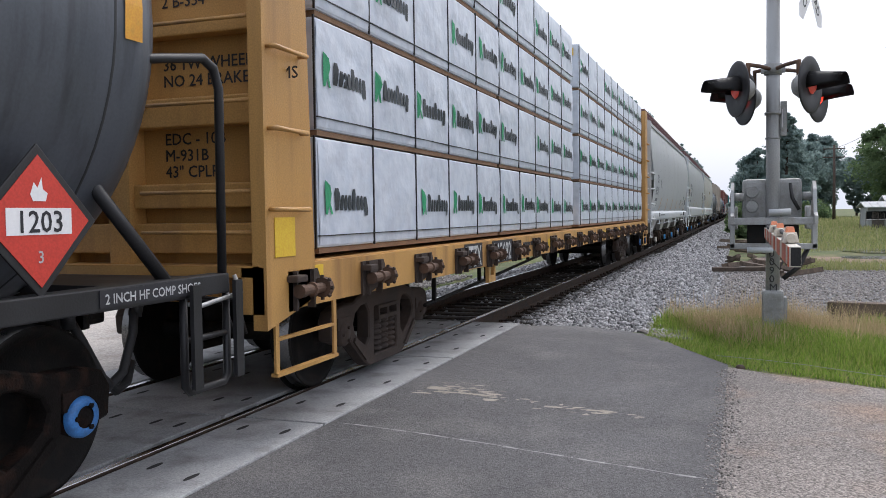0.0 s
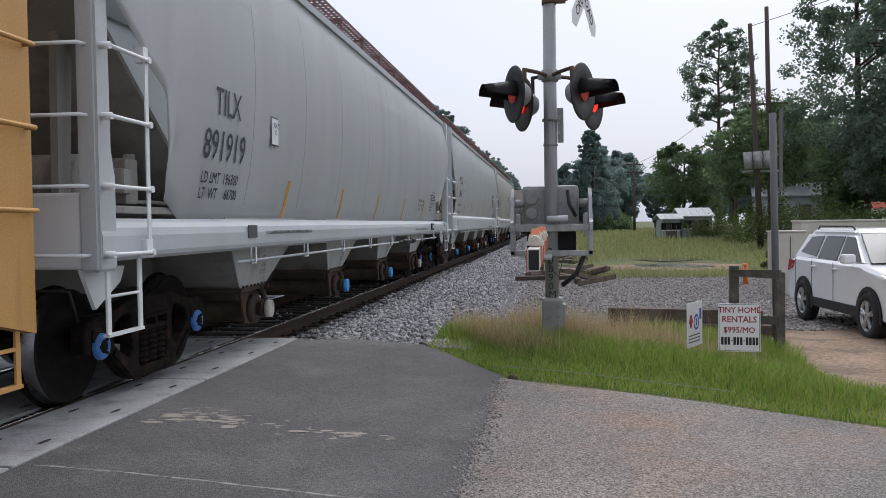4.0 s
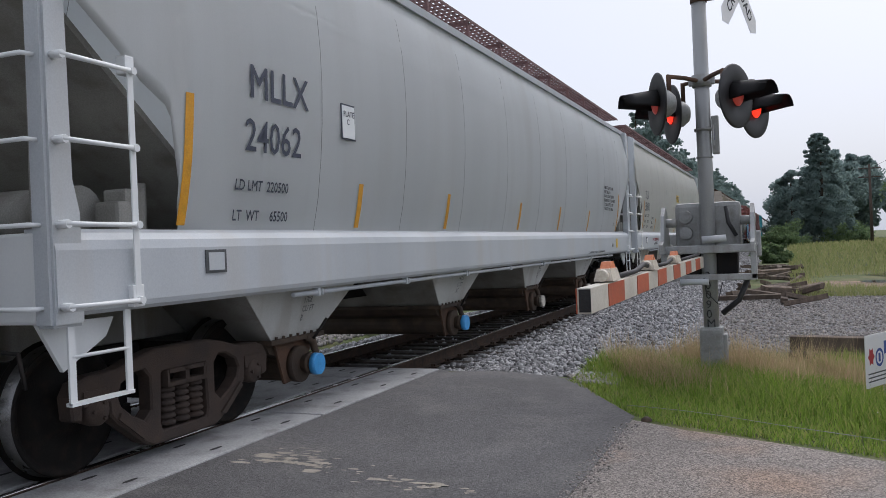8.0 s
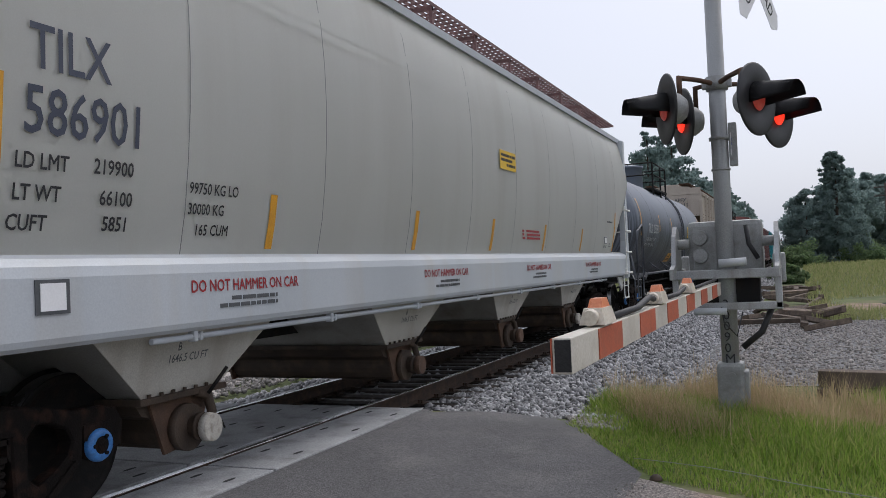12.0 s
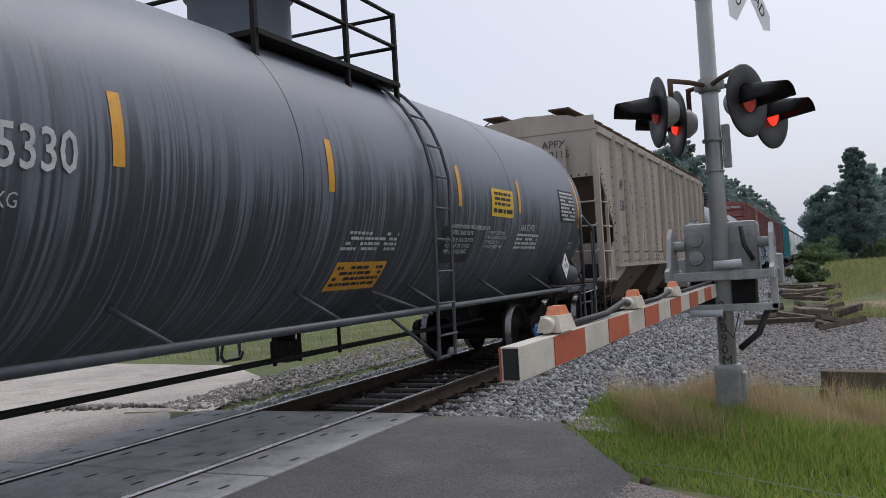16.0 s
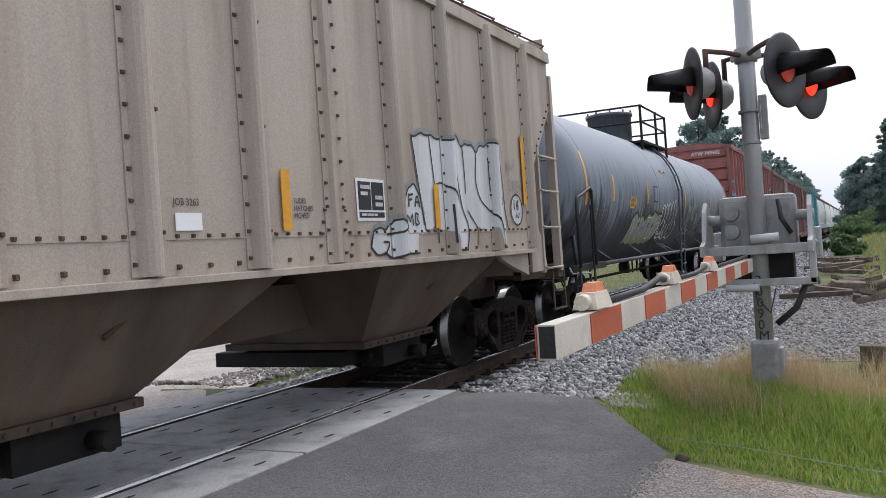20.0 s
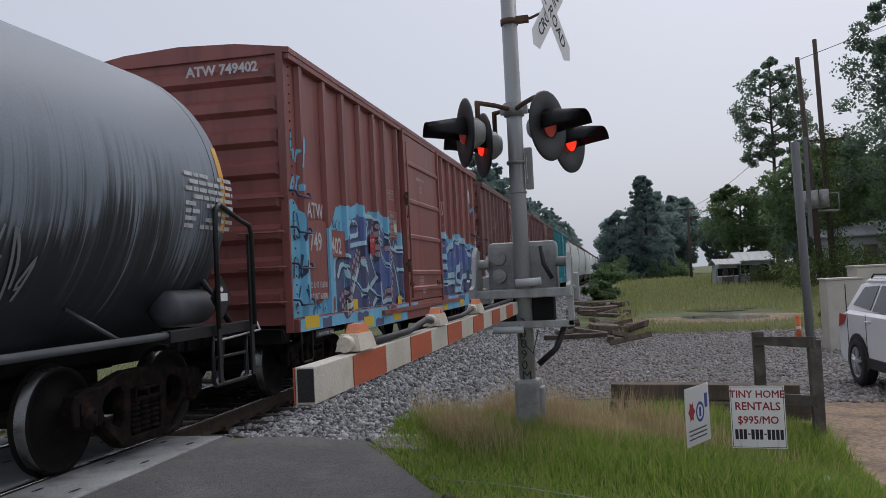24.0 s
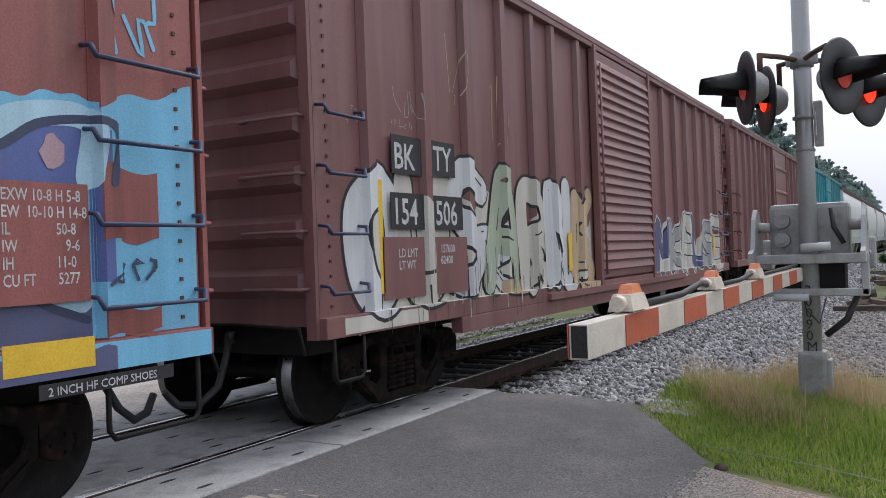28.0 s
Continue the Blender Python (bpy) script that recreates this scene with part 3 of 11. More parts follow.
def writing(parent, text, y, z, size, material="ink_black", x=1.56, tilt=0.0, wide=1.0, name="lettering", m=None, gap=1.0, align="LEFT", bold=0.0):
    """Flat lettering on the side that faces +x, its lower left corner at y, z."""
    cu = bpy.data.curves.new("text", "FONT")
    cu.body, cu.size, cu.resolution_u, cu.space_line, cu.align_x = text, size, 2, gap, align
    sharp = "M" in text and bold > 0  # its steep joints do not take an offset
    cu.offset = 0.0 if sharp else bold * size
    ob = bpy.data.objects.new("text", cu)
    me = bpy.data.meshes.new_from_object(ob)
    bpy.data.objects.remove(ob)
    if sharp:
        bm, d = B(), max(bold, 0.012) * size
        for k, (u, v) in enumerate(((0, 0), (d, 0), (-d, 0), (0, d), (0, -d))):
            shifted = me.copy()
            shifted.transform(Matrix.Translation((u, v, 0.0004 * k)))
            bm.from_mesh(shifted)
            bpy.data.meshes.remove(shifted)
        bm.to_mesh(me)
        bm.free()
    me.transform(Matrix.Diagonal((wide, 1, 1, 1)))
    me.materials.clear()
    me.materials.append(M[material])
    o = new(name, me)
    o.parent = parent
    o.matrix_basis = m if m is not None else Matrix.Translation((x, y, z)) @ Matrix.Rotation(radians(-tilt), 4, "Y") @ SIDE
    return o


def plate(parent, name, y0, y1, z0, z1, x, material, tilt=0.0, label="", thick=0.004):
    """A thin plate on the side that faces +x; tilt leans its top away."""
    bm = B()
    box(bm, 0, thick, y0, y1, 0, z1 - z0)
    o = part(name, bm, material, parent, label)
    o.matrix_basis = Matrix.Translation((x, 0, z0)) @ Matrix.Rotation(radians(-tilt), 4, "Y")
    return o


def bars(parent, name, y0, y1, z0, z1, rows, x, material, tilt=0.0, seed=1, dens=0.7):
    """Lines of writing too small to read: plain bars."""
    rg = random.Random(seed)
    bm = B()
    h = (z1 - z0) / rows
    for r in range(rows):
        y = y0
        while y < y1 - h * 0.4:
            w = min(y1 - y, h * rg.uniform(0.9, 3.2))
            if rg.random() < dens + 0.15:
                box(bm, 0, 0.003, y, y + w, r * h + h * 0.22, r * h + h * 0.78)
            y += w + h * 0.35
    o = part(name, bm, material, parent)
    o.matrix_basis = Matrix.Translation((x, 0, z0)) @ Matrix.Rotation(radians(-tilt), 4, "Y")
    return o




# ---- ground, road and track ----
def sm(a, b, v):
    t = np.clip((v - a) / (b - a), 0, 1)
    return t * t * (3 - 2 * t)


def ground_z(x, y):
    """Height of the ground: level with the rails at the crossing, lower away from them."""
    x, y = np.asarray(x, float), np.asarray(y, float)
    right = -0.03 - 0.1 * sm(1.6, 4.6, x) - 0.3 * sm(4.6, 9.0, x)
    left = -0.03 - 0.3 * sm(-1.6, -9.0, x)
    road = np.where(x > 0, right, left)
    off = np.where(np.abs(x) < 3.6, -0.62, -0.5 + 0.4 * sm(28, 85, y))
    k = np.where(x > 0, sm(0.2 + 0.35 * np.clip(x - 2, 0, 9), 5.5 + 0.2 * np.clip(x, 0, 8), y), sm(0.2, 3.0, y))
    back = sm(-14.0, -17.0, y)
    k = np.maximum(k, back)
    near_track = sm(3.3, 2.2, np.abs(x)) * sm(0.0, 0.25, y)
    z = road * (1 - k) + off * k
    return z * (1 - near_track) + np.minimum(z, -0.6) * near_track


def sheet(name, xs, ys, material, lift=0.0, north=None, kind="structure", label="", category=""):
    """A grid that follows the ground; north: a function of x that gives its far edge."""
    xs, ys = np.asarray(xs, float), np.asarray(ys, float)
    gx, gy = np.meshgrid(xs, ys)
    if north is not None:
        gy = north(gx) + gy
    gz = ground_z(gx, gy) + lift
    v = np.stack([gx, gy, gz], -1).reshape(-1, 3)
    nx, ny = len(xs), len(ys)
    i = np.arange(nx * ny).reshape(ny, nx)
    f = np.stack([i[:-1, :-1], i[:-1, 1:], i[1:, 1:], i[1:, :-1]], -1).reshape(-1, 4)
    if ys[0] > ys[-1]:
        f = f[:, ::-1]
    ob = new(name, solid(name, v, f, material, True))
    return tagged(ob, label, category, kind=kind)


far = [-2400, -900, -400, -200, -110, -60, -40]
gx = far + list(np.arange(-30, 30.1, 0.5)) + [-v for v in far[::-1]]
gy = far + list(np.arange(-30, 40.1, 0.5)) + list(np.arange(44, 200, 6)) + [220, 300, 500, 900, 2400]
sheet("ground", gx, gy, "soil", label="rough grassy ground reaching the horizon", category="ground")


def asphalt_edge(x):
    return np.interp(x, [1.5, 1.75, 2.3, 2.9, 3.2, 3.6, 4.12, 4.3], [0.0, 0.28, 0.42, 0.28, -0.25, -1.0, -1.9, -2.0])


def chip_edge(x):
    return np.interp(x, [4.1, 4.6, 5.2, 6.4, 8.0, 12, 30], [-2.0, -2.3, -2.5, -2.8, -3.05, -3.4, -4.0])


down = -np.concatenate([np.arange(0, 16, 0.4), [20, 26, 34]])
sheet("road", np.linspace(1.5, 4.12, 15), down, "asphalt", 0.022, asphalt_edge, label="dark worn asphalt road up to the crossing", category="road")
sheet("side_road", np.concatenate([np.arange(4.12, 12, 0.5), [14, 18, 24, 30]]), down, "chipseal", 0.018, chip_edge, label="pale gravelly chip seal road with rusty stains", category="road")
sheet("far_road", np.concatenate([np.arange(-20, -1.5, 0.6), [-1.5]]), -np.concatenate([np.arange(0, 14, 0.8), [18, 26]]), "farroad", 0.02, lambda x: np.interp(x, [-20, -8, -5.2, -4.4, -3.4, -1.5], [10.5, 8.6, 6.2, 4.6, 2.2, 0.1]), label="pale dusty pavement beyond the tracks", category="road")
sheet("yard", np.arange(7.2, 14.1, 0.5), np.arange(-2.6, 8.1, 0.4), "dirt", 0.012, label="reddish bare dirt parking strip", category="ground")
sheet("gravel_yard", np.arange(3.2, 12.3, 0.4), np.arange(4.5, 22, 0.5), "ballast_bed", 0.014, label="grey gravel spread beside the track", category="gravel")


def blob_sheet(name, cx, cy, rx, ry, material, lift, seed, label, category):
    rg = np.random.RandomState(seed)
    k = 40
    a = np.linspace(0, 2 * np.pi, k, endpoint=False)
    r = 1 + 0.22 * np.sin(2 * a + rg.rand() * 6) + 0.15 * np.sin(3 * a + rg.rand() * 6) + 0.1 * np.sin(5 * a + rg.rand() * 6)
    x, y = cx + rx * r * np.cos(a), cy + ry * r * np.sin(a)
    v = np.concatenate([[[cx, cy, 0]], np.stack([x, y, 0 * x], -1)])
    v[:, 2] = float(ground_z(cx, cy)) + lift
    f = [[0, 1 + i, 1 + (i + 1) % k] for i in range(k)]
    return tagged(new(name, solid(name, v, f, material)), label, category, kind="structure")


blob_sheet("mud", 9.3, 24.5, 2.9, 3.0, "dirt", 0.022, 5, "bare muddy patch in the grass", "ground")
blob_sheet("puddle", 9.5, 25.5, 1.5, 1.3, "puddle", 0.03, 3, "still muddy puddle in the grass", "puddle")
blob_sheet("puddle", 10.0, 31.0, 1.6, 1.2, "puddle", 0.03, 8, "still muddy puddle in the grass", "puddle")

# pale mortar spots and a worn line on the asphalt
rg = np.random.RandomState(5)
bm = B()
for cx, cy, n, sx in ((2.2, -4.28, 34, 0.2), (2.0, -4.2, 20, 0.12), (3.3, -4.45, 22, 0.25), (2.75, -4.4, 16, 0.3), (2.2, -4.05, 10, 0.4)):
    for i in range(n):
        x = cx + rg.normal() * sx
        y = cy + rg.normal() * 0.07 - 0.06 * (x - cx)
        z = float(ground_z(x, y)) + 0.024
        a, b = (rg.uniform(0.008, 0.045) if i % 5 else rg.uniform(0.05, 0.1)), (rg.uniform(0.005, 0.018) if i % 5 else rg.uniform(0.015, 0.03))
        face(bm, [bm.verts.new((x + a * math.cos(t) * (1 + 0.4 * math.sin(3 * t + i) + 0.2 * math.sin(5 * t + 2 * i)), y + b * math.sin(t), z)) for t in np.linspace(0, 2 * math.pi, 10, endpoint=False)])
road_ob = bpy.data.objects["road"]
part("mortar_spots", bm, "patch", road_ob, "pale mortar spots on the asphalt")
bm = B()
pts = [(1.6 + 0.1 * i, -5.5 - 0.01 * i + 0.004 * math.sin(i * 1.3)) for i in range(26)]
for (x0, y0), (x1, y1) in zip(pts, pts[1:]):
    za, zb = float(ground_z(x0, y0)) + 0.024, float(ground_z(x1, y1)) + 0.024
    w = 0.009 + 0.005 * math.sin(x0 * 23)
    face(bm, [bm.verts.new(p) for p in ((x0, y0 - w, za), (x1, y1 - w, zb), (x1, y1 + w, zb), (x0, y0 + w, za))])
part("worn_line", bm, "paintline", road_ob, "thin worn pale line across the asphalt")

# ballast bed and track
bm = B()
for y0, y1 in ((0.02, 2300.0), (-400.0, -14.2)):
    extrude(bm, [(-4.2, -0.75), (-3.4, -0.55), (-1.75, -0.21), (1.75, -0.21), (3.3, -0.52), (4.2, -0.75)], y0, y1)
track = tagged(part("track_bed", bm, "ballast_bed"), "grey crushed stone bed under the track", "track", kind="structure")
RAIL = [(-0.07, -0.172), (0.07, -0.172), (0.07, -0.16), (0.012, -0.14), (0.009, -0.045), (0.036, -0.036), (0.036, -0.006), (0.03, 0.0), (-0.03, 0.0), (-0.036, -0.006), (-0.036, -0.036), (-0.009, -0.045), (-0.012, -0.14), (-0.07, -0.16)]
for side in (1, -1):
    bm = B()
    extrude(bm, [(x + side * 0.753, z - 0.004) for x, z in RAIL], -400, 2300)
    rail = part("rail", bm, "rail", track, "rusty steel rail")
    bm = B()
    extrude(bm, [(side * 0.753 - 0.028, -0.003), (side * 0.753 + 0.028, -0.003), (side * 0.753 + 0.026, 0.001), (side * 0.753 - 0.026, 0.001)], -400, 2300)
    part("running_surface", bm, "railhead", rail, "polished running surface")

# crossing panels of concrete, three across and six along
PANEL_L = 2.78
crossing = holder("crossing", pose(0, 0, 0), "grey concrete level crossing panels between the rails", "crossing", kind="structure")
first = {}
for key, x0, x1 in (("gauge", -0.655, 0.655), ("field", 0.83, 1.485)):
    bm = B()
    box(bm, x0, x1, -PANEL_L + 0.015, -0.015, -0.25, 0.0, 0.012)
    first[key] = bm
for i in range(6):
    for key, flip in (("gauge", 1), ("field", 1), ("field", -1)):
        if isinstance(first[key], bmesh.types.BMesh):
            first[key] = part("concrete_panel", first[key], "panel", crossing)
            ob = first[key]
        else:
            ob = share(first[key], pose(0, -i * PANEL_L if flip == 1 else -(i + 1) * PANEL_L + 0.0, 0, 0, 0, 0 if flip == 1 else 180))
            if flip == -1:
                ob.matrix_basis = pose(0, -(i + 1) * PANEL_L, 0, 0, 0, 180)
# No recess is cut: dark ovals paint the shade of the lifting slots.
bm = B()
rgp = random.Random(3)
for i in range(6):
    for px in (-1.3, -1.05, -0.48, -0.1, 0.3, 0.52, 1.0, 1.34):
        for k in range(3):
            y = -i * PANEL_L - 0.35 - k * 0.95 + rgp.uniform(-0.1, 0.1)
            v = [bm.verts.new((px + 0.022 * math.cos(t), y + 0.075 * math.sin(t), 0.0025)) for t in np.linspace(0, 2 * math.pi, 10, endpoint=False)]
            face(bm, v)
part("lifting_recesses", bm, "plug", crossing, "flat dark ovals painted for the shade in lifting slots").data.materials[0] = M["plug"]

# ties: the nearest as parts, the rest joined
bm = B()
box(bm, -1.3, 1.3, -0.11, 0.11, -0.36, -0.178, 0.012)
tie0 = part("tie", bm, "tie", track)
tie0.matrix_basis = pose(0, 0.3, 0)
rgt = random.Random(9)
for i in range(1, 120):
    share(tie0, pose(rgt.uniform(-0.05, 0.05), 0.3 + i * 0.5, rgt.uniform(-0.008, 0.004), 0, 0, rgt.uniform(-0.8, 0.8)))
bm = B()
for i in range(120, 500):
    box(bm, -1.3, 1.3, 0.2 + i * 0.5, 0.42 + i * 0.5, -0.36, -0.178)
tagged(part("tie", bm, "tie", track), kind="stuff")
bm = B()
for i in range(0, 70):
    for s in (1, -1):
        y = 0.3 + i * 0.5
        box(bm, s * 0.753 - 0.17, s * 0.753 + 0.17, y - 0.09, y + 0.09, -0.178, -0.168)
        for dx in (-0.095, 0.095, 0.13):
            box(bm, s * 0.753 + dx - 0.012, s * 0.753 + dx + 0.012, y - 0.06, y - 0.03, -0.17, -0.13)
tagged(part("tie_plate", bm, "rail", track, "rusty tie plates and spikes"), kind="stuff")


# ---- loose stones, grass ----
ICO = np.array([(0, 0, -1), (0.72, -0.53, -0.45), (-0.28, -0.85, -0.45), (-0.89, 0, -0.45), (-0.28, 0.85, -0.45), (0.72, 0.53, -0.45), (0.28, -0.85, 0.45), (-0.72, -0.53, 0.45), (-0.72, 0.53, 0.45), (0.28, 0.85, 0.45), (0.89, 0, 0.45), (0, 0, 1)])
ICOF = np.array([(0, 1, 2), (1, 0, 5), (0, 2, 3), (0, 3, 4), (0, 4, 5), (1, 5, 10), (2, 1, 6), (3, 2, 7), (4, 3, 8), (5, 4, 9), (1, 10, 6), (2, 6, 7), (3, 7, 8), (4, 8, 9), (5, 9, 10), (6, 10, 11), (7, 6, 11), (8, 7, 11), (9, 8, 11), (10, 9, 11)])


def stones(name, x, y, z, size, seed, material, label):
    rg = np.random.RandomState(seed)
    n = len(x)
    v = ICO[None] * (1 + 0.35 * rg.uniform(-1, 1, (n, 12, 1))) * rg.uniform(0.55, 1.15, (n, 1, 3)) * (size * rg.uniform(0.6, 1.3, n))[:, None, None]
    a = rg.uniform(0, 6.28, n)
    c, s = np.cos(a)[:, None], np.sin(a)[:, None]
    w = np.stack([v[..., 0] * c - v[..., 1] * s, v[..., 0] * s + v[..., 1] * c, v[..., 2]], -1)
    t = rg.uniform(-0.6, 0.6, n)[:, None]
    w = np.stack([w[..., 0], w[..., 1] * np.cos(t) - w[..., 2] * np.sin(t), w[..., 1] * np.sin(t) + w[..., 2] * np.cos(t)], -1)
    w += np.stack([x, y, z], -1)[:, None]
    f = ICOF[None] + 12 * np.arange(n)[:, None, None]
    return tagged(new(name, solid(name, w.reshape(-1, 3), f.reshape(-1, 3), material)), label, "gravel", kind="stuff")


def bed_z(x):
    return np.interp(np.abs(x), [0, 1.75, 3.3, 4.2], [-0.21, -0.21, -0.52, -0.75])


rg = np.random.RandomState(11)
n = 19000
yy = 0.05 + 22 * rg.rand(n) ** 1.6
xx = rg.uniform(1.0, 3.75, n)
keep = ~((xx < 1.34) & (np.abs((yy - 0.3 + 0.25) % 0.5 - 0.25) < 0.12)) & (yy > asphalt_edge(np.clip(xx, 1.5, 4.2)) - 0.02)
xx, yy = xx[keep], yy[keep]
stones("ballast", xx, yy, np.maximum(bed_z(xx), ground_z(xx, yy)) + 0.012, 0.04, 1, "stones", "grey crushed stone ballast beside the track")
n = 9000
yy = 0.05 + 60 * rg.rand(n)
xx = rg.uniform(-3.7, 1.0, n)
stones("ballast", xx, yy, bed_z(xx) + 0.005 - 0.02 * (np.abs(xx) < 1.3), 0.042, 2, "stones", "grey crushed stone ballast between the rails")
n = 9000
yy = 22 + 70 * rg.rand(n) ** 1.5
xx = rg.uniform(1.3, 3.7, n)
stones("ballast", xx, yy, bed_z(xx) + 0.01, 0.06, 3, "stones", "grey crushed stone ballast beside the track")
n = 19000
yy = 4.0 + 18 * rg.rand(n) ** 1.2
xx = 3.2 + 8.6 * rg.rand(n)
keep = (yy > 4.6 + 0.5 * np.sin(xx * 1.3)) & (yy < 20 + 1.5 * np.sin(xx))
xx, yy = xx[keep], yy[keep]
stones("gravel", xx, yy, ground_z(xx, yy) + 0.015, 0.036, 4, "stones_warm", "loose grey gravel beyond the grass")
n = 2600
yy = -0.4 + 1.2 * rg.rand(n)
xx = rg.uniform(2.6, 3.7, n)
keep = yy > asphalt_edge(xx)
stones("gravel", xx[keep], yy[keep], ground_z(xx[keep], yy[keep]) + 0.02, 0.025, 6, "stones_warm", "tan gravel spilled at the grass edge")
n = 1800
yy = -10 + 8 * rg.rand(n)
xx = 4.12 + rg.normal(0, 0.05, n)
keep = yy < -2.2
stones("gravel", xx[keep], yy[keep], ground_z(xx[keep], yy[keep]) + 0.02, 0.01, 7, "stones_warm", "loose grit along the seam of the road")
n = 6000
yy = 0.2 + 14 * rg.rand(n)
xx = -3.2 - 3.4 * rg.rand(n)
keep = xx > -4.6 - 0.12 * yy
stones("gravel", xx[keep], yy[keep], ground_z(xx[keep], yy[keep]) + 0.03, 0.04, 8, "stones_warm", "loose stones beyond the far rail")


def blades(name, x, y, z, h, w, lean, seed, material, label):
    rg = np.random.RandomState(seed)
    n = len(x)
    a = rg.uniform(0, 6.28, n)
    dx, dy = np.cos(a) * w, np.sin(a) * w
    b = rg.uniform(0, 6.28, n)
    lx, ly = np.cos(b) * h * lean * rg.rand(n), np.sin(b) * h * lean * rg.rand(n)
    hh = h * rg.uniform(0.55, 1.15, n)
    p = [np.stack([x - dx, y - dy, z], -1), np.stack([x + dx, y + dy, z], -1), np.stack([x + dx * 0.7 + lx * 0.4, y + dy * 0.7 + ly * 0.4, z + hh * 0.6], -1), np.stack([x - dx * 0.7 + lx * 0.4, y - dy * 0.7 + ly * 0.4, z + hh * 0.6], -1), np.stack([x + lx, y + ly, z + hh], -1)]
    v = np.stack(p, 1).reshape(-1, 3)
    o = 5 * np.arange(n)[:, None]
    f = np.concatenate([o + [0, 1, 2], o + [0, 2, 3], o + [3, 2, 4]], 1).reshape(-1, 3)
    return tagged(new(name, solid(name, v, f, material)), label, "grass", kind="stuff")


def grass_south(x):
    return np.interp(x, [3.0, 3.3, 4.2, 5.1, 6.4, 9, 12], [-0.2, -0.6, -2.0, -2.4, -2.75, -3.1, -3.4])


def verge(n, seed, power=1.0):
    rg = np.random.RandomState(seed)
    x = 3.15 + 7.4 * rg.rand(n)
    y = grass_south(x) + 0.05 + (7.0 + 0 * x) * rg.rand(n) ** power
    keep = (y < 0.7 + 0.35 * np.sin(x * 2.1) + np.clip(x - 4.4, 0, 1.5) * 0.75) & ~((x > 7.5) & (y > -1.2 + 0.3 * np.sin(x * 3)))
    return x[keep], y[keep], rg


x, y, rg = verge(125000, 21)
tall = 0.07 + 0.2 * sm(0.1, 1.5, y - grass_south(x)) * (0.6 + 0.4 * np.sin(x * 1.7 + y * 2.3))
blades("grass", x, y, ground_z(x, y) - 0.01, tall, 0.004 + 0.003 * rg.rand(len(x)), 0.9, 22, "grass", "lush green grass along the road edge")
rg = np.random.RandomState(31)
n = 36000
x = 3.2 + 4.2 * rg.beta(1.5, 2.2, n)
y = -1.0 + 2.9 * rg.beta(1.9, 1.9, n)
keep = (y > grass_south(x) + 1.2) & (rg.rand(n) < 0.1 + 1.2 * np.exp(-((x - 4.55 - 0.3 * np.sin(y * 3)) / 0.95) ** 2 - ((y - 0.55 + 0.25 * np.sin(x * 4)) / 0.8) ** 2)) & (np.hypot(x - 4.61, y - 0.38) > 0.18)
x, y = x[keep], y[keep]
blades("dry_grass", x, y, ground_z(x, y) - 0.01, (0.24 + 0.1 * np.sin(x * 5.1 + y * 3.7) + 0.06 * np.sin(x * 13 + y * 11)) * (1 + 0.55 * rg.rand(len(x)) ** 2), 0.0022 + 0.0015 * rg.rand(len(x)), 0.55, 32, "dry_grass", "tall straw-coloured dry grass round the signal mast")
rg = np.random.RandomState(41)
n = 42000
y = 18 + 105 * rg.rand(n) ** 1.7
x = 5.5 + (12 + 0.5 * (y - 18)) * rg.rand(n)
keep = ((x - 9.3) / 3.2) ** 2 + ((y - 26.5) / 5.5) ** 2 > 1
x, y = x[keep], y[keep]
blades("field_grass", x, y, ground_z(x, y) - 0.02, np.full(len(x), 0.28) + 0.003 * (y - 18), 0.012 + 0.0006 * (y - 18), 0.8, 42, "field", "rough green and yellow grass field")
n = 9000
y = 2 + 60 * rg.rand(n) ** 1.3
x = -4.2 - 8 * rg.rand(n)
keep = y > 8.6 - 0.2 * (x + 4.2)
x, y = x[keep], y[keep]
blades("field_grass", x, y, ground_z(x, y) - 0.02, np.full(len(x), 0.2), np.full(len(x), 0.014), 0.8, 43, "field", "green grass strip beyond the track")


# ---- rolling stock ----
SPEED = 5.3


def half(prof):
    """A half profile of (x, z) for x >= 0, mirrored to a whole one."""
    return prof + [(-x, z) for x, z in prof[::-1]]


def wheelset_mesh():
    """Axle and two wheels turned as one profile; the treads are bright."""
    side = [(0.075, 0.0), (0.075, 0.67), (0.1, 0.67), (0.17, 0.71), (0.39, 0.68), (0.478, 0.675), (0.485, 0.695), (0.4565, 0.715), (0.452, 0.82), (0.432, 0.822), (0.4, 0.815), (0.37, 0.755), (0.17, 0.78), (0.13, 0.835), (0.1, 0.845), (0.075, 0.845), (0.075, 1.02), (0.0, 1.02)]
    prof = [(r, -x) for r, x in side[:0:-1]] + side[1:]
    bm = lathe(B(), prof, Matrix.Rotation(radians(90), 4, "Y"), 40)
    for f in bm.faces:
        rs = [math.hypot(v.co.y, v.co.z) for v in f.verts]
        if min(rs) > 0.448 and max(rs) < 0.46 and abs(f.calc_center_median().x) > 0.71:
            f.material_index = 1
    return bm


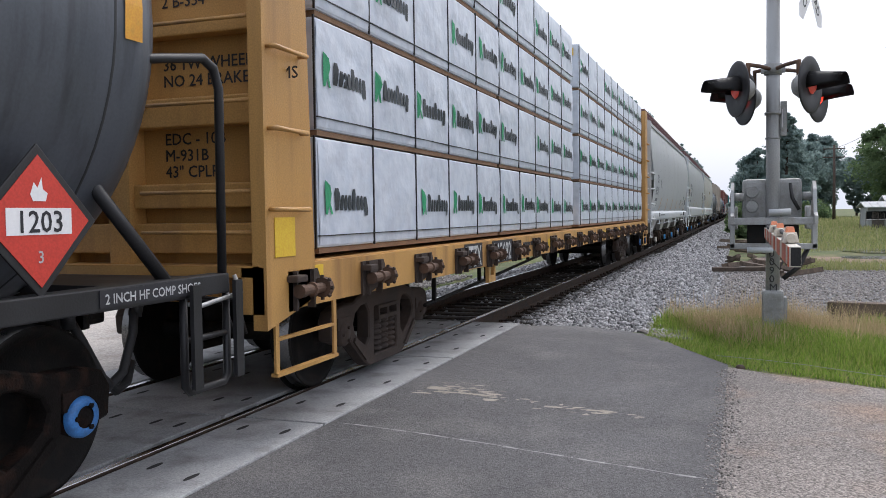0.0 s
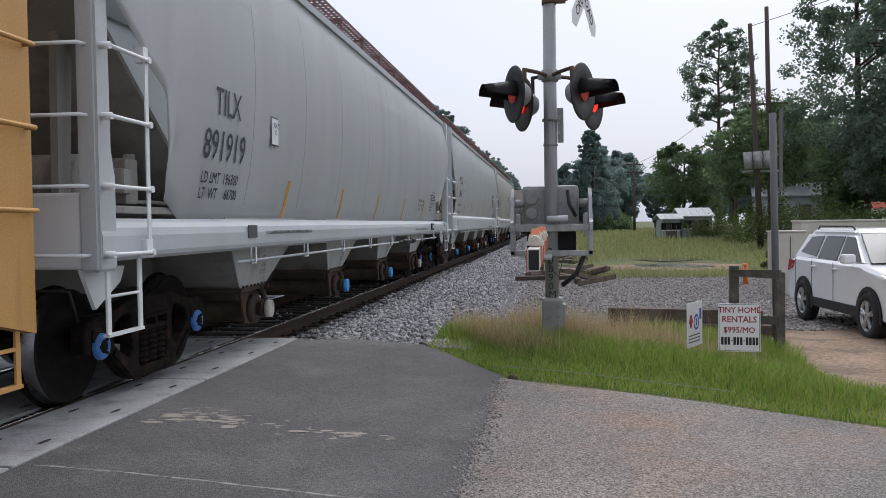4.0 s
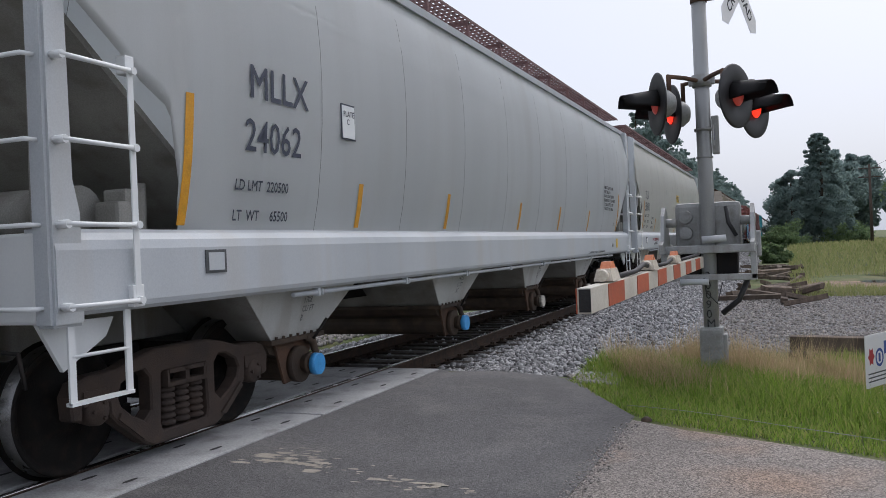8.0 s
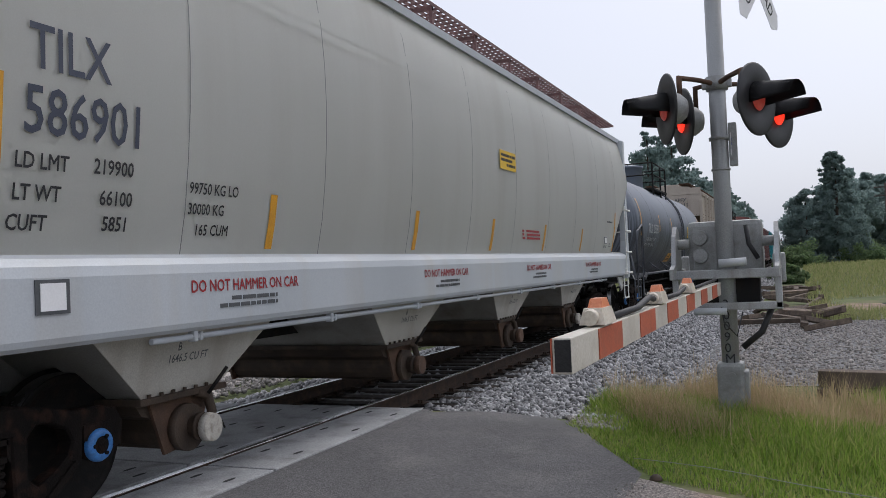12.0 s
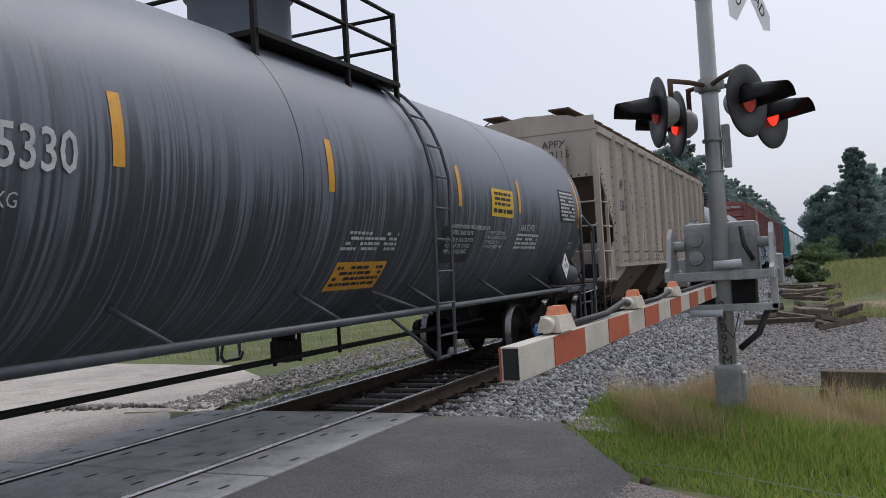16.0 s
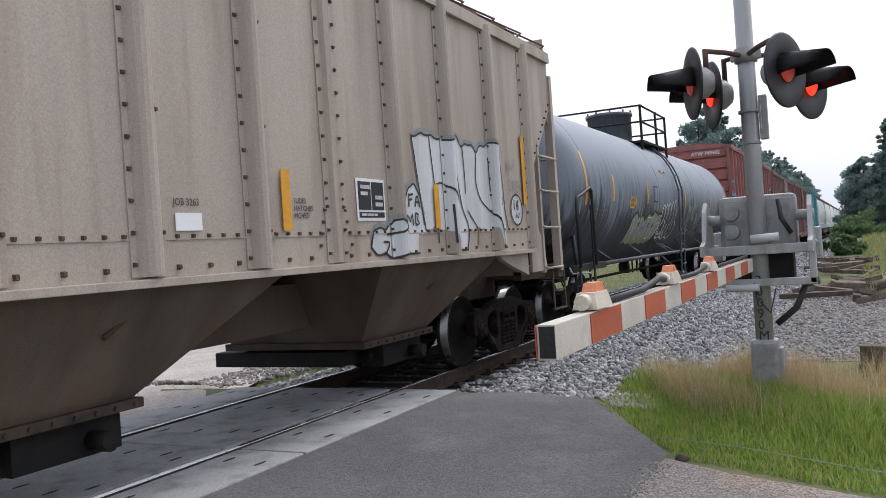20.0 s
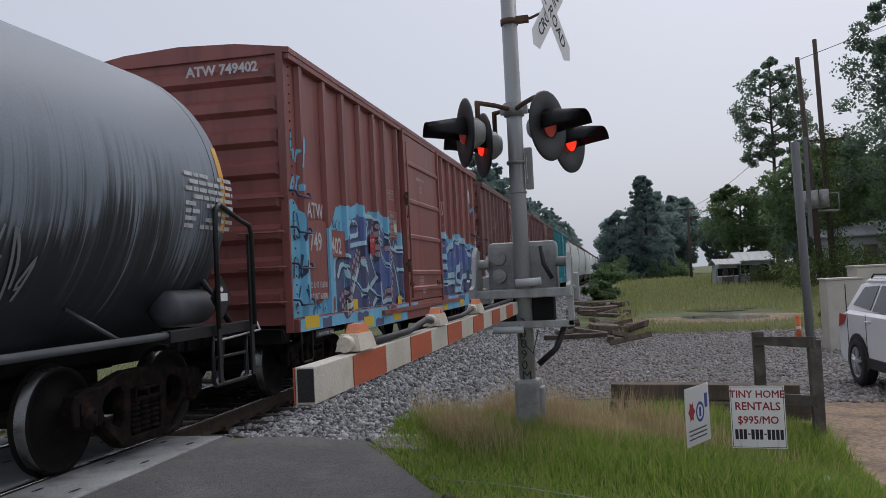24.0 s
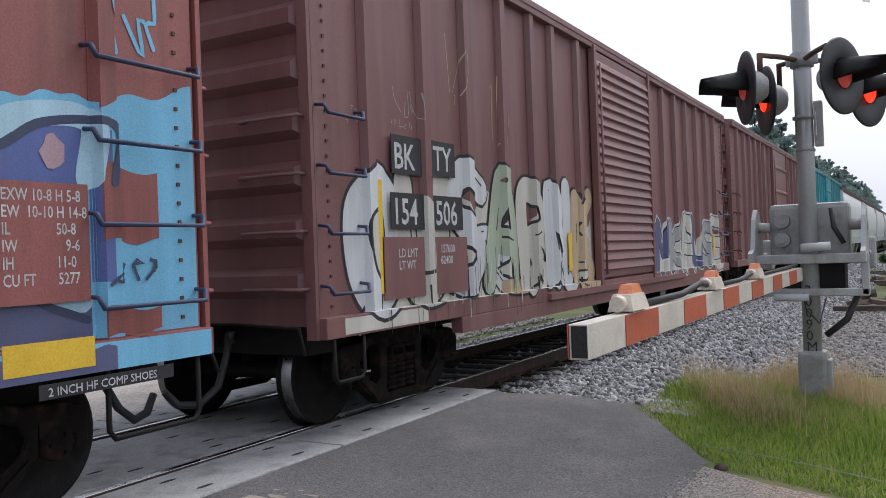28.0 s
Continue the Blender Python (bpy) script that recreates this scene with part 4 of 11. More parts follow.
def frame_mesh(s):
    """One cast side frame, with its openings, on the side s."""
    half_rim = [(0.0, 0.8), (0.3, 0.8), (0.48, 0.765), (0.7, 0.705), (0.95, 0.7), (1.06, 0.665), (1.115, 0.58), (1.1, 0.42), (1.01, 0.4), (1.0, 0.57), (0.78, 0.57), (0.77, 0.4), (0.7, 0.33), (0.46, 0.145), (0.36, 0.1)]
    rim = half_rim + [(-y, z) for y, z in half_rim[:0:-1]]
    hole = [(0.37, 0.36), (0.37, 0.6), (0.43, 0.665), (0.52, 0.66), (0.65, 0.6), (0.69, 0.52), (0.66, 0.44), (0.56, 0.36), (0.44, 0.3)]
    window = [(-0.25, 0.19), (0.25, 0.19), (0.27, 0.25), (0.25, 0.62), (-0.25, 0.62), (-0.27, 0.25)]
    bm = B()
    for loop in (rim, hole, [(-y, z) for y, z in hole], window):
        v = [bm.verts.new((0, y, z)) for y, z in loop]
        for i in range(len(v)):
            bm.edges.new((v[i], v[(i + 1) % len(v)]))
    bmesh.ops.triangle_fill(bm, use_beauty=True, edges=bm.edges[:])
    ext = bmesh.ops.extrude_face_region(bm, geom=bm.faces[:])
    bmesh.ops.translate(bm, verts=[g for g in ext["geom"] if isinstance(g, bmesh.types.BMVert)], vec=(0.13, 0, 0))
    bmesh.ops.recalc_face_normals(bm, faces=bm.faces[:])
    bmesh.ops.bevel(bm, geom=[q for q in bm.edges if q.is_manifold and q.calc_face_angle(0) > 1.2], offset=0.014, segments=1, affect="EDGES")
    bmesh.ops.translate(bm, verts=bm.verts[:], vec=(0.96 if s > 0 else -1.09, 0, 0))
    x0, x1 = min(s * 0.955, s * 1.12), max(s * 0.955, s * 1.12)
    for y0, y1 in ((-0.21, -0.01), (0.01, 0.21)):
        prism(bm, [(y0, 0.5), (y1, 0.5), (y1 - 0.01, 0.535), (y0 + 0.01, 0.535)], x0, x1)
        prism(bm, [(y0, 0.6), (y1, 0.6), (y1, 0.63), (y0, 0.63)], x0, x1)
        for y in (y0, y1):
            prism(bm, [(y - 0.012, 0.5), (y + 0.012, 0.5), (y + 0.012, 0.63), (y - 0.012, 0.63)], x0, x1)
    for k in (1, -1):
        # raised flange along the diagonal
        prism(bm, [(k * 0.42, 0.19), (k * 0.47, 0.17), (k * 0.71, 0.36), (k * 0.69, 0.4)], min(s * 1.085, s * 1.11), max(s * 1.085, s * 1.11))
    bmesh.ops.recalc_face_normals(bm, faces=bm.faces[:])
    return bm


def spring_mesh(s, dy):
    prof = []
    for k in range(6):
        z = 0.21 + k * 0.05
        prof += [(0.048, z), (0.068, z + 0.004), (0.074, z + 0.018), (0.066, z + 0.034), (0.048, z + 0.038)]
    return lathe(B(), prof, Matrix.Translation((s * 1.035, dy, 0)), 12)


def cap_mesh(s, y):
    bm = B()
    m = Matrix.Translation((s * 1.05, y, 0.457)) @ Matrix.Rotation(radians(90 * s), 4, "Y")
    lathe(bm, [(0.0, 0.085), (0.04, 0.085), (0.05, 0.07), (0.085, 0.065), (0.1, 0.05), (0.105, 0.0), (0.09, -0.1)], m, 20)
    for k in range(3):
        a = k * 2.094 + 0.5
        c = m @ Vector((0.062 * math.cos(a), 0.062 * math.sin(a), 0.066))
        cyl(bm, c, c + Vector((s * 0.022, 0, 0)), 0.014, n=6)
    return bm


def make_truck(parent, y, cap="steel_dark", iron="truck"):
    """A two-axle truck under a car; the wheelsets turn."""
    tr = new("truck")
    tr.parent = parent
    tr.matrix_basis = pose(0, y, 0)
    tagged(tr, "two-axle cast steel truck")
    bm = B()
    box(bm, -1.0, 1.0, -0.2, 0.2, 0.42, 0.66, 0.03)
    box(bm, -0.35, 0.35, -0.35, 0.35, 0.6, 0.78, 0.03)
    part("bolster", bm, "steel_dark", tr)
    for s in (1, -1):
        part("side_frame", frame_mesh(s), iron, tr)
        for dy in (-0.16, 0.0, 0.16):
            part("spring", spring_mesh(s, dy), iron, tr)
        for k in (1, -1):
            hub = part("bearing_cap", cap_mesh(s, k * 0.89), iron, tr)
            if cap == "blue_cap" and s > 0:
                ring = lathe(B(), [(0.056, 0.072), (0.062, 0.076), (0.096, 0.07), (0.106, 0.054), (0.107, 0.03)], Matrix.Translation((1.052, k * 0.89, 0.457)) @ Matrix.Rotation(radians(90), 4, "Y"), 24)
                part("cap_ring", ring, "blue_cap", hub, "pale blue bearing ring")
            bm = B()
            prism(bm, [(k * 0.89 - 0.12, 0.5), (k * 0.89 + 0.12, 0.5), (k * 0.89 + 0.12, 0.6), (k * 0.89 - 0.12, 0.6)], min(s * 0.95, s * 1.1), max(s * 0.95, s * 1.1))
            part("bearing_adapter", bm, iron, tr)
    bm = B()
    for k in (1, -1):
        box(bm, -0.85, 0.85, k * 0.36 - 0.04, k * 0.36 + 0.04, 0.3, 0.4, 0.01)
        for s in (1, -1):
            box(bm, s * 0.76 - 0.06, s * 0.76 + 0.06, k * 0.38 - 0.03, k * 0.38 + 0.06, 0.27, 0.55, 0.01)
    part("brake_beam", bm, "steel_dark", tr)
    for k in (1, -1):
        w = part("wheelset", wheelset_mesh(), "wheel", tr)
        w.data.materials.append(M["tread"])
        w.matrix_basis = pose(0, k * 0.89, 0.457)
    return tr


def coupler(parent, y0, out):
    """Draft gear, coupler head, hoses and uncoupling lever at the end that points along out."""
    bm = B()
    box(bm, -0.14, 0.14, min(y0, y0 + out * 0.3), max(y0, y0 + out * 0.3), 0.72, 1.0, 0.02)
    box(bm, -0.09, 0.09, min(y0, y0 + out * 0.46), max(y0, y0 + out * 0.46), 0.78, 0.95, 0.02)
    box(bm, -0.2, 0.12, min(y0 + out * 0.34, y0 + out * 0.52), max(y0 + out * 0.34, y0 + out * 0.52), 0.74, 1.0, 0.04)
    part("coupler", bm, "steel_dark", parent)
    bm = B()
    tube(bm, [(0.4, y0 - out * 0.12, 0.86), (0.44, y0 - out * 0.05, 0.7), (0.46, y0 + out * 0.08, 0.46), (0.42, y0 + out * 0.25, 0.34), (0.36, y0 + out * 0.42, 0.36), (0.32, y0 + out * 0.52, 0.48)], 0.03)
    cyl(bm, (0.41, y0 - out * 0.14, 0.9), (0.4, y0 - out * 0.12, 0.8), 0.045, n=10)
    part("air_hose", bm, "plastic", parent)
    bm = B()
    tube(bm, [(0.15, y0 + out * 0.2, 0.98), (0.7, y0 + out * 0.12, 0.98), (1.35, y0 + out * 0.1, 0.95), (1.42, y0 + out * 0.12, 0.75)], 0.012, 6)
    part("uncoupling_lever", bm, "steel_dark", parent)


def ladder(parent, x, y0, y1, z0, z1, rungs, material, r=0.013, stile=0.022, dx=0.0, name="ladder"):
    """Two stiles and rungs on a side."""
    bm = B()
    for y in (y0, y1):
        box(bm, x - stile, x + stile, y - stile, y + stile, z0, z1)
    lad = part(name, bm, material, parent)
    bm = B()
    tube(bm, [(x + 0.0, y0 - 0.02, 0), (x + 0.05, y0 - 0.02, 0), (x + 0.05, y1 + 0.02, 0), (x, y1 + 0.02, 0)], r, 6)
    first_rung = part("rung", bm, material, lad)
    first_rung.matrix_basis = pose(0, 0, rungs[0])
    for z in rungs[1:]:
        share(first_rung, pose(0, 0, z))
    return lad


def step(parent, x, y0, y1, z0, z1, material):
    """A hanging stirrup step."""
    bm = B()
    for y in (y0, y1):
        box(bm, x - 0.008, x + 0.008, y - 0.022, y + 0.022, z0, z1)
    box(bm, x - 0.03, x + 0.02, y0 - 0.022, y1 + 0.022, z0 - 0.012, z0 + 0.012)
    box(bm, x - 0.02, x + 0.01, y0, y1, z0 + (z1 - z0) * 0.5 - 0.01, z0 + (z1 - z0) * 0.5 + 0.01)
    return part("step", bm, material, parent)


# covered hopper with rounded sides ------------------------------------------
def hopper_x(z):
    """Half width of the rounded side at the height z."""
    return float(np.interp(z, [1.45, 1.65, 1.9, 2.2, 2.6, 3.0, 3.4, 3.8, 4.1, 4.32], [1.35, 1.415, 1.475, 1.525, 1.56, 1.57, 1.555, 1.515, 1.45, 1.37]))


def make_hopper(length, body, pockets, gate="blue_gate", cap="blue_cap", ribs=True, sill=(1.14, 1.66), rod=(1.47, 1.1)):
    car = holder("covered_hopper_car", pose(0, 0, 0), "light grey rounded covered hopper car with a white side sill", "rail car", "cars of the train")
    L = length / 2
    zs = np.linspace(1.6, 4.32, 15)
    # lower edge of the side sheet by the distance from the car's end: the openings over the end platforms
    FRONT_D, FRONT_Z = [0.0, 0.2, 0.62, 0.74, 0.98, 1.04, 1.16, 1.21, 1.22, 1.17, 1.6], [3.18, 3.02, 2.73, 2.62, 2.5, 2.42, 1.98, 1.82, 1.7, 1.62, 1.45]
    REAR_D, REAR_Z = [0.0, 0.16, 0.56, 0.64, 0.96, 1.06, 1.42, 1.54, 1.6, 1.64, 1.8], [3.28, 3.12, 2.8, 2.68, 2.5, 2.38, 1.96, 1.82, 1.74, 1.64, 1.45]
    FRONT_D = sorted(FRONT_D)
    ys = [-L + d for d in FRONT_D] + list(np.linspace(-L + 2.1, L - 2.3, 20)) + [L - d for d in REAR_D[::-1]]
    for s in (1, -1):
        bm = B()
        grid = []
        for y in ys:
            d = L - abs(y)
            low = float(np.interp(d, FRONT_D, FRONT_Z) if y < 0 else np.interp(d, REAR_D, REAR_Z))
            col = []
            for z in zs:
                zz = low + (4.32 - low) * (z - 1.6) / 2.72
                col.append(bm.verts.new((s * hopper_x(zz), y, zz)))
            grid.append(col)
        for a, b in zip(grid, grid[1:]):
            for i in range(len(zs) - 1):
                f = face(bm, [a[i], b[i], b[i + 1], a[i + 1]] if s > 0 else [a[i + 1], b[i + 1], b[i], a[i]])
                if f:
                    f.smooth = True
        bmesh.ops.solidify(bm, geom=bm.faces[:], thickness=0.012)
        side = part("side_sheet", bm, body, car)
        if ribs:
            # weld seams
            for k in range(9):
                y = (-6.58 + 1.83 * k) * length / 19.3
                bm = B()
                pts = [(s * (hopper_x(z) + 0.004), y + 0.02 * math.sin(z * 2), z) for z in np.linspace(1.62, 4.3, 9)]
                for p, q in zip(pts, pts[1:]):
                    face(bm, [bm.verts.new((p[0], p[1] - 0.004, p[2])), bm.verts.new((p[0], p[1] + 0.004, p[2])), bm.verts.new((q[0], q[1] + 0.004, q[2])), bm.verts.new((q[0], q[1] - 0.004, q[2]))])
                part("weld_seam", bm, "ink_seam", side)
        bm = B()
        extrude(bm, [(s * 1.3, sill[0]), (s * 1.5, sill[0]), (s * 1.53, sill[0] + 0.025), (s * 1.54, sill[0] + 0.06), (s * 1.54, sill[1] - 0.13), (s * 1.525, sill[1] - 0.07), (s * 1.48, sill[1] - 0.025), (s * 1.42, sill[1]), (s * 1.3, sill[1])], -L + 0.02, L - 0.02)
        bmesh.ops.recalc_face_normals(bm, faces=bm.faces[:])
        part("side_sill", bm, "sill_white", car, "white side sill")
        bm = B()
        extrude(bm, [(s * 1.34, 4.28), (s * 1.43, 4.27), (s * 1.44, 4.36), (s * 1.34, 4.38)], -L + 0.05, L - 0.05)
        bmesh.ops.recalc_face_normals(bm, faces=bm.faces[:])
        part("top_chord", bm, "sill_white", car)
        for e in (-1, 1):
            # flared post: narrow above, a wide gusset at the sill
            bm = B()
            w = 0.24 if e < 0 else 0.3
            prism(bm, [(e * (L + 0.01), 1.08), (e * (L + 0.01), 4.33), (e * (L - w * 0.75), 4.33), (e * (L - w * 0.75), 3.1), (e * (L - w * 0.8), 1.95), (e * (L - w), 1.75), (e * (L - w), 1.08)], min(s * 1.38, s * 1.53), max(s * 1.38, s * 1.53))
            bmesh.ops.recalc_face_normals(bm, faces=bm.faces[:])
            bmesh.ops.bevel(bm, geom=[q for q in bm.edges if q.calc_face_angle(0) > 1.0], offset=0.02, segments=2, affect="EDGES")
            part("corner_post", bm, "sill_white", car)
    bm = B()
    extrude(bm, [(-1.4, 4.32), (-1.0, 4.43), (0, 4.5), (1.0, 4.43), (1.4, 4.32), (1.38, 4.28), (-1.38, 4.28)], -L + 0.08, L - 0.08)
    bmesh.ops.recalc_face_normals(bm, faces=bm.faces[:])
    part("roof", bm, body, car)
    bm = B()
    box(bm, -0.32, 0.32, -L + 0.9, L - 0.9, 4.5, 4.62, 0.03)
    part("trough_hatch", bm, "sill_white", car)
    for s in (1, -1):
        bm = B()
        for x in np.linspace(0.72, 1.32, 8):
            box(bm, s * x - 0.006, s * x + 0.006, -L + 0.1, L - 0.1, 4.68, 4.72)
        for k in range(int(length / 0.16)):
            y = -L + 0.12 + k * 0.16
            box(bm, min(s * 0.72, s * 1.32), max(s * 0.72, s * 1.32), y - 0.008, y + 0.008, 4.69, 4.715)
        for k in range(int(length / 1.5)):
            y = -L + 0.3 + k * 1.5
            box(bm, min(s * 1.26, s * 1.3), max(s * 1.26, s * 1.3), y - 0.025, y + 0.025, 4.34, 4.7)
            box(bm, min(s * 0.72, s * 1.3), max(s * 0.72, s * 1.3), y - 0.02, y + 0.02, 4.64, 4.69)
        part("running_board", bm, "walkway", car, "grating roof walkway")
    for e in (-1, 1):
        # Light grey sheet; its darker colour holds the shade inside the opening.
        bm = B()
        hexa(bm, [(-1.36, e * (L - 0.12), 3.1), (1.36, e * (L - 0.12), 3.1), (1.36, e * (L - 2.4), 1.3), (-1.36, e * (L - 2.4), 1.3), (-1.36, e * (L - 0.12), 3.16), (1.36, e * (L - 0.12), 3.16), (1.36, e * (L - 2.4), 1.36), (-1.36, e * (L - 2.4), 1.36)])
        bmesh.ops.recalc_face_normals(bm, faces=bm.faces[:])
        part("slope_sheet", bm, "slope", car, "grimy sloping end sheet with the opening's shade in its colour")
        bm = B()
        ya, yb = sorted((e * (L - 0.1), e * (L - 0.14)))
        box(bm, -1.36, 1.36, ya, yb, 3.1, 4.3)
        part("end_sheet", bm, body, car)
        # end sill, platform and upright stiffeners under the slope sheet
        bm = B()
        ya, yb = sorted((e * (L - 0.012), e * (L - 0.2)))
        box(bm, -1.376, 1.376, ya, yb, 1.1, 1.64, 0.02)
        part("end_sill", bm, body, car, "stained end sill")
        bm = B()
        ya, yb = sorted((e * (L - 0.2), e * (L - 2.2)))
        box(bm, -1.36, 1.36, ya, yb, 1.5, 1.56, 0.01)
        ya, yb = sorted((e * (L - 0.1), e * (L - 3.2)))
        box(bm, -0.3, 0.3, ya, yb, 0.78, 1.12, 0.02)
        part("end_platform", bm, "slope", car)
        for dx in (-0.95, 0.95):
            bm = B()
            prism(bm, [(e * (L - 0.4), 1.56), (e * (L - 0.55), 1.56), (e * (L - 0.62), 2.72), (e * (L - 0.42), 2.9)], dx - 0.03, dx + 0.03)
            bmesh.ops.recalc_face_normals(bm, faces=bm.faces[:])
            part("slope_stiffener", bm, "slope", car)
        if e < 0:
            bm = B()
            cyl(bm, (1.0, -L + 0.75, 1.78), (0.1, -L + 0.75, 1.78), 0.2, n=18)
            part("air_reservoir", bm, "slope", car, "grey air reservoir on the end platform")
            bm = B()
            box(bm, 1.05, 1.25, -L + 0.9, -L + 1.1, 1.58, 1.95, 0.02)
            box(bm, 1.08, 1.3, -L + 0.78, -L + 0.92, 1.66, 1.86, 0.03)
            cyl(bm, (1.15, -L + 1.14, 1.62), (1.15, -L + 1.14, 2.0), 0.05, n=10)
            tube(bm, [(1.2, -L + 0.95, 1.6), (1.3, -L + 1.3, 1.6), (1.3, -L + 1.9, 1.58)], 0.018, 6)
            part("brake_valve", bm, "slope", car, "grey brake valve on the end platform")
        for s in (1, -1):
            # one slim upright and rungs bolted to the post
            yo, yi = e * (L - 0.04), e * (L - (0.63 if e < 0 else 0.57))
            bm = B()
            box(bm, s * 1.575 - 0.006, s * 1.575 + 0.006, yi - 0.025, yi + 0.025, 1.16, 2.74, 0.002)
            box(bm, min(s * 1.5, s * 1.58), max(s * 1.5, s * 1.58), yi - 0.05, yi + 0.05, 1.16, 1.3, 0.008)
            box(bm, min(s * 1.5, s * 1.58), max(s * 1.5, s * 1.58), yi - 0.04, yi + 0.04, 2.64, 2.76, 0.008)
            lad = part("ladder", bm, body, car)
            rung = None
            for z in (1.2, 1.68, 2.17, 2.66):
                if rung is None:
                    bm = B()
                    tube(bm, [(s * 1.52, yo, 0), (s * 1.6, yo - e * 0.01, 0), (s * 1.6, yi, 0), (s * 1.575, yi, 0)], 0.0135, 8)
                    cyl(bm, (s * 1.58, yi, 0), (s * 1.615, yi, 0), 0.026, n=8)
                    cyl(bm, (s * 1.52, yo - e * 0.02, 0), (s * 1.61, yo - e * 0.02, 0), 0.026, n=8)
                    rung = part("rung", bm, body, lad)
                    rung.matrix_basis = pose(0, 0, z)
                else:
                    share(rung, pose(0, 0, z))
            y0, y1 = sorted((e * (L - 0.14), e * (L - 0.6)))
            bm = B()
            for y in (y0, y1):
                box(bm, s * 1.5 - 0.008, s * 1.5 + 0.008, y - 0.025, y + 0.025, 0.62, 1.16)
            box(bm, s * 1.5 - 0.03, s * 1.5 + 0.02, y0 - 0.025, y1 + 0.025, 0.61, 0.632)
            tube(bm, [(s * 1.5, y0, 0.9), (s * 1.5, y1, 0.9)], 0.012, 6)
            part("step", bm, body, car)
            bm = B()
            prism(bm, [(e * (L - 0.02), 1.1), (e * (L - 0.62), 1.1), (e * (L - 0.55), 0.98), (e * (L - 0.2), 0.8)], min(s * 1.34, s * 1.37), max(s * 1.34, s * 1.37))
            bmesh.ops.recalc_face_normals(bm, faces=bm.faces[:])
            part("step_gusset", bm, body, car)
        bm = B()
        box(bm, 0.7, 0.76, *sorted((e * (L + 0.03), e * (L + 0.05))), 1.15, 2.78)
        stile = part("end_ladder", bm, "rust" if e < 0 else body, car)
        for z in (1.2, 1.68, 2.17, 2.66):
            bm = B()
            tube(bm, [(0.72, e * (L + 0.04), z), (0.74, e * (L + 0.08), z), (1.44, e * (L + 0.08), z), (1.46, e * (L + 0.01), z)], 0.013, 6)
            part("end_handhold", bm, body, stile)
        coupler(car, e * L, e)
        make_truck(car, e * (L - 1.62), cap, "truck_rust" if cap == "steel_dark" else "truck")
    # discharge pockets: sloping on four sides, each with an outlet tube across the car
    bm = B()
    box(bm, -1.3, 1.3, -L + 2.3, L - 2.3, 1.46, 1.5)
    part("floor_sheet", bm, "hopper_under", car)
    for n_pocket, yc in enumerate(pockets):
        # End slopes are darker than the side sheets: shade put into the colour.
        bm = B()
        hexa(bm, [(-1.12, yc - 0.4, 0.68), (1.12, yc - 0.4, 0.68), (1.12, yc + 0.4, 0.68), (-1.12, yc + 0.4, 0.68), (-1.36, yc - 1.38, 1.48), (1.36, yc - 1.38, 1.48), (1.36, yc + 1.38, 1.48), (-1.36, yc + 1.38, 1.48)])
        hop = part("discharge_pocket", bm, "slope", car, "dusty grey discharge pocket with shade painted into its slopes")
        for s in (1, -1):
            bm = B()
            hexa(bm, [(s * 1.122, yc - 0.4, 0.68), (s * 1.122, yc + 0.4, 0.68), (s * 1.13, yc + 0.4, 0.68), (s * 1.13, yc - 0.4, 0.68), (s * 1.362, yc - 1.38, 1.48), (s * 1.362, yc + 1.38, 1.48), (s * 1.37, yc + 1.38, 1.48), (s * 1.37, yc - 1.38, 1.48)])
            bmesh.ops.recalc_face_normals(bm, faces=bm.faces[:])
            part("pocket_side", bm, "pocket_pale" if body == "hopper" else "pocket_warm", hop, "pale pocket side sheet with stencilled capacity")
        bm = B()
        box(bm, -1.17, 1.17, yc - 0.46, yc + 0.46, 0.645, 0.69, 0.006)
        for k in range(7):
            cyl(bm, (1.155, yc - 0.36 + 0.12 * k, 0.69), (1.155, yc - 0.36 + 0.12 * k, 0.715), 0.014, n=6)
        part("outlet_flange", bm, "old_under", hop, "bolted outlet flange")
        bm = B()
        q = [(-0.4, 0.645), (0.4, 0.645), (0.34, 0.56), (0.16, 0.5)] + [(0.155 * math.cos(a), 0.42 + 0.155 * math.sin(a)) for a in np.linspace(0.25, -math.pi - 0.25, 12)] + [(-0.16, 0.5), (-0.34, 0.56)]
        prism(bm, [(yc + u, v) for u, v in q], -1.1, 1.06)
        bmesh.ops.recalc_face_normals(bm, faces=bm.faces[:])
        part("outlet_trough", bm, "old_under", hop, "rusty brown outlet tube across the car")
        for s in (1, -1):
            bm = B()
            prism(bm, [(yc - 0.3, 0.645), (yc + 0.34, 0.645), (yc + 0.2, 0.3), (yc - 0.16, 0.26)], min(s * 1.07, s * 1.095), max(s * 1.07, s * 1.095))
            bmesh.ops.recalc_face_normals(bm, faces=bm.faces[:])
            part("trough_end", bm, "rust", hop, "rusty red outlet end plate")
            bm = B()
            cyl(bm, (s * 1.09, yc + 0.04, 0.42), (s * 1.16, yc + 0.04, 0.42), 0.17, n=20)
            cyl(bm, (s * 1.12, yc + 0.08, 0.42), (s * 1.29, yc + 0.1, 0.415), 0.085, 0.082, n=18)
            cyl(bm, (s * 1.2, yc + 0.09, 0.42), (s * 1.24, yc + 0.09, 0.42), 0.1, n=18)
            tube(bm, [(s * 1.18, yc + 0.2, 0.4), (s * 1.18, yc + 0.26, 0.5), (s * 1.16, yc + 0.24, 0.62), (s * 1.14, yc + 0.14, 0.66)], 0.035, 8)
            part("pipe_end", bm, "old_under", hop)
            bm = B()
